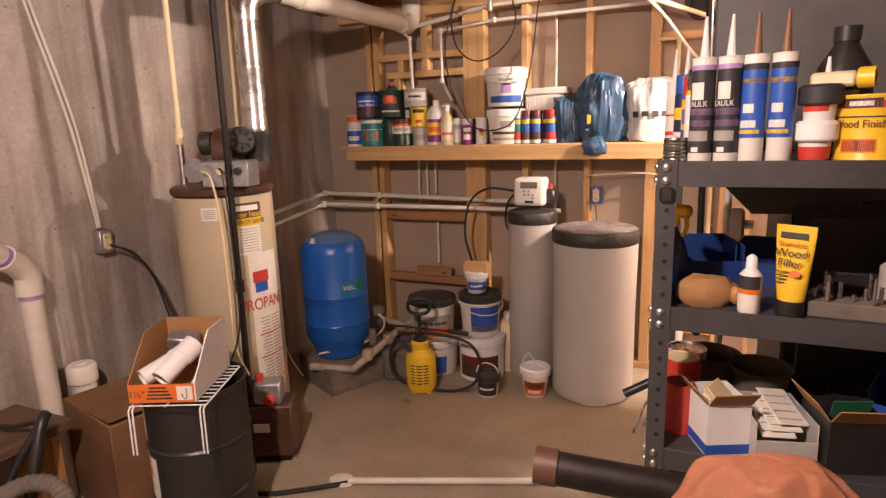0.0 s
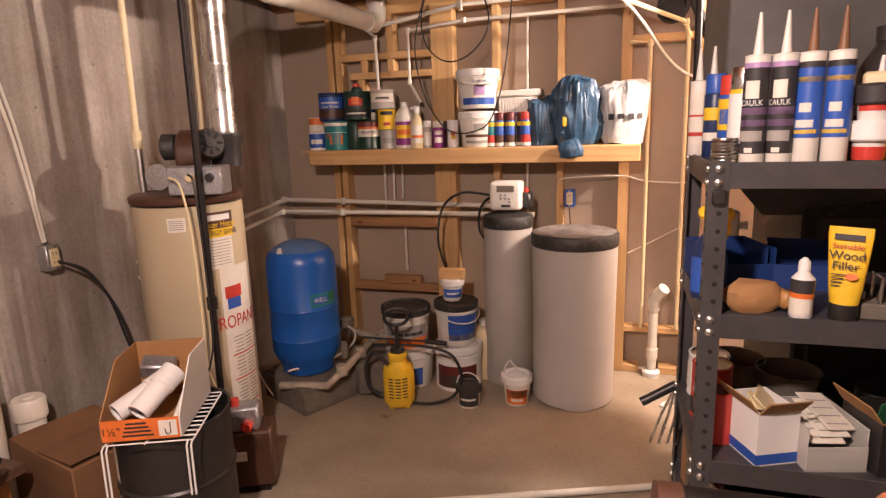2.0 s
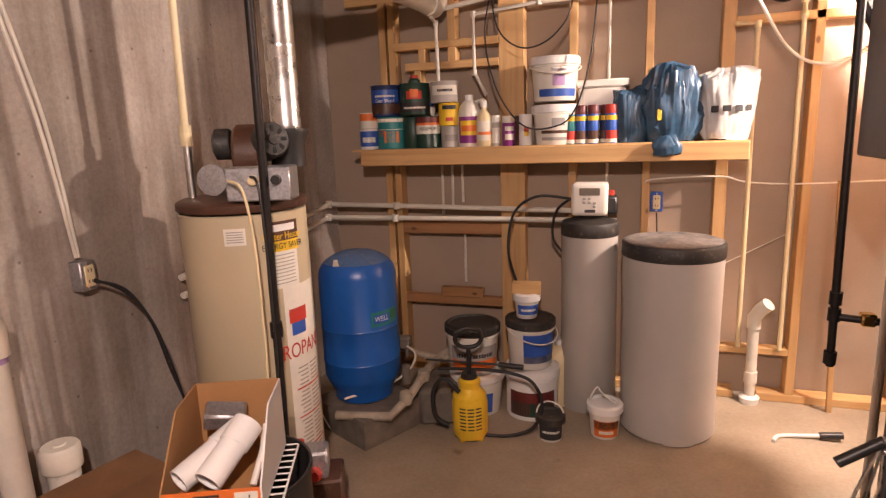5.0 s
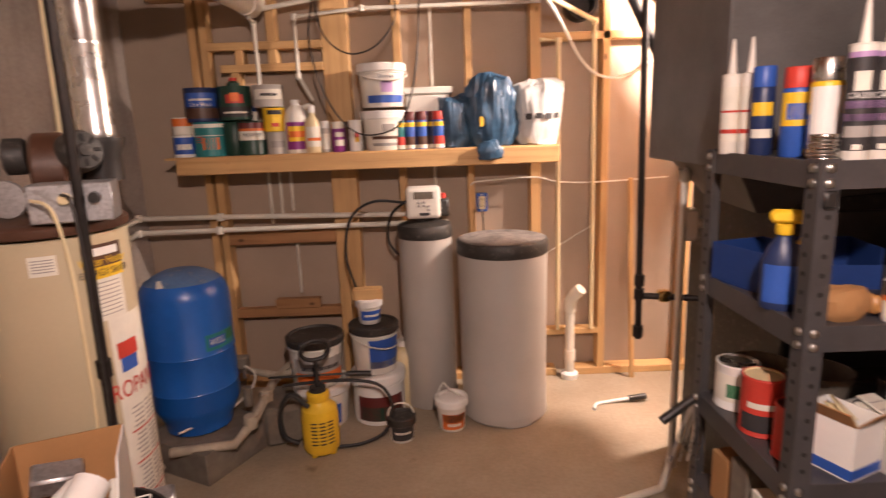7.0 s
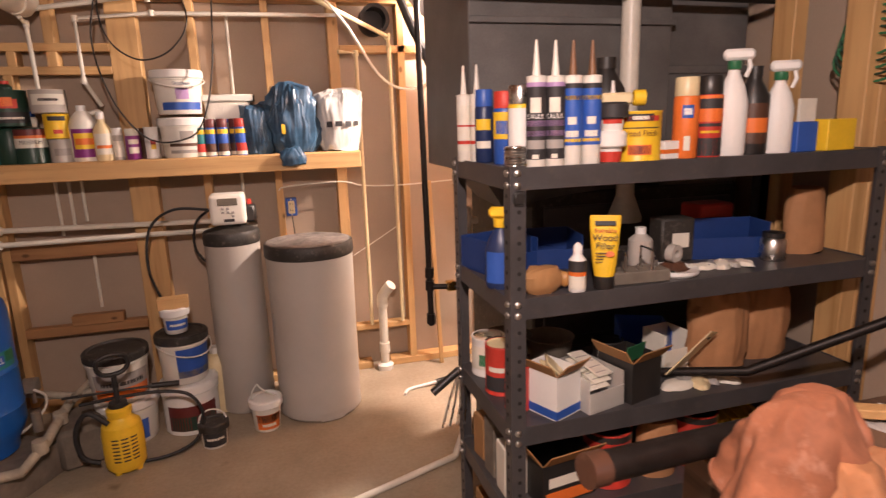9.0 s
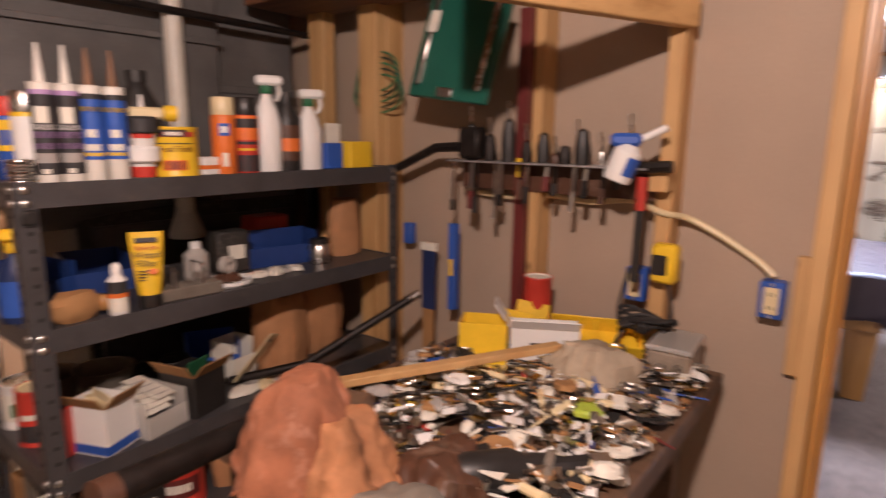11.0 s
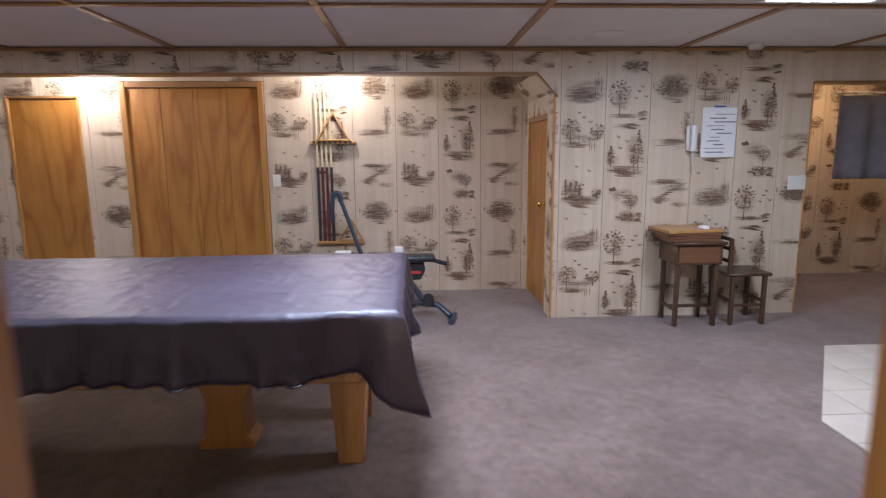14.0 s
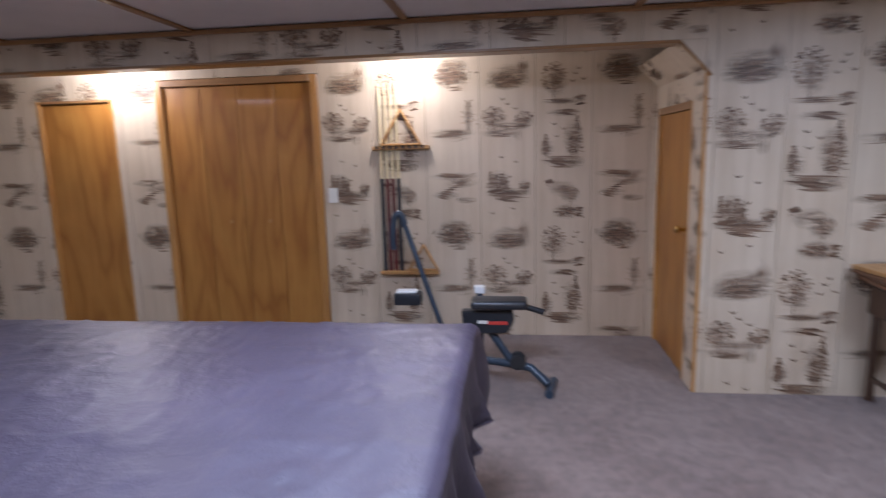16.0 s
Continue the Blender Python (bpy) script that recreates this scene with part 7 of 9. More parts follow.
M["brown_tip"] = surf("brown_nozzle_plastic", (0.20, 0.10, 0.05), 0.5)
CG = "caulk tubes in a row"
for x in (0.341, 0.391):
    caulk_tube((x, 2.014, S1), "black and lilac caulk tube with white nozzle", ((0.02, 0.19, "ink", 180), (0.19, 0.2, "lilac", 180), (0.098, 0.112, "lilac", 180), (0.075, 0.088, "lilac", 180), (0.13, 0.165, "paper", 32), (0.045, 0.066, "grey_ink", 60), (0.022, 0.032, "paper", 18)), "white_plastic", (("CAULK", 0.121, 0.016, "white", 0.85),), 0.215, 0.0235, RF, CG)
for x in (0.438, 0.490):
    caulk_tube((x, 2.015, S1), "blue and white sealant tube with brown nozzle", ((0.05, 0.185, "blue", 95), (0.185, 0.197, "ink", 180), (0.158, 0.168, "yellow", 95), (0.058, 0.066, "yellow", 60), (0.10, 0.118, "paper", 26), (0.07, 0.085, "paper", 40)), "brown_tip", (), 0.215, 0.0235, RF, CG)
for x, y in ((0.27, 2.36), (0.30, 2.33)):
    caulk_tube((x, y, S1), "white sealant tube with red specks", ((0.03, 0.16, "paper", 180), (0.05, 0.06, "red", 60), (0.1, 0.105, "red", 60)), "white_plastic", (), 0.19, 0.021, RF, CG)
spray_can((0.30, 2.27, S1), "blue aerosol can with a blue cap", "navy", "blue", ((0.45, 0.6, "yellow", 50), (0.2, 0.3, "paper", 50)), 0.026, 0.20, RF)
spray_can((0.325, 2.18, S1), "yellow and blue lubricant spray can", "blue", "red", ((0.35, 0.72, "yellow", 70), (0.42, 0.6, "blue", 40)), 0.03, 0.19, RF)
spray_can((0.335, 2.10, S1), "blue and yellow lubricant can with silver dome", "yellow", "steel", ((0.03, 0.72, "white", 60), (0.1, 0.45, "blue", 180)), 0.03, 0.20, RF)
can("tin_can", "small ribbed tin can without a label", "tin can", (0.292, 2.03, S1), 0.026, 0.052, "steel", (), "steel", RF)
for k in range(6):
    part("rib", lathe([(0.0255, 0.008 + 0.007 * k), (0.0275, 0.011 + 0.007 * k), (0.0255, 0.014 + 0.007 * k)], 24), M["steel"], bpy.data.objects["tin_can"])
pail("putty_tub", "white plumber's putty tub with a red base", (0.555, 2.03, S1), 0.026, 0.032, 0.07, "white", "white", ((0.05, 0.42, "red", 180), (0.6, 0.72, "ink", 50)), RF, "", False)
pail("putty_tub", "white putty tub stacked with red print", (0.558, 2.03, S1 + 0.076), 0.027, 0.032, 0.065, "white", "ink", ((0.35, 0.55, "red", 50), (0.62, 0.85, "ink", 14)), RF, "", False)
hs = thing("hose_nozzle", "yellow and cream hose-end sprayer head", "hose sprayer", place=(0.57, 2.05, S1 + 0.145), rz=-20)
part("body", box(-0.03, 0.05, -0.012, 0.012, 0, 0.03, 0.006), M["cpvc"], hs)
part("collar", moved(lathe([(0.016, 0), (0.02, 0.003), (0.02, 0.03), (0.012, 0.03)], 16), pose(0.05, 0, 0.016, 0, 90, 0)), M["yellow"], hs)
part("spout", lathe([(0.006, 0.03), (0.003, 0.06), (0, 0.06)], 10), M["white"], hs)
jg = bottle("black_bottle", "black plastic oil bottle with shoulder cap", "bottle", (0.615, 2.16, S1), [(0, 0), (0.052, 0), (0.056, 0.01), (0.056, 0.16), (0.05, 0.19), (0.024, 0.235), (0.021, 0.245), (0, 0.245)], "black_plastic", "black_plastic", [(0.025, 0.242), (0.026, 0.272), (0, 0.274)], ((0.0565, 0.09, 0.14, "grey_ink", 50),), RF)
fin = can("paint_can", "yellow wood finish can with a red wood swatch", "paint can", (0.648, 2.05, S1), 0.059, 0.128, "yellow", ((0.80, 0.94, "ink", 34), (0.83, 0.90, "paper", 20), (0.80, 0.9, "red", 52), (0.14, 0.34, "orange", 30), (0.16, 0.32, "darkred", 28), (0.66, 0.68, "ink", 50)), "steel", RF, "", (("Wood Finish", 0.56, 0.021, "darkred", 0.85),))
bx2 = thing("small_carton", "small white carton with an orange stripe", "carton", place=(0.745, 2.06, S1), rz=10)
part("carton", box(-0.028, 0.028, -0.02, 0.02, 0, 0.048, 0.002), M["white"], bx2, "", False)
part("stripe", box(-0.0285, 0.0285, -0.0208, 0.02, 0.015, 0.026), M["orange"], bx2, "", False)
spray_can((0.80, 2.06, S1), "orange cleaner spray can with a pale top", "orange", "cpvc", ((0.10, 0.28, "paper", 14), (0.50, 0.66, "blue", 26), (0.54, 0.62, "white", 18)), 0.033, 0.212, RF)
spray_can((0.872, 2.06, S1), "red, orange and black cleaner can with a black cap", "red", "black_plastic", ((0.44, 0.76, "orange", 180), (0.60, 0.72, "ink", 60), (0.38, 0.42, "ink", 50), (0.02, 0.24, "ink", 180), (0.30, 0.33, "yellow", 40)), 0.036, 0.215, RF)


def trigger_bottle(place, label, body, lab, head, collar, h=0.2, face=RF):
    t = thing("spray_bottle", label, "spray bottle", place=place, rz=face)
    part("bottle_body", moved(lathe([(0, 0), (0.038, 0), (0.041, 0.008), (0.041, h * 0.62), (0.03, h * 0.8), (0.016, h * 0.93), (0.014, h), (0, h)], 26), Matrix.Diagonal((0.75, 1, 1, 1))), M[body], t)
    if lab:
        part("paper_label", moved(band(0.042, h * 0.1, h * 0.6, -55, 55, 16), Matrix.Diagonal((0.75, 1, 1, 1))), M[lab], t)
    part("collar", lathe([(0.016, h - 0.004), (0.018, h), (0.018, h + 0.018), (0.012, h + 0.02)], 18), M[collar], t)
    part("trigger_head", box(-0.012, 0.012, -0.03, 0.05, h + 0.02, h + 0.05, 0.008), M[head], t)
    part("trigger", tube([(0, 0.035, h + 0.025), (0, 0.04, h), (0, 0.03, h - 0.025)], 0.006, 8), M[head], t)
    return t


trigger_bottle((0.955, 2.07, S1), "white trigger spray bottle with green collar", "white", None, "white", "green", 0.235)
bottle("black_bottle", "black bottle with a red and tan label", "bottle", (1.035, 2.08, S1), [(0, 0), (0.04, 0), (0.043, 0.01), (0.043, 0.16), (0.02, 0.2), (0.018, 0.215), (0, 0.215)], "black_plastic", "black_plastic", [(0.02, 0.212), (0.02, 0.24), (0, 0.24)], ((0.0437, 0.03, 0.14, "heater_top", 60), (0.0441, 0.06, 0.1, "orange", 50)), RF)
trigger_bottle((1.115, 2.07, S1), "white spray bottle with a green cap", "white", None, "white", "green", 0.205)
bx3 = thing("small_carton", "blue and white carton on the rack", "carton", place=(1.20, 2.07, S1), rz=5)
part("carton", box(-0.04, 0.04, -0.025, 0.025, 0, 0.085, 0.002), M["blue"], bx3, "", False)
part("card", box(-0.02, 0.045, -0.01, 0.0, 0.085, 0.15, 0.001), M["paper"], bx3, "", False)
bx4 = thing("small_carton", "yellow carton at the rack's end", "carton", place=(1.32, 2.06, S1), rz=3)
part("carton", box(-0.06, 0.05, -0.025, 0.025, 0, 0.09, 0.002), M["yellow"], bx4, "", False)

# second shelf
trigger_bottle((0.288, 2.125, S2), "blue cleaner spray bottle with a yellow trigger", "navy", "blue", "yellow", "yellow", 0.17)


M["bin_blue"] = surf("dark_blue_bin_plastic", (0.012, 0.04, 0.17), 0.45)


def open_bin(label, place, w, d, h, mat, rz=0.0):
    t = thing("parts_bin", label, "parts bin", place=place, rz=rz)
    bm = box(-w, w, -d, d, 0, 0.004)
    part("base", bm, M[mat], t, "", False)
    for a in ((-w, w, d - 0.003, d, h), (-w, w, -d, -d + 0.003, h * 0.6), (-w, -w + 0.003, -d + 0.003, d - 0.003, h), (w - 0.003, w, -d + 0.003, d - 0.003, h)):
        part("side", box(a[0], a[1], a[2], a[3], 0.004, a[4], 0.001), M[mat], t, "", False)
    return t


open_bin("dark blue plastic parts bin", (0.36, 2.32, S2), 0.08, 0.09, 0.10, "bin_blue", 15)
open_bin("dark blue plastic parts bin", (0.53, 2.32, S2), 0.08, 0.08, 0.10, "bin_blue", -10)
bl = open_bin("long blue plastic parts bin", (1.07, 2.22, S2), 0.135, 0.06, 0.11, "bin_blue", -14)
br = thing("scrub_brush", "tan natural-bristle brush with wooden handle", "brush", place=(0.372, 2.04, S2), rz=15)
part("bristles", crumpled([(0, 0), (0.03, 0.0), (0.042, 0.02), (0.042, 0.045), (0.03, 0.065), (0, 0.07)], 5.0, 0.006, (1.5, 0.8), 40, 40), M["cardboard"], br)
part("wood_block", box(0.045, 0.07, -0.035, 0.035, 0.01, 0.05, 0.008), M["oak"], br)
bottle("oil_bottle", "small white oil bottle with black and orange label", "bottle", (0.458, 2.012, S2), [(0, 0), (0.02, 0), (0.0225, 0.004), (0.0225, 0.085), (0.012, 0.098), (0.01, 0.105), (0, 0.105)], "white", "white", [(0.012, 0.103), (0.011, 0.122), (0.004, 0.13), (0, 0.13)], ((0.0231, 0.055, 0.085, "ink", 80), (0.0233, 0.045, 0.056, "orange", 80), (0.0231, 0.01, 0.045, "paper", 60)), RF)
wf = thing("wood_filler_tube", "yellow wood filler tube standing on its black cap", "filler tube", place=(0.536, 2.012, S2), rz=RF + 90)
bm = bmesh.new()
rings = []
for z, wx, wy in ((0.035, 0.026, 0.024), (0.07, 0.031, 0.021), (0.13, 0.036, 0.012), (0.178, 0.039, 0.004), (0.196, 0.039, 0.0015)):
    rings.append([bm.verts.new((wx * math.cos(2 * math.pi * k / 24), wy * math.sin(2 * math.pi * k / 24), z)) for k in range(24)])
for lo, hi in zip(rings, rings[1:]):
    for k in range(24):
        bm.faces.new((lo[k], lo[(k + 1) % 24], hi[(k + 1) % 24], hi[k]))
bm.faces.new(rings[-1])
bm.faces.new(rings[0][::-1])
part("tube_body", bm, M["yellow"], wf)
part("cap", lathe([(0, 0), (0.025, 0), (0.027, 0.003), (0.027, 0.036), (0, 0.037)], 24), M["black_plastic"], wf, "black screw cap")
part("dark_badge", moved(box(-0.026, 0.026, -0.0006, 0.0006, -0.006, 0.006, 0.0004), pose(0, -0.0095, 0.176, -12, 0, 0)), M["ink"], wf, "", False)
lettering("lettering", "Stainable", 0.0155, pose(0, -0.0125, 0.157, 82, 0, 0), M["red"], wf)
lettering("lettering", "Wood", 0.024, pose(0, -0.0168, 0.139, 80, 0, 0), M["ink"], wf)
lettering("lettering", "Filler", 0.024, pose(0, -0.0212, 0.118, 79, 0, 0), M["ink"], wf)
part("seal_print", moved(lathe([(0, 0), (0.009, 0), (0.009, 0.0006), (0, 0.0006)], 16), pose(0.012, -0.0245, 0.098, 79, 0, 0) @ Matrix.Diagonal((1.3, 0.8, 1, 1))), M["orange"], wf)
for k in range(4):
    part("print_line", moved(box(-0.02, 0.006 - 0.003 * k, -0.0004, 0.0004, -0.0012, 0.0012), pose(-0.003, -0.0245 + 0.0005 * k, 0.1 - 0.008 * k, -10, 0, 0)), M["ink"], wf, "", False)
mt = thing("drill_stand", "grey drill-bit stand with clear tubes", "drill stand", place=(0.655, 2.045, S2), rz=-4)
part("base_block", box(-0.085, 0.085, -0.035, 0.035, 0, 0.034, 0.003), M["olive"], mt, "", False)
for k in range(7):
    part("drill_bit", tube([(-0.07 + 0.023 * k, 0.01 * (-1) ** k, 0.03), (-0.07 + 0.023 * k, 0.01 * (-1) ** k, 0.05 + 0.01 * (k % 3))], 0.004, 8), M["steel"], mt)
for x in (-0.05, 0.03):
    part("wire_frame", tube([(x, -0.03, 0.034), (x, -0.03, 0.09), (x, 0.03, 0.09), (x, 0.03, 0.034)], 0.0035, 8), M["steel"], mt)
pl = thing("round_plate", "white-rimmed round plate with rusty scraps", "plate", place=(0.80, 2.075, S2))
part("dish", lathe([(0, 0), (0.062, 0), (0.068, 0.006), (0.068, 0.016), (0.062, 0.012), (0, 0.01)], 28), M["white"], pl)
part("scraps", crumpled([(0, 0.012), (0.045, 0.012), (0.03, 0.03), (0, 0.034)], 7, 0.01, (1, 0.8), 20, 30), M["heater_top"], pl)
tr = thing("tape_roll", "clear tape roll standing on scraps", "tape roll", place=(0.80, 2.08, S2 + 0.03), rz=20)
part("roll", moved(lathe([(0.012, -0.012), (0.026, -0.012), (0.026, 0.012), (0.012, 0.012), (0.012, -0.012)], 20), pose(0, 0, 0.026, 90, 0, 0)), M["greytank"], tr)
bottle("clear_bottle", "cloudy clear plastic bottle", "bottle", (0.765, 2.19, S2), [(0, 0), (0.032, 0), (0.036, 0.005), (0.036, 0.08), (0.014, 0.10), (0, 0.10)], "greytank", "white", [(0.016, 0.098), (0.016, 0.118), (0, 0.118)], (), RF)
gb = thing("grey_case", "dark grey tool case with a pink label", "tool case", place=(0.895, 2.22, S2), rz=-6)
part("case_body", box(-0.055, 0.055, -0.04, 0.04, 0, 0.135, 0.006), M["dusty_black"], gb)
part("paper_label", box(-0.02, 0.035, -0.0415, -0.04, 0.045, 0.09), M["paper"], gb)
for k in range(5):
    s_ = thing("blister_pack", "crumpled clear blister pack of hardware", "hardware pack", "hardware packs on the rack", place=(0.90 + 0.035 * k, 2.08 + 0.012 * (k % 2), S2), rz=25 * k)
    part("card", crumpled([(0, 0.0), (0.035, 0.001), (0.03, 0.012), (0, 0.02)], 3.0 + k, 0.008, (1.3, 0.7), 18, 30), M["clear_plastic" if k % 2 else "paper"], s_)
kb = thing("paper_bag", "upright kraft paper bag on the rack", "paper bag", place=(1.335, 2.15, S2))
part("bag_body", crumpled([(0, 0), (0.065, 0), (0.07, 0.04), (0.065, 0.15), (0.05, 0.205), (0, 0.205)], 2.0, 0.010, (1, 0.65), 28, 14), M["kraft"], kb)
rh = thing("red_toolbox", "red plastic case at the back of the rack", "tool case", place=(1.13, 2.35, S2))
part("case_body", box(-0.07, 0.07, -0.05, 0.05, 0, 0.15, 0.008), M["red"], rh)
jr = thing("parts_jar", "clear jar of silver screws", "jar", place=(1.17, 2.10, S2))
part("jar", lathe([(0, 0), (0.035, 0), (0.037, 0.005), (0.037, 0.06), (0.03, 0.07), (0, 0.07)], 20), M["steel"], jr)
part("lid", lathe([(0.032, 0.07), (0.032, 0.085), (0, 0.086)], 20), M["black_plastic"], jr)

# third shelf
can("paint_can", "white quart paint can with a tin lid", "paint can", (0.335, 2.36, S3), 0.055, 0.125, "white", ((0.2, 0.8, "paper", 70), (0.3, 0.6, "green", 25)), "steel", RF)
can("coffee_can", "red coffee can with a cream lid", "coffee can", (0.325, 2.22, S3), 0.05, 0.15, "red", ((0.1, 0.4, "ink", 60), (0.5, 0.6, "paper", 40)), "cpvc", RF)
can("coffee_can", "small red tin behind the rack post", "tin can", (0.325, 2.10, S3), 0.036, 0.13, "red", (), "darkred", RF)


def carton(name, label, place, w, d, h, mat, inside="cardboard", rz=0.0, stripe=None, flaps=True):
    t = thing(name, label, "cardboard box", place=place, rz=rz)
    part("base", box(-w, w, -d, d, 0, 0.003), M[mat], t, "", False)
    for a in ((-w, w, -d, -d + 0.003), (-w, w, d - 0.003, d), (-w, -w + 0.003, -d + 0.003, d - 0.003), (w - 0.003, w, -d + 0.003, d - 0.003)):
        part("side_panel", box(a[0], a[1], a[2], a[3], 0.003, h), M[mat], t, "", False)
    if flaps:
        part("flap", moved(box(-w, w, 0, d * 0.8, 0, 0.003), pose(0, -d, h, 130, 0, 0)), M[inside], t, "", False)
        part("flap", moved(box(0, w * 0.8, -d, d, 0, 0.003), pose(-w, 0, h, 0, -125, 0)), M[inside], t, "", False)
    if stripe:
        part("stripe", box(-w - 0.0008, w + 0.0008, -d - 0.0008, d + 0.0008, 0.004, stripe[1]), M[stripe[0]], t, "", False)
    return t


wbx = carton("fittings_carton", "open white carton with a blue stripe of electrical parts", (0.412, 2.065, S3), 0.05, 0.062, 0.13, "white", "cardboard", 24, ("blue", 0.028))
for k in range(3):
    f5 = thing("cover_plate", "cream plastic cover plate", "cover plate", "plates in the carton")
    f5.matrix_basis = pose(0.412, 2.065, S3 + 0.115 + 0.008 * k, 20 + 12 * k, 30 - 15 * k, 35 * k)
    part("plate", box(-0.036, 0.036, -0.024, 0.024, 0, 0.006, 0.002), M["cpvc"], f5)
cbn = open_bin("clear plastic bin with papers and parts", (0.535, 2.09, S3), 0.065, 0.085, 0.10, "clear_plastic", 14)
for k in range(3):
    f6 = thing("paper_packet", "printed white parts packet", "packet", "packets in the bin")
    f6.matrix_basis = pose(0.53 + 0.01 * k, 2.08 + 0.01 * k, S3 + 0.075 + 0.012 * k, 18, 4 * k, 12 + 7 * k)
    part("packet", box(-0.036, 0.036, -0.06, 0.06, 0, 0.005, 0.002), M["paper"], f6)
    for j in range(4):
        part("print_line", box(-0.03, 0.025, -0.045 + 0.025 * j, -0.042 + 0.025 * j, 0.005, 0.0056), M["grey_ink"], f6, "", False)
bb = carton("black_carton", "black printed carton with open brown flaps", (0.672, 2.085, S3), 0.06, 0.065, 0.125, "black_plastic", "cardboard", 16)
part("red_label", box(-0.05, 0.04, -0.0612, -0.06, 0.008, 0.02), M["red"], bb, "", False)
for k in range(6):
    part("print_line", box(-0.02, 0.05 - 0.004 * (k % 3), -0.0612, -0.06, 0.04 + 0.011 * k, 0.044 + 0.011 * k), M["grey_ink"], bb, "", False)
f7 = thing("green_card", "green hardware card sticking out of the carton", "hardware card")
f7.matrix_basis = pose(0.675, 2.075, S3 + 0.10, 15, 0, 20)
part("card", box(-0.04, 0.045, 0, 0.003, 0, 0.055, 0.001), M["green"], f7, "", False)
bw = thing("clay_bowl", "grey-brown flower pot bowl", "bowl", place=(0.52, 2.30, S3))
part("bowl", lathe([(0, 0), (0.05, 0), (0.075, 0.11), (0.08, 0.12), (0.074, 0.12), (0.046, 0.008), (0, 0.008)], 28), M["olive"], bw)
bw2 = copy_thing(bw, pose(0.40, 2.36, S3))
cn = can("paint_can", "short black can with a pale rim", "paint can", (0.72, 2.28, S3), 0.05, 0.09, "black_plastic", ((0.4, 0.7, "paper", 40),), "black_plastic", RF)
open_bin("dark blue plastic parts bin", (0.86, 2.30, S3), 0.08, 0.08, 0.12, "blue", -25)
f8 = thing("yellowed_card", "yellowed packaging card leaning on the clutter", "packaging card")
f8.matrix_basis = pose(0.845, 2.11, S3 + 0.03, 35, 20, 35)
part("card", box(-0.035, 0.035, -0.002, 0.002, -0.02, 0.17, 0.001), M["cpvc"], f8, "", False)
part("hang_slot", box(-0.012, 0.012, -0.003, 0.003, 0.14, 0.15), M["ink"], f8, "", False)
ct = open_bin("white plastic tub of small parts", (0.88, 2.20, S3), 0.05, 0.05, 0.13, "paper", 8)
for k in range(5):
    s_ = thing("blister_pack", "crumpled clear blister pack of hardware", "hardware pack", "hardware packs on the rack", place=(0.82 + 0.04 * k, 2.06 + 0.02 * (k % 2), S3), rz=31 * k)
    part("card", crumpled([(0, 0.0), (0.04, 0.001), (0.035, 0.014), (0, 0.022)], 9.0 + k, 0.008, (1.3, 0.7), 18, 30), M[("paper", "clear_plastic", "cpvc", "grey_ink", "paper")[k]], s_)
for x, y, s0 in ((1.04, 2.16, 1.0), (1.23, 2.2, 2.0)):
    kb = thing("paper_bag", "crumpled kraft paper bag leaning on the shelf", "paper bag", place=(x, y, S3))
    part("bag_body", crumpled([(0, 0), (0.095, 0), (0.105, 0.05), (0.10, 0.18), (0.085, 0.25), (0.05, 0.262), (0, 0.255)], s0, 0.024, (1, 0.6), 44, 13), M["kraft"], kb)
bar = thing("iron_bar", "dark iron bar sticking out of the rack", "iron bar")
part("bar", tube([(0.82, 2.14, S3 + 0.016), (0.98, 1.96, S3 + 0.07), (1.28, 1.78, 0.93)], 0.014, 10), M["blackiron"], bar)
part("tip", tube([(1.28, 1.78, 0.93), (1.31, 1.765, 0.946)], 0.016, 10), M["steel"], bar)

# fourth and fifth shelves
bst = carton("nail_carton", "open dark carton with white lettering", (0.44, 2.10, S4), 0.09, 0.08, 0.13, "black_plastic", "cardboard", 8)
part("white_bar", box(-0.07, 0.06, -0.0815, -0.08, 0.055, 0.085), M["paper"], bst, "", False)
part("orange_bar", box(-0.08, 0.08, -0.0812, -0.08, 0.006, 0.04), M["orange"], bst, "", False)
for x, y in ((0.61, 2.09), (0.92, 2.10)):
    can("coffee_can", "red plastic coffee tub with a black lid", "coffee can", (x, y, S4), 0.072, 0.17, "red", ((0.25, 0.6, "darkred", 50), (0.35, 0.5, "paper", 28), (0.86, 1.0, "black_plastic", 180)), "black_plastic", RF)
kb = thing("paper_bag", "small kraft paper bag on the lower shelf", "paper bag", place=(0.77, 2.07, S4))
part("bag_body", crumpled([(0, 0), (0.06, 0), (0.065, 0.05), (0.06, 0.13), (0.045, 0.17), (0, 0.17)], 5.0, 0.010, (1, 0.7), 28, 14), M["kraft"], kb)
yr = thing("yellow_case", "yellow and red plastic case on the lower shelf", "tool case", place=(1.12, 2.15, S4), rz=-10)
part("case_body", box(-0.09, 0.09, -0.06, 0.06, 0, 0.10, 0.01), M["yellow"], yr)
for k in range(5):
    part("rib", box(-0.08 + 0.036 * k, -0.068 + 0.036 * k, -0.062, 0.062, 0.09, 0.106, 0.002), M["yellow"], yr, "", False)
part("latch", box(-0.1, -0.09, -0.05, 0.05, 0.01, 0.08), M["red"], yr, "", False)
for k in range(3):
    bk = carton("carton", "worn brown carton on the bottom shelf", (0.42 + 0.34 * k, 2.2, S5), 0.14, 0.15, 0.2 + 0.03 * k, "cardboard", "cardboard", 5 * k, None, False)
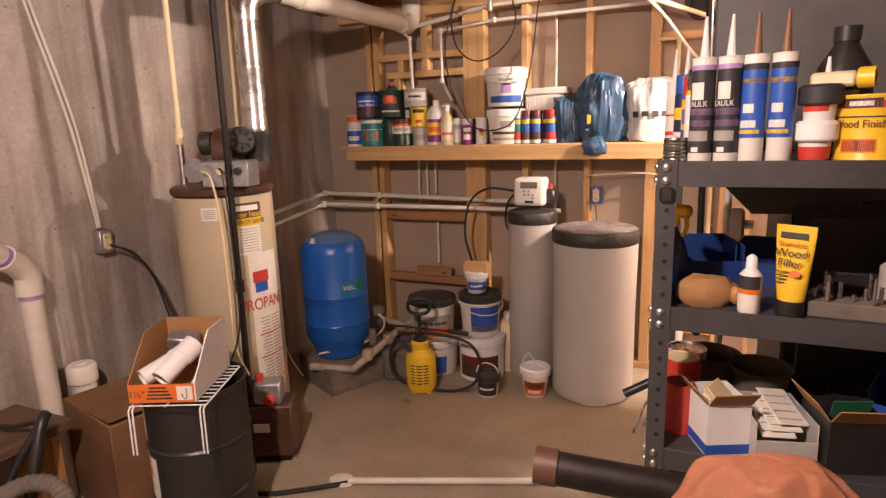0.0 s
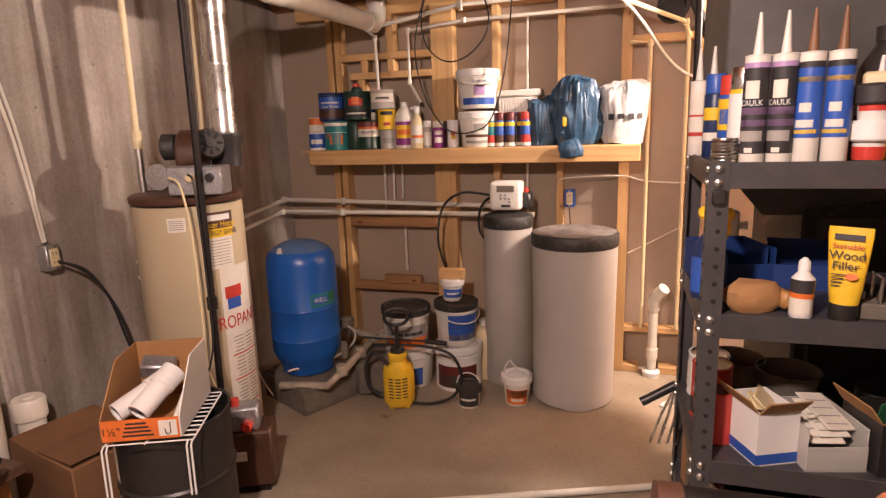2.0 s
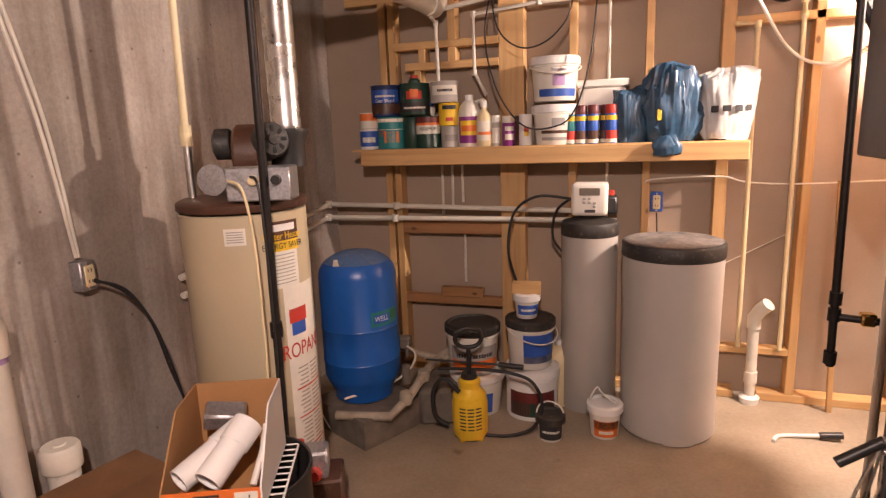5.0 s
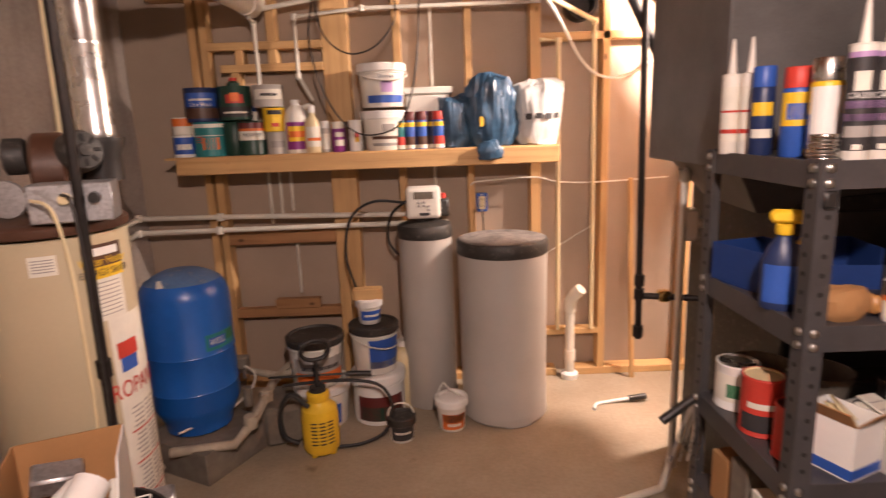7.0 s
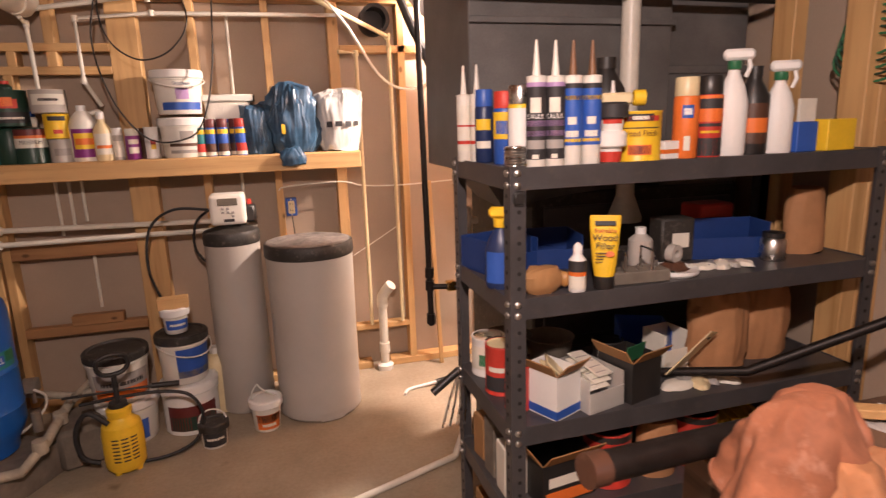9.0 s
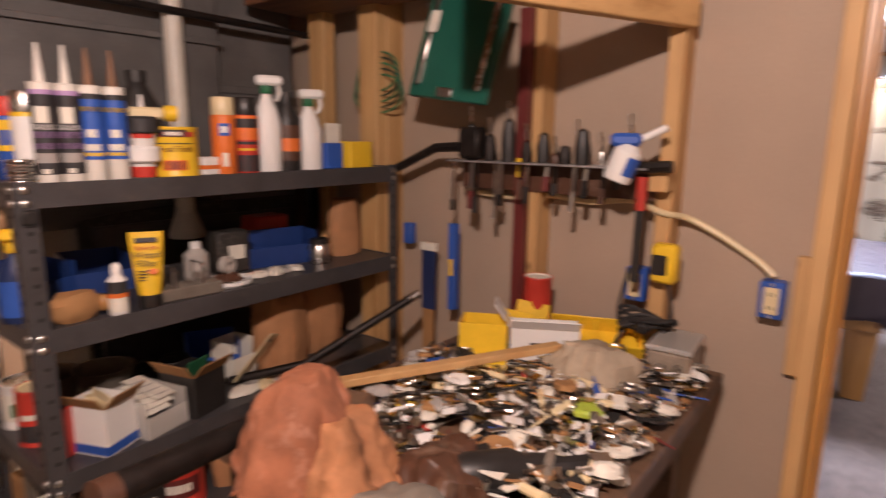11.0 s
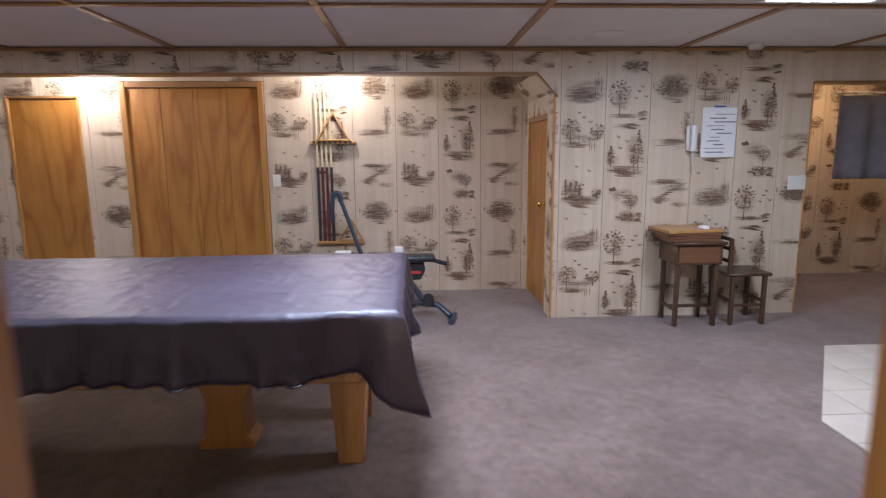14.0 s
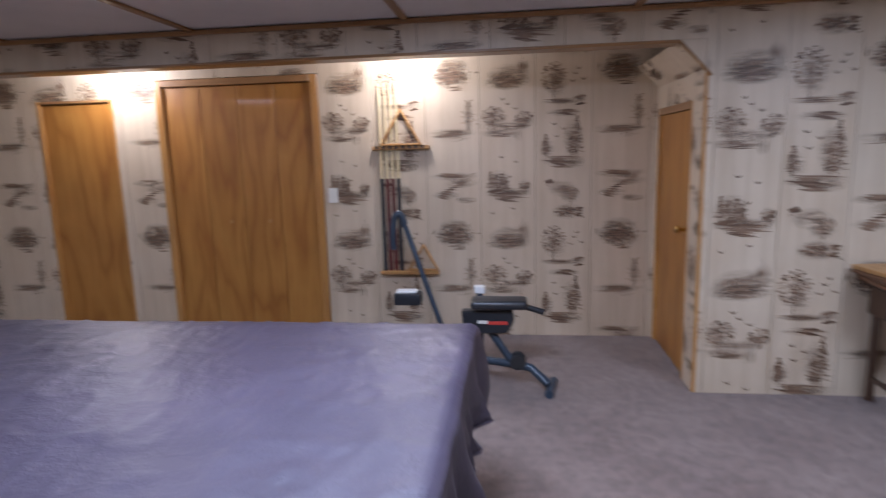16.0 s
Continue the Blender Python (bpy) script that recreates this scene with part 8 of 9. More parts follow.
for k, (y, h, m) in enumerate(((2.12, 0.17, "paper"), (2.22, 0.2, "olive"), (2.32, 0.16, "cardboard"))):
    ob = thing("worn_carton", "worn small carton standing on end", "carton", place=(0.315, y, S4), rz=4 * k)
    part("carton", box(-0.035, 0.035, -0.035, 0.035, 0, h * 0.9, 0.003), M[m], ob, "", False)

# ---- leather and clutter at the work bench ----
def hide_heap(cx, cy, rx, ry, high, seed, lean, base, ridge=0.5):
    """A stiff hide thrown over a heap: a leaning crest whose sides fall in a few sharp folds to an uneven hem."""
    bm = bmesh.new()
    nr, nt_ = 30, 120
    rows = []
    for s_ in range(nr + 1):
        t = s_ / nr
        row = []
        for k in range(nt_):
            a = 2 * math.pi * k / nt_
            n1 = noise.noise(Vector((1.3 * math.cos(a), 1.3 * math.sin(a), seed)))
            fold = abs(math.sin(2.5 * a + seed + 2.0 * n1))
            edge = 1 + 0.22 * n1 + 0.20 * (fold - 0.6) * t
            u = t ** 0.8
            x = cx + rx * u * edge * math.cos(a) + lean[0] * (1 - t)
            y = cy + ry * u * edge * math.sin(a) + lean[1] * (1 - t)
            z = base + high * (1 - t ** (2.0 + ridge * abs(math.cos(a - 0.6)))) + 0.02 * n1 * t
            p = Vector((x, y, z))
            crease = abs(noise.noise(p * 8 + Vector((seed, 0, 0)))) + 0.4 * abs(noise.noise(p * 19 + Vector((0, seed, 0))))
            p += Vector((0.5 * math.cos(a), 0.5 * math.sin(a), 0.7)) * 0.06 * (0.28 - crease) * min(1.0, 0.3 + t)
            row.append(bm.verts.new(p))
        rows.append(row)
    for lo, hi in zip(rows, rows[1:]):
        for k in range(nt_):
            bm.faces.new((lo[k], lo[(k + 1) % nt_], hi[(k + 1) % nt_], hi[k]))
    rim_ = [v.co.copy() for v in rows[-1]]
    bmesh.ops.remove_doubles(bm, verts=rows[0], dist=0.03)
    return bm, rim_


tb = thing("tool_crate", "dark wooden crate under the leather on the bench corner", "crate", place=(0.475, 1.29, BZ), rz=20)
part("crate_body", box(-0.07, 0.085, -0.07, 0.045, 0, 0.15, 0.006), M["bench_top"], tb)
lea = thing("leather_apron", "orange suede leather apron heaped over the bench corner", "leather apron")
bm, rim_ = hide_heap(0.43, 1.30, 0.12, 0.105, 0.165, 1.1, (0.02, 0.0), BZ + 0.06, 0.9)
part("hide", bm, M["leather"], lea)
part("rolled_edge", tube(rim_ + [rim_[0]], 0.004, 6), M["leather"], lea)
flap = thing("leather_apron", "tan suede bib half tucked under the orange apron", "leather apron")
bm, rim_ = hide_heap(0.46, 1.205, 0.085, 0.08, 0.125, 4.0, (0.01, 0.02), BZ + 0.035, 1.4)
part("hide", bm, M["leather_tan"], flap)
part("rolled_edge", tube(rim_ + [rim_[0]], 0.0035, 6), M["leather_tan"], flap)
for lab_, x_, y_, rx_, ry_, h_, sd_, m_ in (("crumpled dark brown leather scrap on the bench edge", 0.60, 1.10, 0.10, 0.085, 0.07, 2.0, "heater_top"), ("crumpled grey-brown work cloth at the bench edge", 0.435, 1.08, 0.10, 0.09, 0.07, 6.0, "olive")):
    rag = thing("work_rag", lab_, "rag")
    bm, rim_ = hide_heap(x_, y_, rx_, ry_, h_, sd_, (0, 0), BZ + 0.012, 1.5)
    part("cloth", bm, M[m_], rag)
    part("hem", tube(rim_ + [rim_[0]], 0.003, 6), M[m_], rag)
pipe = thing("iron_pipe", "dark iron pipe with a threaded end across the bench", "iron pipe")
part("pipe", tube([(0.150, 1.40, 0.945), (0.62, 1.46, 0.915)], 0.025, 18), M["blackiron"], pipe)
part("threaded_end", tube([(0.142, 1.399, 0.9455), (0.175, 1.403, 0.9435)], 0.0275, 18), M["heater_top"], pipe)
sup = thing("wood_offcut", "dark wood block propping the iron pipe on the bench", "wood block", place=(0.55, 1.452, BZ), rz=8)
part("block", box(-0.04, 0.04, -0.035, 0.035, 0, 0.043, 0.003), M["bench_top"], sup, "", False)
plank = thing("lumber_strip", "long pale wood strip across the clutter", "lumber")
part("strip", moved(box(-0.02, 0.56, -0.016, 0.016, 0, 0.018, 0.002), pose(0.69, 1.45, BZ + 0.07, 0, -1, -29.5)), M["stud_x"], plank, "", False)

yb = carton("yellow_box", "bright yellow plastic box with papers", (1.165, 1.40, BZ), 0.065, 0.05, 0.12, "yellow", "yellow", -62, None, False)
for k in range(2):
    f9 = thing("yellow_folder", "yellow cardboard folder leaning behind the boxes", "folder", "yellow folders on the bench")
    f9.matrix_basis = pose(1.30 + 0.05 * k, 1.40 - 0.03 * k, BZ, -8 - 4 * k, 10, -60)
    part("folder", box(-0.05, 0.05, -0.003, 0.003, 0, 0.11 + 0.02 * (k % 2), 0.001), M["yellow"], f9, "", False)
wbk = carton("white_carton", "open white carton with handwriting", (1.285, 1.275, BZ), 0.095, 0.045, 0.10, "white", "white", -60, None, True)
for k in range(2):
    part("scribble", box(-0.04, 0.03 - 0.02 * k, -0.0512, -0.05, 0.035 + 0.018 * k, 0.041 + 0.018 * k), M["ink"], wbk, "", False)
can("coffee_can", "red coffee can full of odds and ends", "coffee can", (1.42, 1.375, BZ), 0.045, 0.2, "red", (), "paper", 180)
ydr = thing("yellow_tray", "yellow plastic tool tray tipped against the wall", "tool tray", place=(1.40, 1.17, BZ + 0.03), rz=-68)
part("tray_floor", moved(box(-0.13, 0.13, -0.055, 0.055, 0.0, 0.008, 0.002), pose(0, 0, 0, 28, 0, 0)), M["yellow"], ydr)
for a in ((-0.13, 0.13, -0.055, -0.05), (-0.13, 0.13, 0.05, 0.055), (-0.13, -0.124, -0.05, 0.05), (0.124, 0.13, -0.05, 0.05)):
    part("tray_side", moved(box(a[0], a[1], a[2], a[3], 0.006, 0.06, 0.002), pose(0, 0, 0, 28, 0, 0)), M["yellow"], ydr)
part("tray_divider", moved(box(-0.004, 0.004, -0.05, 0.05, 0.006, 0.05, 0.001), pose(0, 0, 0, 28, 0, 0)), M["yellow"], ydr)
part("stand_block", box(-0.10, 0.10, -0.03, 0.045, -0.03, 0.0, 0.003), M["cardboard"], ydr)
M["canvas"] = surf("dirty_canvas", (0.40, 0.33, 0.24), 0.9, 0, 0.2, 9, 0.4, 60)
cl = thing("canvas_rag", "stiff cream canvas rag on the bench", "rag", place=(1.20, 1.08, BZ + 0.012), rz=-40)
part("cloth", crumpled([(0, 0.0), (0.13, 0.0), (0.14, 0.02), (0.11, 0.055), (0.06, 0.085), (0, 0.09)], 6.0, 0.034, (1.0, 0.7), 64, 11), M["canvas"], cl)
part("hem", tube([(-0.10, -0.05, 0.012), (-0.02, -0.075, 0.02), (0.07, -0.06, 0.012)], 0.006, 6, None, 4), M["canvas"], cl)
M["case_plastic"] = surf("cloudy_case_plastic", (0.27, 0.22, 0.17), 0.35, 0, 0.3, 14, 0.05)
cx = thing("clear_case", "clear plastic parts case at the bench end", "parts case", place=(1.40, 0.945, BZ), rz=4)
part("case_body", box(-0.085, 0.085, -0.055, 0.055, 0, 0.085, 0.006), M["case_plastic"], cx, "", False)
part("lid", box(-0.088, 0.088, -0.058, 0.058, 0.085, 0.10, 0.004), M["clear_plastic"], cx, "", False)
cable("black cord from the outlet to the bench", [(1.50, 1.12, 1.10), (1.46, 1.13, 0.98), (1.45, 1.1, 0.88), (1.40, 1.02, 0.90), (1.45, 0.98, 1.0), (1.47, 1.02, 1.15)], 0.005, "rubber")
ch_ = thing("cord_heap", "heap of black cords and a plug on the bench end", "power cord", place=(1.43, 1.035, BZ + 0.10))
for k in range(5):
    part("loop", tube([(0.04 * math.cos(a + k) + 0.01 * math.sin(3 * a), (0.05 + 0.008 * k) * math.sin(a), 0.012 + 0.006 * k + 0.01 * math.sin(2 * a + k)) for a in [2 * math.pi * j / 18 for j in range(19)]], 0.006, 7), M["rubber"], ch_)
part("plug", box(-0.06, -0.02, -0.02, 0.015, 0.0, 0.03, 0.006), M["black_plastic"], ch_)
part("tail", tube([(0.0, 0.05, 0.01), (-0.03, 0.07, -0.04), (-0.02, 0.08, -0.09)], 0.006, 7, None, 4), M["rubber"], ch_)
bkt = thing("motor_tool", "black power tool body lying in the clutter", "power tool", place=(0.66, 1.03, BZ), rz=-40)
bkt.scale = (0.75, 0.75, 0.75)
part("body", moved(lathe([(0, 0), (0.045, 0), (0.05, 0.02), (0.05, 0.13), (0.035, 0.16), (0.03, 0.22), (0, 0.22)], 20), pose(-0.1, 0, 0.05, 0, 90, 0)), M["black_plastic"], bkt)
part("handle", box(0.02, 0.28, -0.025, 0.025, 0.02, 0.06, 0.012), M["rubber"], bkt)

# small scraps, each a piece lying on the bench
rnd = random.Random(11)
SCRAP = [
    ("bit_box", "small plastic bit box", lambda r: box(-0.03, 0.03, -0.02, 0.02, 0, 0.015, 0.003), ("paper", "clear_plastic", "blue", "grey_ink", "clear_plastic", "red", "cardboard", "black_plastic")),
    ("hardware_bag", "small clear bag of screws", lambda r: crumpled([(0, 0), (0.035, 0), (0.03, 0.016), (0, 0.024)], r.random() * 9, 0.009, (1.2, 0.8), 14, 35), ("clear_plastic", "clear_plastic", "paper", "grey_ink")),
    ("screwdriver", "screwdriver with a coloured handle", lambda r: tube([(-0.09, 0, 0.012), (-0.02, 0, 0.012), (-0.015, 0, 0.012), (0.08, 0, 0.012)], [0.012, 0.011, 0.004, 0.003], 8), ("blue", "darkred", "cpvc", "cardboard", "olive")),
    ("paper_scrap", "crumpled paper scrap", lambda r: crumpled([(0, 0), (0.045, 0), (0.04, 0.012), (0, 0.016)], r.random() * 9, 0.012, (1.2, 0.7), 14, 25), ("paper", "white", "cpvc", "grey_ink", "cardboard")),
    ("pipe_clamp", "steel clamp", lambda r: tube([(0.03 * math.cos(a), 0.03 * math.sin(a), 0.012) for a in [0.5 * k for k in range(12)]], 0.006, 6), ("steel", "bolt", "blackiron")),
    ("socket", "loose steel socket", lambda r: lathe([(0, 0), (0.012, 0), (0.013, 0.03), (0.008, 0.03), (0.008, 0.02), (0, 0.02)], 10), ("steel", "bolt")),
]
kept = []
shapes = {}
for k in range(330):
    nm, lab, make, mats = SCRAP[k % 6]
    mt_ = rnd.choice(mats)
    vkey = (nm, mt_, rnd.randrange(3))
    if vkey not in shapes:
        shapes[vkey] = mesh_of(nm, make(rnd), M[mt_])
    x, y = rnd.uniform(0.58, 1.40), rnd.uniform(0.87, 1.50)
    if (x - 0.44) ** 2 + (y - 1.24) ** 2 < 0.035 or (x > 1.1 and y > 1.22):
        continue
    layer = sum(1 for px, py in kept if (px - x) ** 2 + (py - y) ** 2 < 0.0025)
    kept.append((x, y))
    o = new(nm, shapes[vkey])
    o.matrix_basis = pose(x, y, BZ + 0.009 * min(layer, 5), rnd.uniform(-9, 9), rnd.uniform(-9, 9), rnd.uniform(0, 360)) @ Matrix.Diagonal((rnd.uniform(0.45, 0.85),) * 3 + (1,))
    tagged(o, lab + " among the bench clutter", nm.replace("_", " "), "clutter on the bench")
LITTER = ("steel", "paper", "bolt", "cardboard", "hole", "white", "brass")
lv_, lf_, lm_ = [], [], []
for k in range(1500):
    x, y = rnd.uniform(0.52, 1.45), rnd.uniform(0.865, 1.53)
    layer = sum(1 for px, py in kept if (px - x) ** 2 + (py - y) ** 2 < 0.002)
    w_, d_, h_ = rnd.choice(((0.004, 0.022, 0.004), (0.007, 0.007, 0.006), (0.010, 0.014, 0.002), (0.016, 0.020, 0.0015), (0.003, 0.035, 0.003)))
    m_ = pose(x, y, BZ + 0.002 + rnd.uniform(0.004, 0.011) * min(layer, 5), rnd.uniform(-14, 14), rnd.uniform(-14, 14), rnd.uniform(0, 360))
    k0 = len(lv_)
    lv_.extend(m_ @ Vector((sx * w_, sy * d_, sz * h_)) for sz in (0, 1) for sx, sy in ((-1, -1), (1, -1), (1, 1), (-1, 1)))
    lf_.extend([(k0 + 4, k0 + 5, k0 + 6, k0 + 7), (k0, k0 + 1, k0 + 5, k0 + 4), (k0 + 1, k0 + 2, k0 + 6, k0 + 5), (k0 + 2, k0 + 3, k0 + 7, k0 + 6), (k0 + 3, k0, k0 + 4, k0 + 7)])
    lm_.extend([rnd.choice((0, 0, 1, 2, 3, 4, 4, 5, 6))] * 5)
me = bpy.data.meshes.new("bench_litter")
me.from_pydata(lv_, [], lf_)
for nm in LITTER:
    me.materials.append(M[nm])
me.polygons.foreach_set("material_index", lm_)
tagged(new("bench_litter", me), "loose screws, washers and paper bits strewn over the bench", "litter", "", "stuff")
yc = thing("yellow_notice", "yellow paper slip by the apron", "paper", place=(0.80, 1.36, BZ + 0.02), rz=25)
part("sheet", moved(box(-0.05, 0.05, -0.03, 0.03, 0, 0.002), pose(0, 0, 0, 8, 6, 0)), M["yellow"], yc, "", False)
lg = thing("green_pad", "lime green sanding pad on the bench", "sanding pad", place=(0.98, 1.0, BZ + 0.03), rz=15)
M["lime"] = surf("lime_plastic", (0.38, 0.50, 0.06), 0.5)
part("pad", box(-0.035, 0.035, -0.03, 0.03, 0, 0.02, 0.006), M["lime"], lg)

# ---- on the stud wall above the bench ----
outlet_box("blue outlet box near the doorway", pose(1.585, 0.755, 1.06, 0, 0, -90))
outlet_box("blue outlet box beside the stud", pose(1.56, 1.105, 1.05, 0, 0, -90))
cable("cream cable stapled along the drywall", [(1.56, 0.757, 1.12), (1.565, 0.80, 1.155), (1.56, 0.90, 1.215), (1.545, 0.985, 1.255), (1.49, 1.035, 1.27), (1.55, 1.15, 1.29), (1.56, 1.28, 1.275), (1.56, 1.42, 1.285), (1.56, 1.56, 1.27), (1.56, 1.75, 1.28)], 0.009, "cpvc")
ms = thing("metal_wall_shelf", "narrow metal wall shelf crowded with tools", "wall shelf")
part("shelf_plate", box(1.40, 1.496, 1.06, 1.72, 1.388, 1.394, 0.001), M["galv"], ms, "", False)
part("back_lip", box(1.49, 1.496, 1.06, 1.72, 1.30, 1.388, 0.001), M["heater_top"], ms, "", False)
TM = (("heater_top", 0.016), ("black_plastic", 0.02), ("blackiron", 0.016), ("steel", 0.010), ("black_plastic", 0.022), ("cpvc", 0.010), ("blackiron", 0.02))
for k in range(16):
    m_, r_ = TM[k % 7]
    h_ = 0.03 + 0.075 * ((k * 5) % 7) / 6 + (0.03 if k > 9 else 0.0)
    tl = thing("hand_tool", "hand tool standing on the metal wall shelf", "hand tool", "tools on the wall shelf", place=(1.45 + 0.02 * math.sin(2.7 * k), 1.10 + 0.037 * k + 0.009 * math.sin(5.1 * k), 1.394))
    part("handle", lathe([(0, 0), (r_, 0), (r_ * 1.05, h_ * 0.5), (r_ * 0.7, h_ * 0.9), (0, h_)], 12), M[m_], tl)
    if k % 2:
        part("shank", tube([(0, 0, h_), (0, 0.005, h_ + 0.05)], 0.005, 6), M["steel"], tl)
for k in range(13):
    hl = 0.02 + 0.05 * ((k * 7) % 11) / 10 + (0.07 if k > 7 else 0.0)
    ht = thing("hanging_tool", "tool hanging below the metal wall shelf", "hand tool", "tools hanging on the wall")
    y = 1.14 + 0.046 * k + 0.014 * math.sin(3.3 * k)
    part("shank", tube([(1.42, y, 1.386), (1.42, y + 0.004, 1.386 - hl)], 0.006, 6), M[("steel", "blackiron", "bolt")[k % 3]], ht)
    part("handle", tube([(1.42, y + 0.004, 1.386 - hl), (1.42, y + 0.006, 1.386 - hl - 0.035 - 0.008 * (k % 4))], 0.008 + 0.0015 * (k % 3), 8), M[("black_plastic", "heater_top", "blackiron", "steel", "black_plastic", "darkred")[k % 6]], ht)
bt = thing("caulk_gun", "blue and white spray tool hooked on the shelf", "spray tool", place=(1.37, 1.13, 1.40), rz=-70)
part("canister", moved(lathe([(0, 0), (0.035, 0), (0.038, 0.01), (0.038, 0.08), (0.02, 0.10), (0, 0.10)], 20), pose(0, 0, -0.04, 0, 20, 0)), M["white"], bt)
part("paper_label", moved(band(0.0385, 0.02, 0.07, -80, 80, 14), pose(0, 0, -0.04, 0, 20, 0)), M["blue"], bt)
part("head", box(-0.02, 0.06, -0.02, 0.02, 0.05, 0.085, 0.01), M["blue"], bt)
part("nozzle", tube([(0.06, 0, 0.07), (0.12, 0, 0.10)], 0.010, 8), M["white"], bt)
hm = thing("hammer", "hammer with black grip hanging by the stud", "hammer")
part("handle", tube([(1.42, 1.075, 1.36), (1.43, 1.08, 1.08)], 0.013, 8), M["black_plastic"], hm)
part("grip_band", tube([(1.42, 1.075, 1.37), (1.422, 1.076, 1.28)], 0.0145, 8), M["red"], hm)
part("head", tube([(1.42, 1.0, 1.40), (1.42, 1.13, 1.39)], 0.016, 8), M["blackiron"], hm)
yt = thing("tape_measure", "yellow and black stud finder on the stud", "measuring tool", place=(1.46, 1.01, 1.14), rz=-90)
part("case_body", box(-0.035, 0.035, -0.02, 0.03, -0.06, 0.05, 0.01), M["yellow"], yt)
part("dark_face", box(-0.03, 0.012, -0.023, -0.019, -0.035, 0.02, 0.004), M["black_plastic"], yt)
wbk2 = thing("wood_hook", "small wooden peg block on the stud", "wood block", place=(1.47, 1.035, 1.36))
part("block", box(-0.03, 0.025, -0.02, 0.03, -0.03, 0.04, 0.003), M["stud_z"], wbk2, "", False)
for nm, y, z0, z1, m_, w_ in (("spirit_level", 1.74, 0.86, 1.17, "blue", 0.014), ("spirit_level", 1.475, 0.90, 1.85, "darkred", 0.02)):
    lv = thing(nm, "long spirit level hanging on the wall", "spirit level", place=(1.475, y, 0))
    part("beam", box(-0.018, 0.012, -w_, w_, z0, z1, 0.002), M[m_], lv, "", False)
    part("vial", box(-0.02, -0.017, -w_ * 0.6, w_ * 0.6, (z0 + z1) / 2 - 0.03, (z0 + z1) / 2 + 0.03), M["yellow"], lv, "", False)
sq = thing("blue_scraper", "blue-handled drywall saw in a paper sleeve", "hand saw", place=(1.47, 1.85, 0))
part("sleeve", box(-0.006, 0.006, -0.03, 0.03, 0.84, 1.06, 0.002), M["navy"], sq, "", False)
part("top_tag", box(-0.008, 0.008, -0.035, 0.035, 1.06, 1.09, 0.002), M["paper"], sq, "", False)
part("blade", box(-0.003, 0.003, -0.025, 0.025, 0.62, 0.84), M["cardboard"], sq, "", False)
blt = thing("blue_label_box", "small blue switch box near the rack", "switch box", place=(1.55, 2.0, 1.10), rz=-90)
part("box_shell", box(-0.02, 0.02, -0.03, 0.0, -0.04, 0.04, 0.003), M["blue"], blt)
gc = thing("green_board", "green chalk-coated board hung by wires under the joists", "board", place=(1.38, 1.67, 1.72))
M["chalk"] = surf("green_enamel_board", (0.012, 0.10, 0.07), 0.4, 0, 0.15, 6, 0.04)
part("board", moved(box(-0.012, 0.012, -0.155, 0.155, -0.145, 0.17, 0.004), pose(0, 0, 0, 7, 14, 0)), M["chalk"], gc)
for y in (-0.12, 0.12):
    part("clip_bar", moved(box(-0.022, -0.012, -0.01, 0.01, -0.11, 0.17, 0.003), pose(0, 0, 0, 7, 14, 0) @ pose(0, y, 0)), M["steel"], gc)
    part("hanger_wire", tube([(0.0, y, 0.15), (0.04, y, 0.48)], 0.003, 6), M["steel"], gc)
part("paper_tag", moved(box(-0.024, -0.020, 0.09, 0.13, 0.06, 0.13, 0.002), pose(0, 0, 0, 7, 14, 0)), M["paper"], gc)
part("hook", moved(box(-0.022, -0.012, -0.03, 0.03, -0.14, -0.11, 0.003), pose(0, 0, 0, 7, 14, 0)), M["steel"], gc)
gw = thing("wire_coil", "coil of green wire hanging on a stud", "wire coil")
for k in range(5):
    part("loop", tube([(1.47, 2.10 + (0.10 + 0.006 * k) * math.cos(a), 1.70 - 0.02 * k + 0.07 * math.sin(a)) for a in [2 * math.pi * j / 20 for j in range(21)]], 0.004, 6), M["darkgreen" if k % 2 else "green"], gw)
ck = thing("pipe_clamp_bar", "dark bar clamp leaning across the studs", "clamp")
part("bar", tube([(1.46, 2.14, 1.29), (1.44, 1.80, 1.43), (1.43, 1.60, 1.44)], 0.016, 8), M["blackiron"], ck)
part("jaw", box(1.40, 1.46, 1.60, 1.68, 1.40, 1.50, 0.01), M["blackiron"], ck)
for y0 in (2.08, 2.36):
    part("stud", box(1.44, 1.497, y0, y0 + 0.09, 0.0, 2.2, 0.003), M["stud_z"], east, "", False)

# pipe and duct details behind the rack
wp = thing("flue_pipe", "pale metal flue pipe rising behind the rack", "flue pipe", place=(0.93, 2.535, 0))
part("pipe", tube([(0.0, 0, 1.12), (0.0, 0, 2.3)], 0.032, 18), M["pvc"], wp)
part("collar", lathe([(0.034, 1.38), (0.037, 1.385), (0.037, 1.40), (0.034, 1.405)], 18), M["pvc"], wp)
part("foot_reducer", lathe([(0.034, 1.19), (0.06, 1.12), (0.06, 1.1), (0.0, 1.1)], 18), M["pvc"], wp)
ch = thing("iron_pipe", "black iron pipe running level under the joists", "gas pipe")
part("pipe", tube([(0.30, 2.50, 1.87), (1.49, 2.50, 1.86)], 0.013, 10), M["blackiron"], ch)
# bulb fitting on the joists
for x, y in ((-0.30, 0.60), (1.039, 3.45)):
    lf = thing("bulb_holder", "white ceramic bulb holder on a joist", "light fitting", place=(x, y, 2.2))
    part("base", lathe([(0, 0), (0.055, 0), (0.05, -0.02), (0.03, -0.045), (0, -0.045)], 24), M["white"], lf)

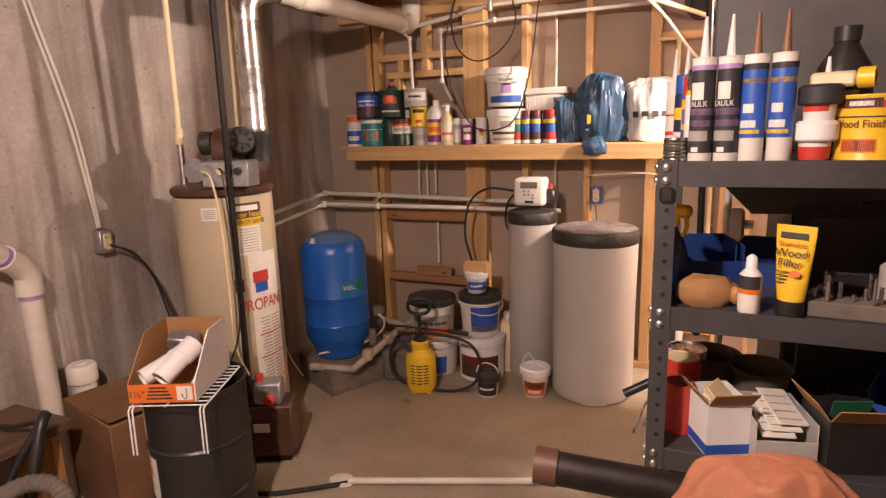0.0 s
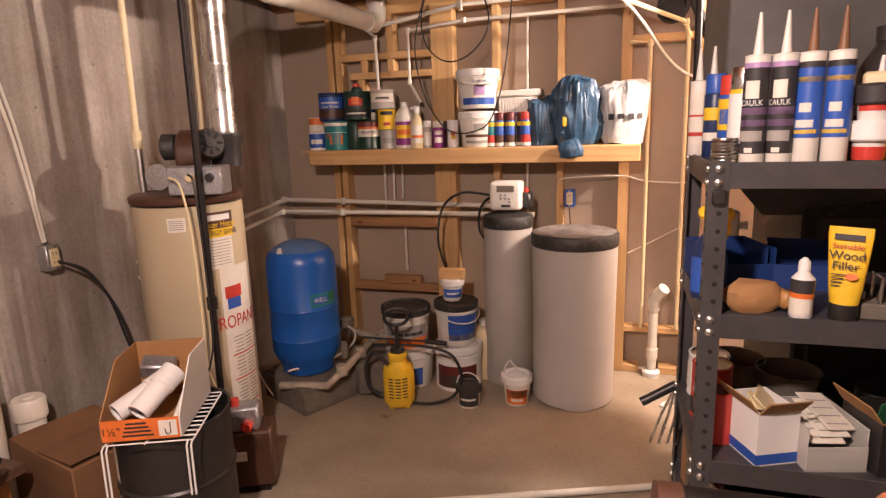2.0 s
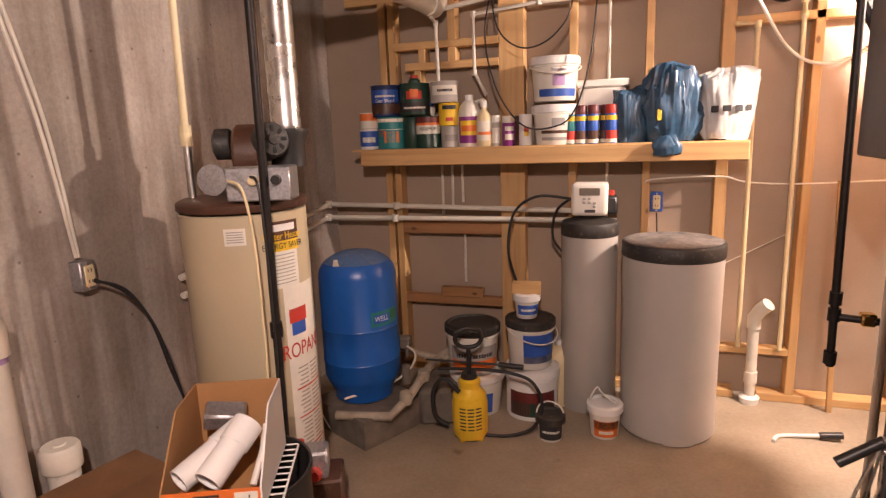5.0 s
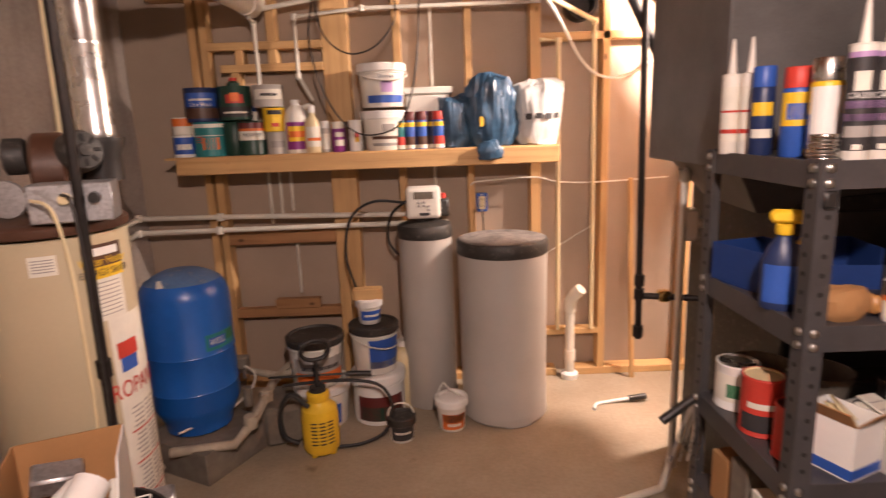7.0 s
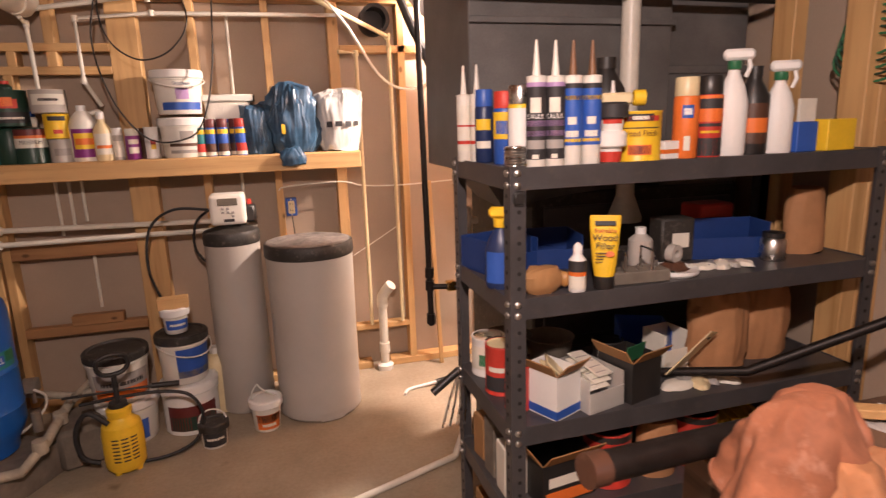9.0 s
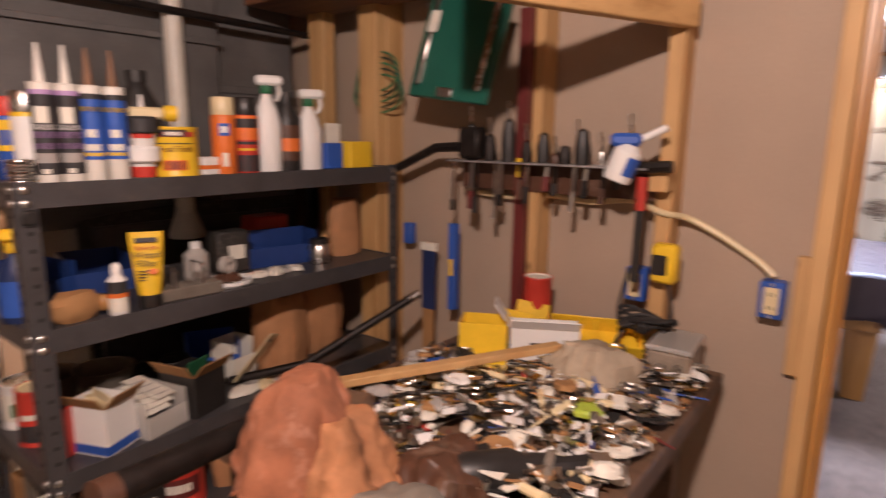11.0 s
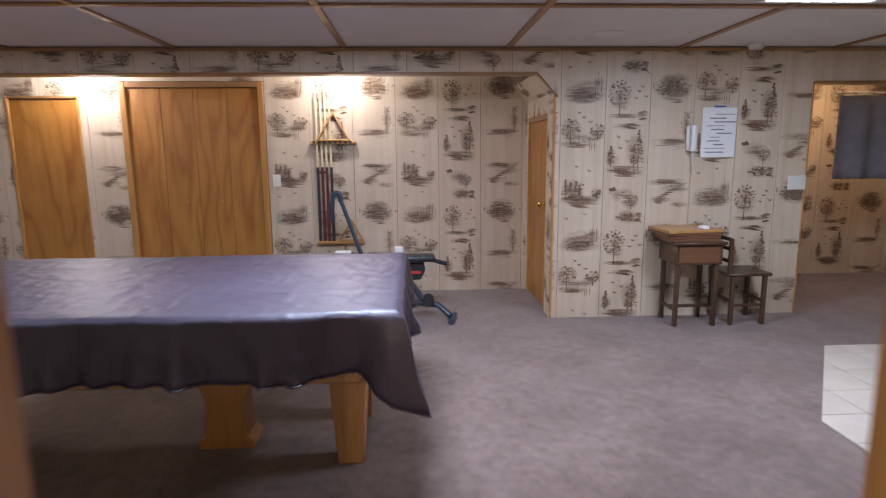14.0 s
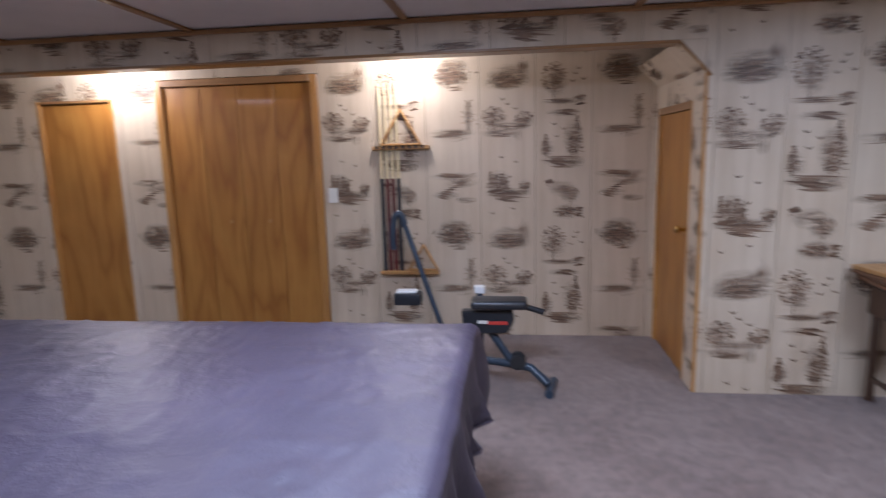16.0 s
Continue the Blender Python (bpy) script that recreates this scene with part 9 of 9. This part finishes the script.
# ---- rec room things ----
def ceiling_light(x, y):
    t = thing("ceiling_light", "square recessed fluorescent ceiling light, lit", "ceiling light", "ceiling lights", place=(x, y, CEIL_R))
    part("frame", box(-0.31, 0.31, -0.31, 0.31, -0.012, 0.003, 0.003), M["white"], t, "", False)
    part("diffuser", box(-0.285, 0.285, -0.285, 0.285, -0.016, -0.0125, 0.001), M["diffuser"], t, "glowing white diffuser", False)
    return t


# The last fixture, at y 3.6, is made up to go with the added lamp.
for x, y in ((4.0, 0.63), (4.25, -1.9), (4.0, 3.6)):
    ceiling_light(x, y)
sd = thing("ceiling_speaker", "round white ceiling vent cover", "ceiling vent", place=(5.5, -1.09, CEIL_R + 0.004))
part("ring", lathe([(0, -0.012), (0.07, -0.012), (0.10, -0.010), (0.11, -0.004), (0.11, 0.0)], 32), M["white"], sd)
sm = thing("smoke_detector", "round white smoke detector", "smoke detector", place=(5.92, -2.38, CEIL_R + 0.004))
part("body", lathe([(0, -0.04), (0.045, -0.04), (0.055, -0.03), (0.06, 0.0)], 28), M["white"], sm)

# cue rack with cues and triangles
cr = thing("cue_rack", "varnished wooden wall rack for pool cues", "cue rack")
part("upper_rail", box(XB - 0.06, XB - 0.006, 0.83, 1.27, 1.465, 1.495, 0.006), M["oak"], cr)
part("lower_rail", box(XB - 0.075, XB - 0.006, 0.78, 1.24, 0.50, 0.53, 0.006), M["oak"], cr)
for k in range(8):
    part("notch", box(XB - 0.062, XB - 0.045, 0.87 + 0.05 * k, 0.89 + 0.05 * k, 1.474, 1.497), M["ink"], cr, "", False)
for k, m_ in enumerate(("ink", "darkred", "darkred", "navy")):
    q = thing("pool_cue", "pool cue with pale shaft and dark butt", "pool cue", "cues in the rack", place=(XB - 0.04, 1.205 - 0.043 * k, 0.53))
    part("butt", lathe([(0, 0), (0.0155, 0), (0.0155, 0.02), (0.0125, 0.72), (0, 0.72)], 14), M[m_ if k != 3 else "ink"], q)
    part("shaft", lathe([(0.0122, 0.72), (0.0065, 1.42), (0.0065, 1.43), (0, 1.43)], 14), M["cpvc"], q)


def ball_triangle(place, size, lean, label):
    t = thing("ball_rack", label, "ball rack", place=place)
    pts = [(0, -size / 2, 0), (0, size / 2, 0), (0, 0, size * 0.87)]
    for k in range(3):
        a, b = Vector(pts[k]), Vector(pts[(k + 1) % 3])
        q = (b - a).to_track_quat("X", "Y").to_matrix().to_4x4()
        part("side", moved(box(-0.008, (b - a).length + 0.008, -0.008, 0.008, -0.02, 0.02, 0.004), Matrix.Translation(a) @ q), M["oak"], t)
    t.rotation_euler = (0, radians(lean), 0)
    return t


ball_triangle((XB - 0.055, 1.045, 1.503), 0.30, 6, "wooden pool ball triangle on the cue rack")
tb = ball_triangle((XB - 0.055, 0.90, 0.538), 0.22, 6, "small wooden ball triangle on the lower rail")

# switches
def wall_plate(label, m, gangs=1):
    t = thing("light_switch", label, "light switch")
    t.matrix_basis = m
    w_ = 0.036 * gangs + 0.002 * gangs
    part("plate", box(-w_, w_, -0.006, 0, -0.058, 0.058, 0.002), M["white_plastic"], t)
    for k in range(gangs):
        x = (k - (gangs - 1) / 2) * 0.046
        part("toggle", box(x - 0.005, x + 0.005, -0.016, -0.006, -0.004, 0.012, 0.002), M["white_plastic"], t)
    return t


wall_plate("white light switch on the panelling", pose(XB - 0.004, 1.61, 1.125, 0, 0, -90))
wall_plate("double white light switch on the panelling", pose(XR - 0.004, -2.884, 1.113, 0, 0, -90), 2)

# white board and telephone
wbd = thing("white_board", "small white board with blue handwriting", "white board", place=(XR - 0.006, -2.19, 1.525))
part("board", box(-0.012, 0.0, -0.143, 0.143, -0.20, 0.20, 0.006), M["white"], wbd)
rnd = random.Random(21)
for k in range(11):
    y0 = rnd.uniform(0.02, 0.12)
    part("scribble", box(-0.0132, -0.012, y0 - rnd.uniform(0.08, 0.2), y0, 0.14 - 0.03 * k, 0.147 - 0.03 * k), M["navy" if k % 3 else "grey_ink"], wbd, "", False)
part("pen", tube([(-0.018, 0.05, 0.205), (-0.018, -0.04, 0.205)], 0.006, 8), M["blue"], wbd)
ph = thing("wall_telephone", "white wall telephone with a hanging cord", "telephone", place=(XR - 0.006, -1.965, 1.48))
part("base_unit", box(-0.03, 0.0, -0.045, 0.045, -0.10, 0.10, 0.012), M["white_plastic"], ph)
part("handset", tube([(-0.045, 0.005, 0.095), (-0.055, 0.005, 0.06), (-0.055, 0.005, -0.06), (-0.045, 0.005, -0.095)], [0.026, 0.02, 0.02, 0.026], 12, None, 0), M["white"], ph, "white handset")
part("coil_cord", tube([(-0.03 + 0.008 * math.cos(k * 1.3), 0.0 + 0.008 * math.sin(k * 1.3) - 0.0006 * k, -0.10 - 0.004 * k) for k in range(44)], 0.003, 6), M["white_plastic"], ph)

# school desk with boards on top
M["desk_panel"] = wood("reddish_stained_panel", (0.17, 0.075, 0.032), (0.10, 0.042, 0.018), 1, 0.45, 1.0, False, 0.1, 0.03)
dk = thing("school_desk", "small dark wooden school desk with a storage box", "desk", place=(5.70, -1.93, 0))
for x, y in ((0.03, 0.155), (0.03, -0.155), (0.285, 0.155), (0.285, -0.155)):
    part("leg", box(x - 0.017, x + 0.017, y - 0.017, y + 0.017, 0, 0.60, 0.003), M["darkwood"], dk, "", False)
part("desk_box", box(0.0, 0.31, -0.19, 0.19, 0.50, 0.66, 0.006), M["darkwood"], dk)
part("front_panel", box(-0.004, 0.0, -0.16, 0.16, 0.52, 0.65, 0.001), M["desk_panel"], dk, "reddish brown front panel", False)
part("desk_lid", box(-0.03, 0.33, -0.21, 0.21, 0.66, 0.685, 0.008), M["darkwood"], dk)
for y in (0.155, -0.155):
    part("stretcher", box(0.03, 0.285, y - 0.01, y + 0.01, 0.12, 0.145, 0.002), M["darkwood"], dk, "", False)
part("stretcher", box(0.15, 0.17, -0.155, 0.155, 0.12, 0.145, 0.002), M["darkwood"], dk, "", False)
for k in range(4):
    bd = thing("wood_board", "flat wooden board stacked on the desk", "board", "boards on the desk", place=(5.86, -1.88, 0.686 + 0.023 * k), rz=-3 + 3 * k)
    part("panel", box(-0.17, 0.17, -0.23 + 0.02 * (k < 2), 0.23 - 0.03 * (k < 2), 0, 0.022, 0.003), M["desk_panel" if k < 3 else "oak"], bd, "", False)
tp = thing("paper_tissue", "crumpled white tissue on the boards", "tissue", place=(5.80, -2.0, 0.778))
part("tissue", crumpled([(0, 0), (0.05, 0), (0.04, 0.015), (0, 0.025)], 3.0, 0.012, (1.2, 0.7), 18, 30), M["white"], tp)
chr_ = thing("wooden_chair", "dark wooden slat-back side chair", "chair", place=(5.70, -2.36, 0), rz=0)
for x, y in ((0.03, 0.13), (0.03, -0.13), (0.30, 0.15), (0.30, -0.15)):
    part("leg", box(x - 0.016, x + 0.016, y - 0.016, y + 0.016, 0, 0.40 if x < 0.1 else 0.40, 0.003), M["darkwood"], chr_, "", False)
part("seat", box(0.0, 0.34, -0.18, 0.18, 0.40, 0.425, 0.01), M["darkwood"], chr_)
for x in (0.04, 0.29):
    part("back_post", box(x - 0.015, x + 0.015, 0.14, 0.17, 0.425, 0.70, 0.004), M["darkwood"], chr_, "", False)
for z in (0.50, 0.60, 0.675):
    part("back_slat", box(0.04, 0.29, 0.148, 0.162, z, z + 0.03, 0.003), M["darkwood"], chr_, "", False)
for y in (-0.13, 0.13):
    part("stretcher", box(0.03, 0.30, y - 0.009, y + 0.009, 0.18, 0.205, 0.002), M["darkwood"], chr_, "", False)
part("stretcher", box(0.03, 0.05, -0.13, 0.13, 0.15, 0.17, 0.002), M["darkwood"], chr_, "", False)

# exercise rider
er = thing("exercise_machine", "black and blue home exercise rider with padded seat", "exercise machine")
M["rider_steel"] = surf("slate_blue_painted_steel", (0.03, 0.045, 0.065), 0.35)
M["rider_pad"] = surf("black_vinyl_pad", (0.02, 0.022, 0.026), 0.35)
part("base_rail", tube([(6.30, 0.85, 0.14), (6.12, 0.28, 0.14), (6.06, 0.10, 0.13), (6.0, 0.0, 0.05)], 0.026, 10), M["rider_steel"], er)
part("rear_foot", tube([(5.90, 0.0, 0.025), (6.12, -0.04, 0.025)], 0.026, 10), M["rider_steel"], er)
part("front_foot", tube([(6.20, 0.88, 0.025), (6.42, 0.84, 0.025)], 0.026, 10), M["rider_steel"], er)
part("front_riser", tube([(6.30, 0.86, 0.03), (6.30, 0.85, 0.15)], 0.024, 10), M["rider_steel"], er)
part("seat_post", tube([(6.10, 0.22, 0.16), (6.13, 0.36, 0.36)], 0.024, 10), M["rider_steel"], er)
for dx in (-0.035, 0.035):
    part("wheel", moved(lathe([(0, -0.012), (0.045, -0.012), (0.05, 0), (0.045, 0.012), (0, 0.012)], 20), pose(6.08 + dx, 0.18, 0.165, 0, 90, 0)), M["rubber"], er)
bm = disc_prism([(-0.16, 0.0), (-0.12, -0.075), (0.06, -0.085), (0.15, -0.04), (0.16, 0.06), (-0.15, 0.07)], -0.04, 0.04, 0.008)
part("side_shell", moved(bm, pose(6.10, 0.36, 0.42, 90, 0, 90)), M["rider_pad"], er, "black shell with a coloured mark")
part("mark_bar", box(6.056, 6.0595, 0.24, 0.36, 0.40, 0.42), M["red"], er, "", False)
part("mark_bar", box(6.056, 6.0595, 0.36, 0.42, 0.405, 0.425), M["paper"], er, "", False)
part("seat_pad", box(6.01, 6.17, 0.12, 0.46, 0.50, 0.555, 0.025, None, 3), M["rider_pad"], er, "padded black seat")
part("seat_bar", tube([(6.09, 0.15, 0.51), (6.09, 0.02, 0.47)], 0.018, 10), M["rider_pad"], er)
part("handle_arm", tube([(6.26, 0.66, 0.30), (6.32, 0.78, 0.62), (6.36, 0.90, 0.96), (6.36, 0.92, 1.0)], 0.018, 10), M["rider_steel"], er)
part("grip", tube([(6.36, 0.905, 0.98), (6.36, 0.93, 1.05), (6.35, 0.97, 1.03), (6.34, 0.985, 0.90), (6.34, 0.98, 0.82)], 0.021, 10, None, 3), M["rider_steel"], er, "padded grip")
part("foot_cover", box(6.25, 6.37, 0.80, 0.98, 0.46, 0.54, 0.02, None, 2), M["rider_pad"], er)
part("white_cap", box(6.27, 6.35, 0.83, 0.97, 0.535, 0.555, 0.008), M["white"], er)
bx5 = thing("white_carton", "small white carton standing beyond the rider", "carton", place=(6.3, 0.42, 0.54))
part("carton", box(-0.03, 0.03, -0.035, 0.035, 0, 0.045, 0.004), M["white"], bx5)
part("stand", box(-0.02, 0.02, -0.02, 0.02, -0.54, 0.0), M["rider_steel"], bx5)

tw = thing("hanging_towel", "grey towel hanging in the hall opening", "towel", place=(6.35, -3.42, 0))
bm = bmesh.new()
cols = []
for i in range(14):
    cols.append([bm.verts.new((0.03 * math.sin(i * 0.9), -0.04 * i, 1.12 + 0.72 * j / 8)) for j in range(9)])
for a_, b_ in zip(cols, cols[1:]):
    for j in range(8):
        bm.faces.new((a_[j], b_[j], b_[j + 1], a_[j + 1]))
tm = part("cloth", bm, M["rider_steel"], tw)
M["towel"] = surf("grey_terry_cloth", (0.20, 0.19, 0.20), 0.9, 0, 0.15, 10, 0.4, 60)
tm.data.materials[0] = M["towel"]
tm.modifiers.new("thickness", "SOLIDIFY").thickness = 0.008
part("rail", tube([(0.0, 0.05, 1.86), (0.0, -0.7, 1.86)], 0.010, 8), M["steel"], tw)
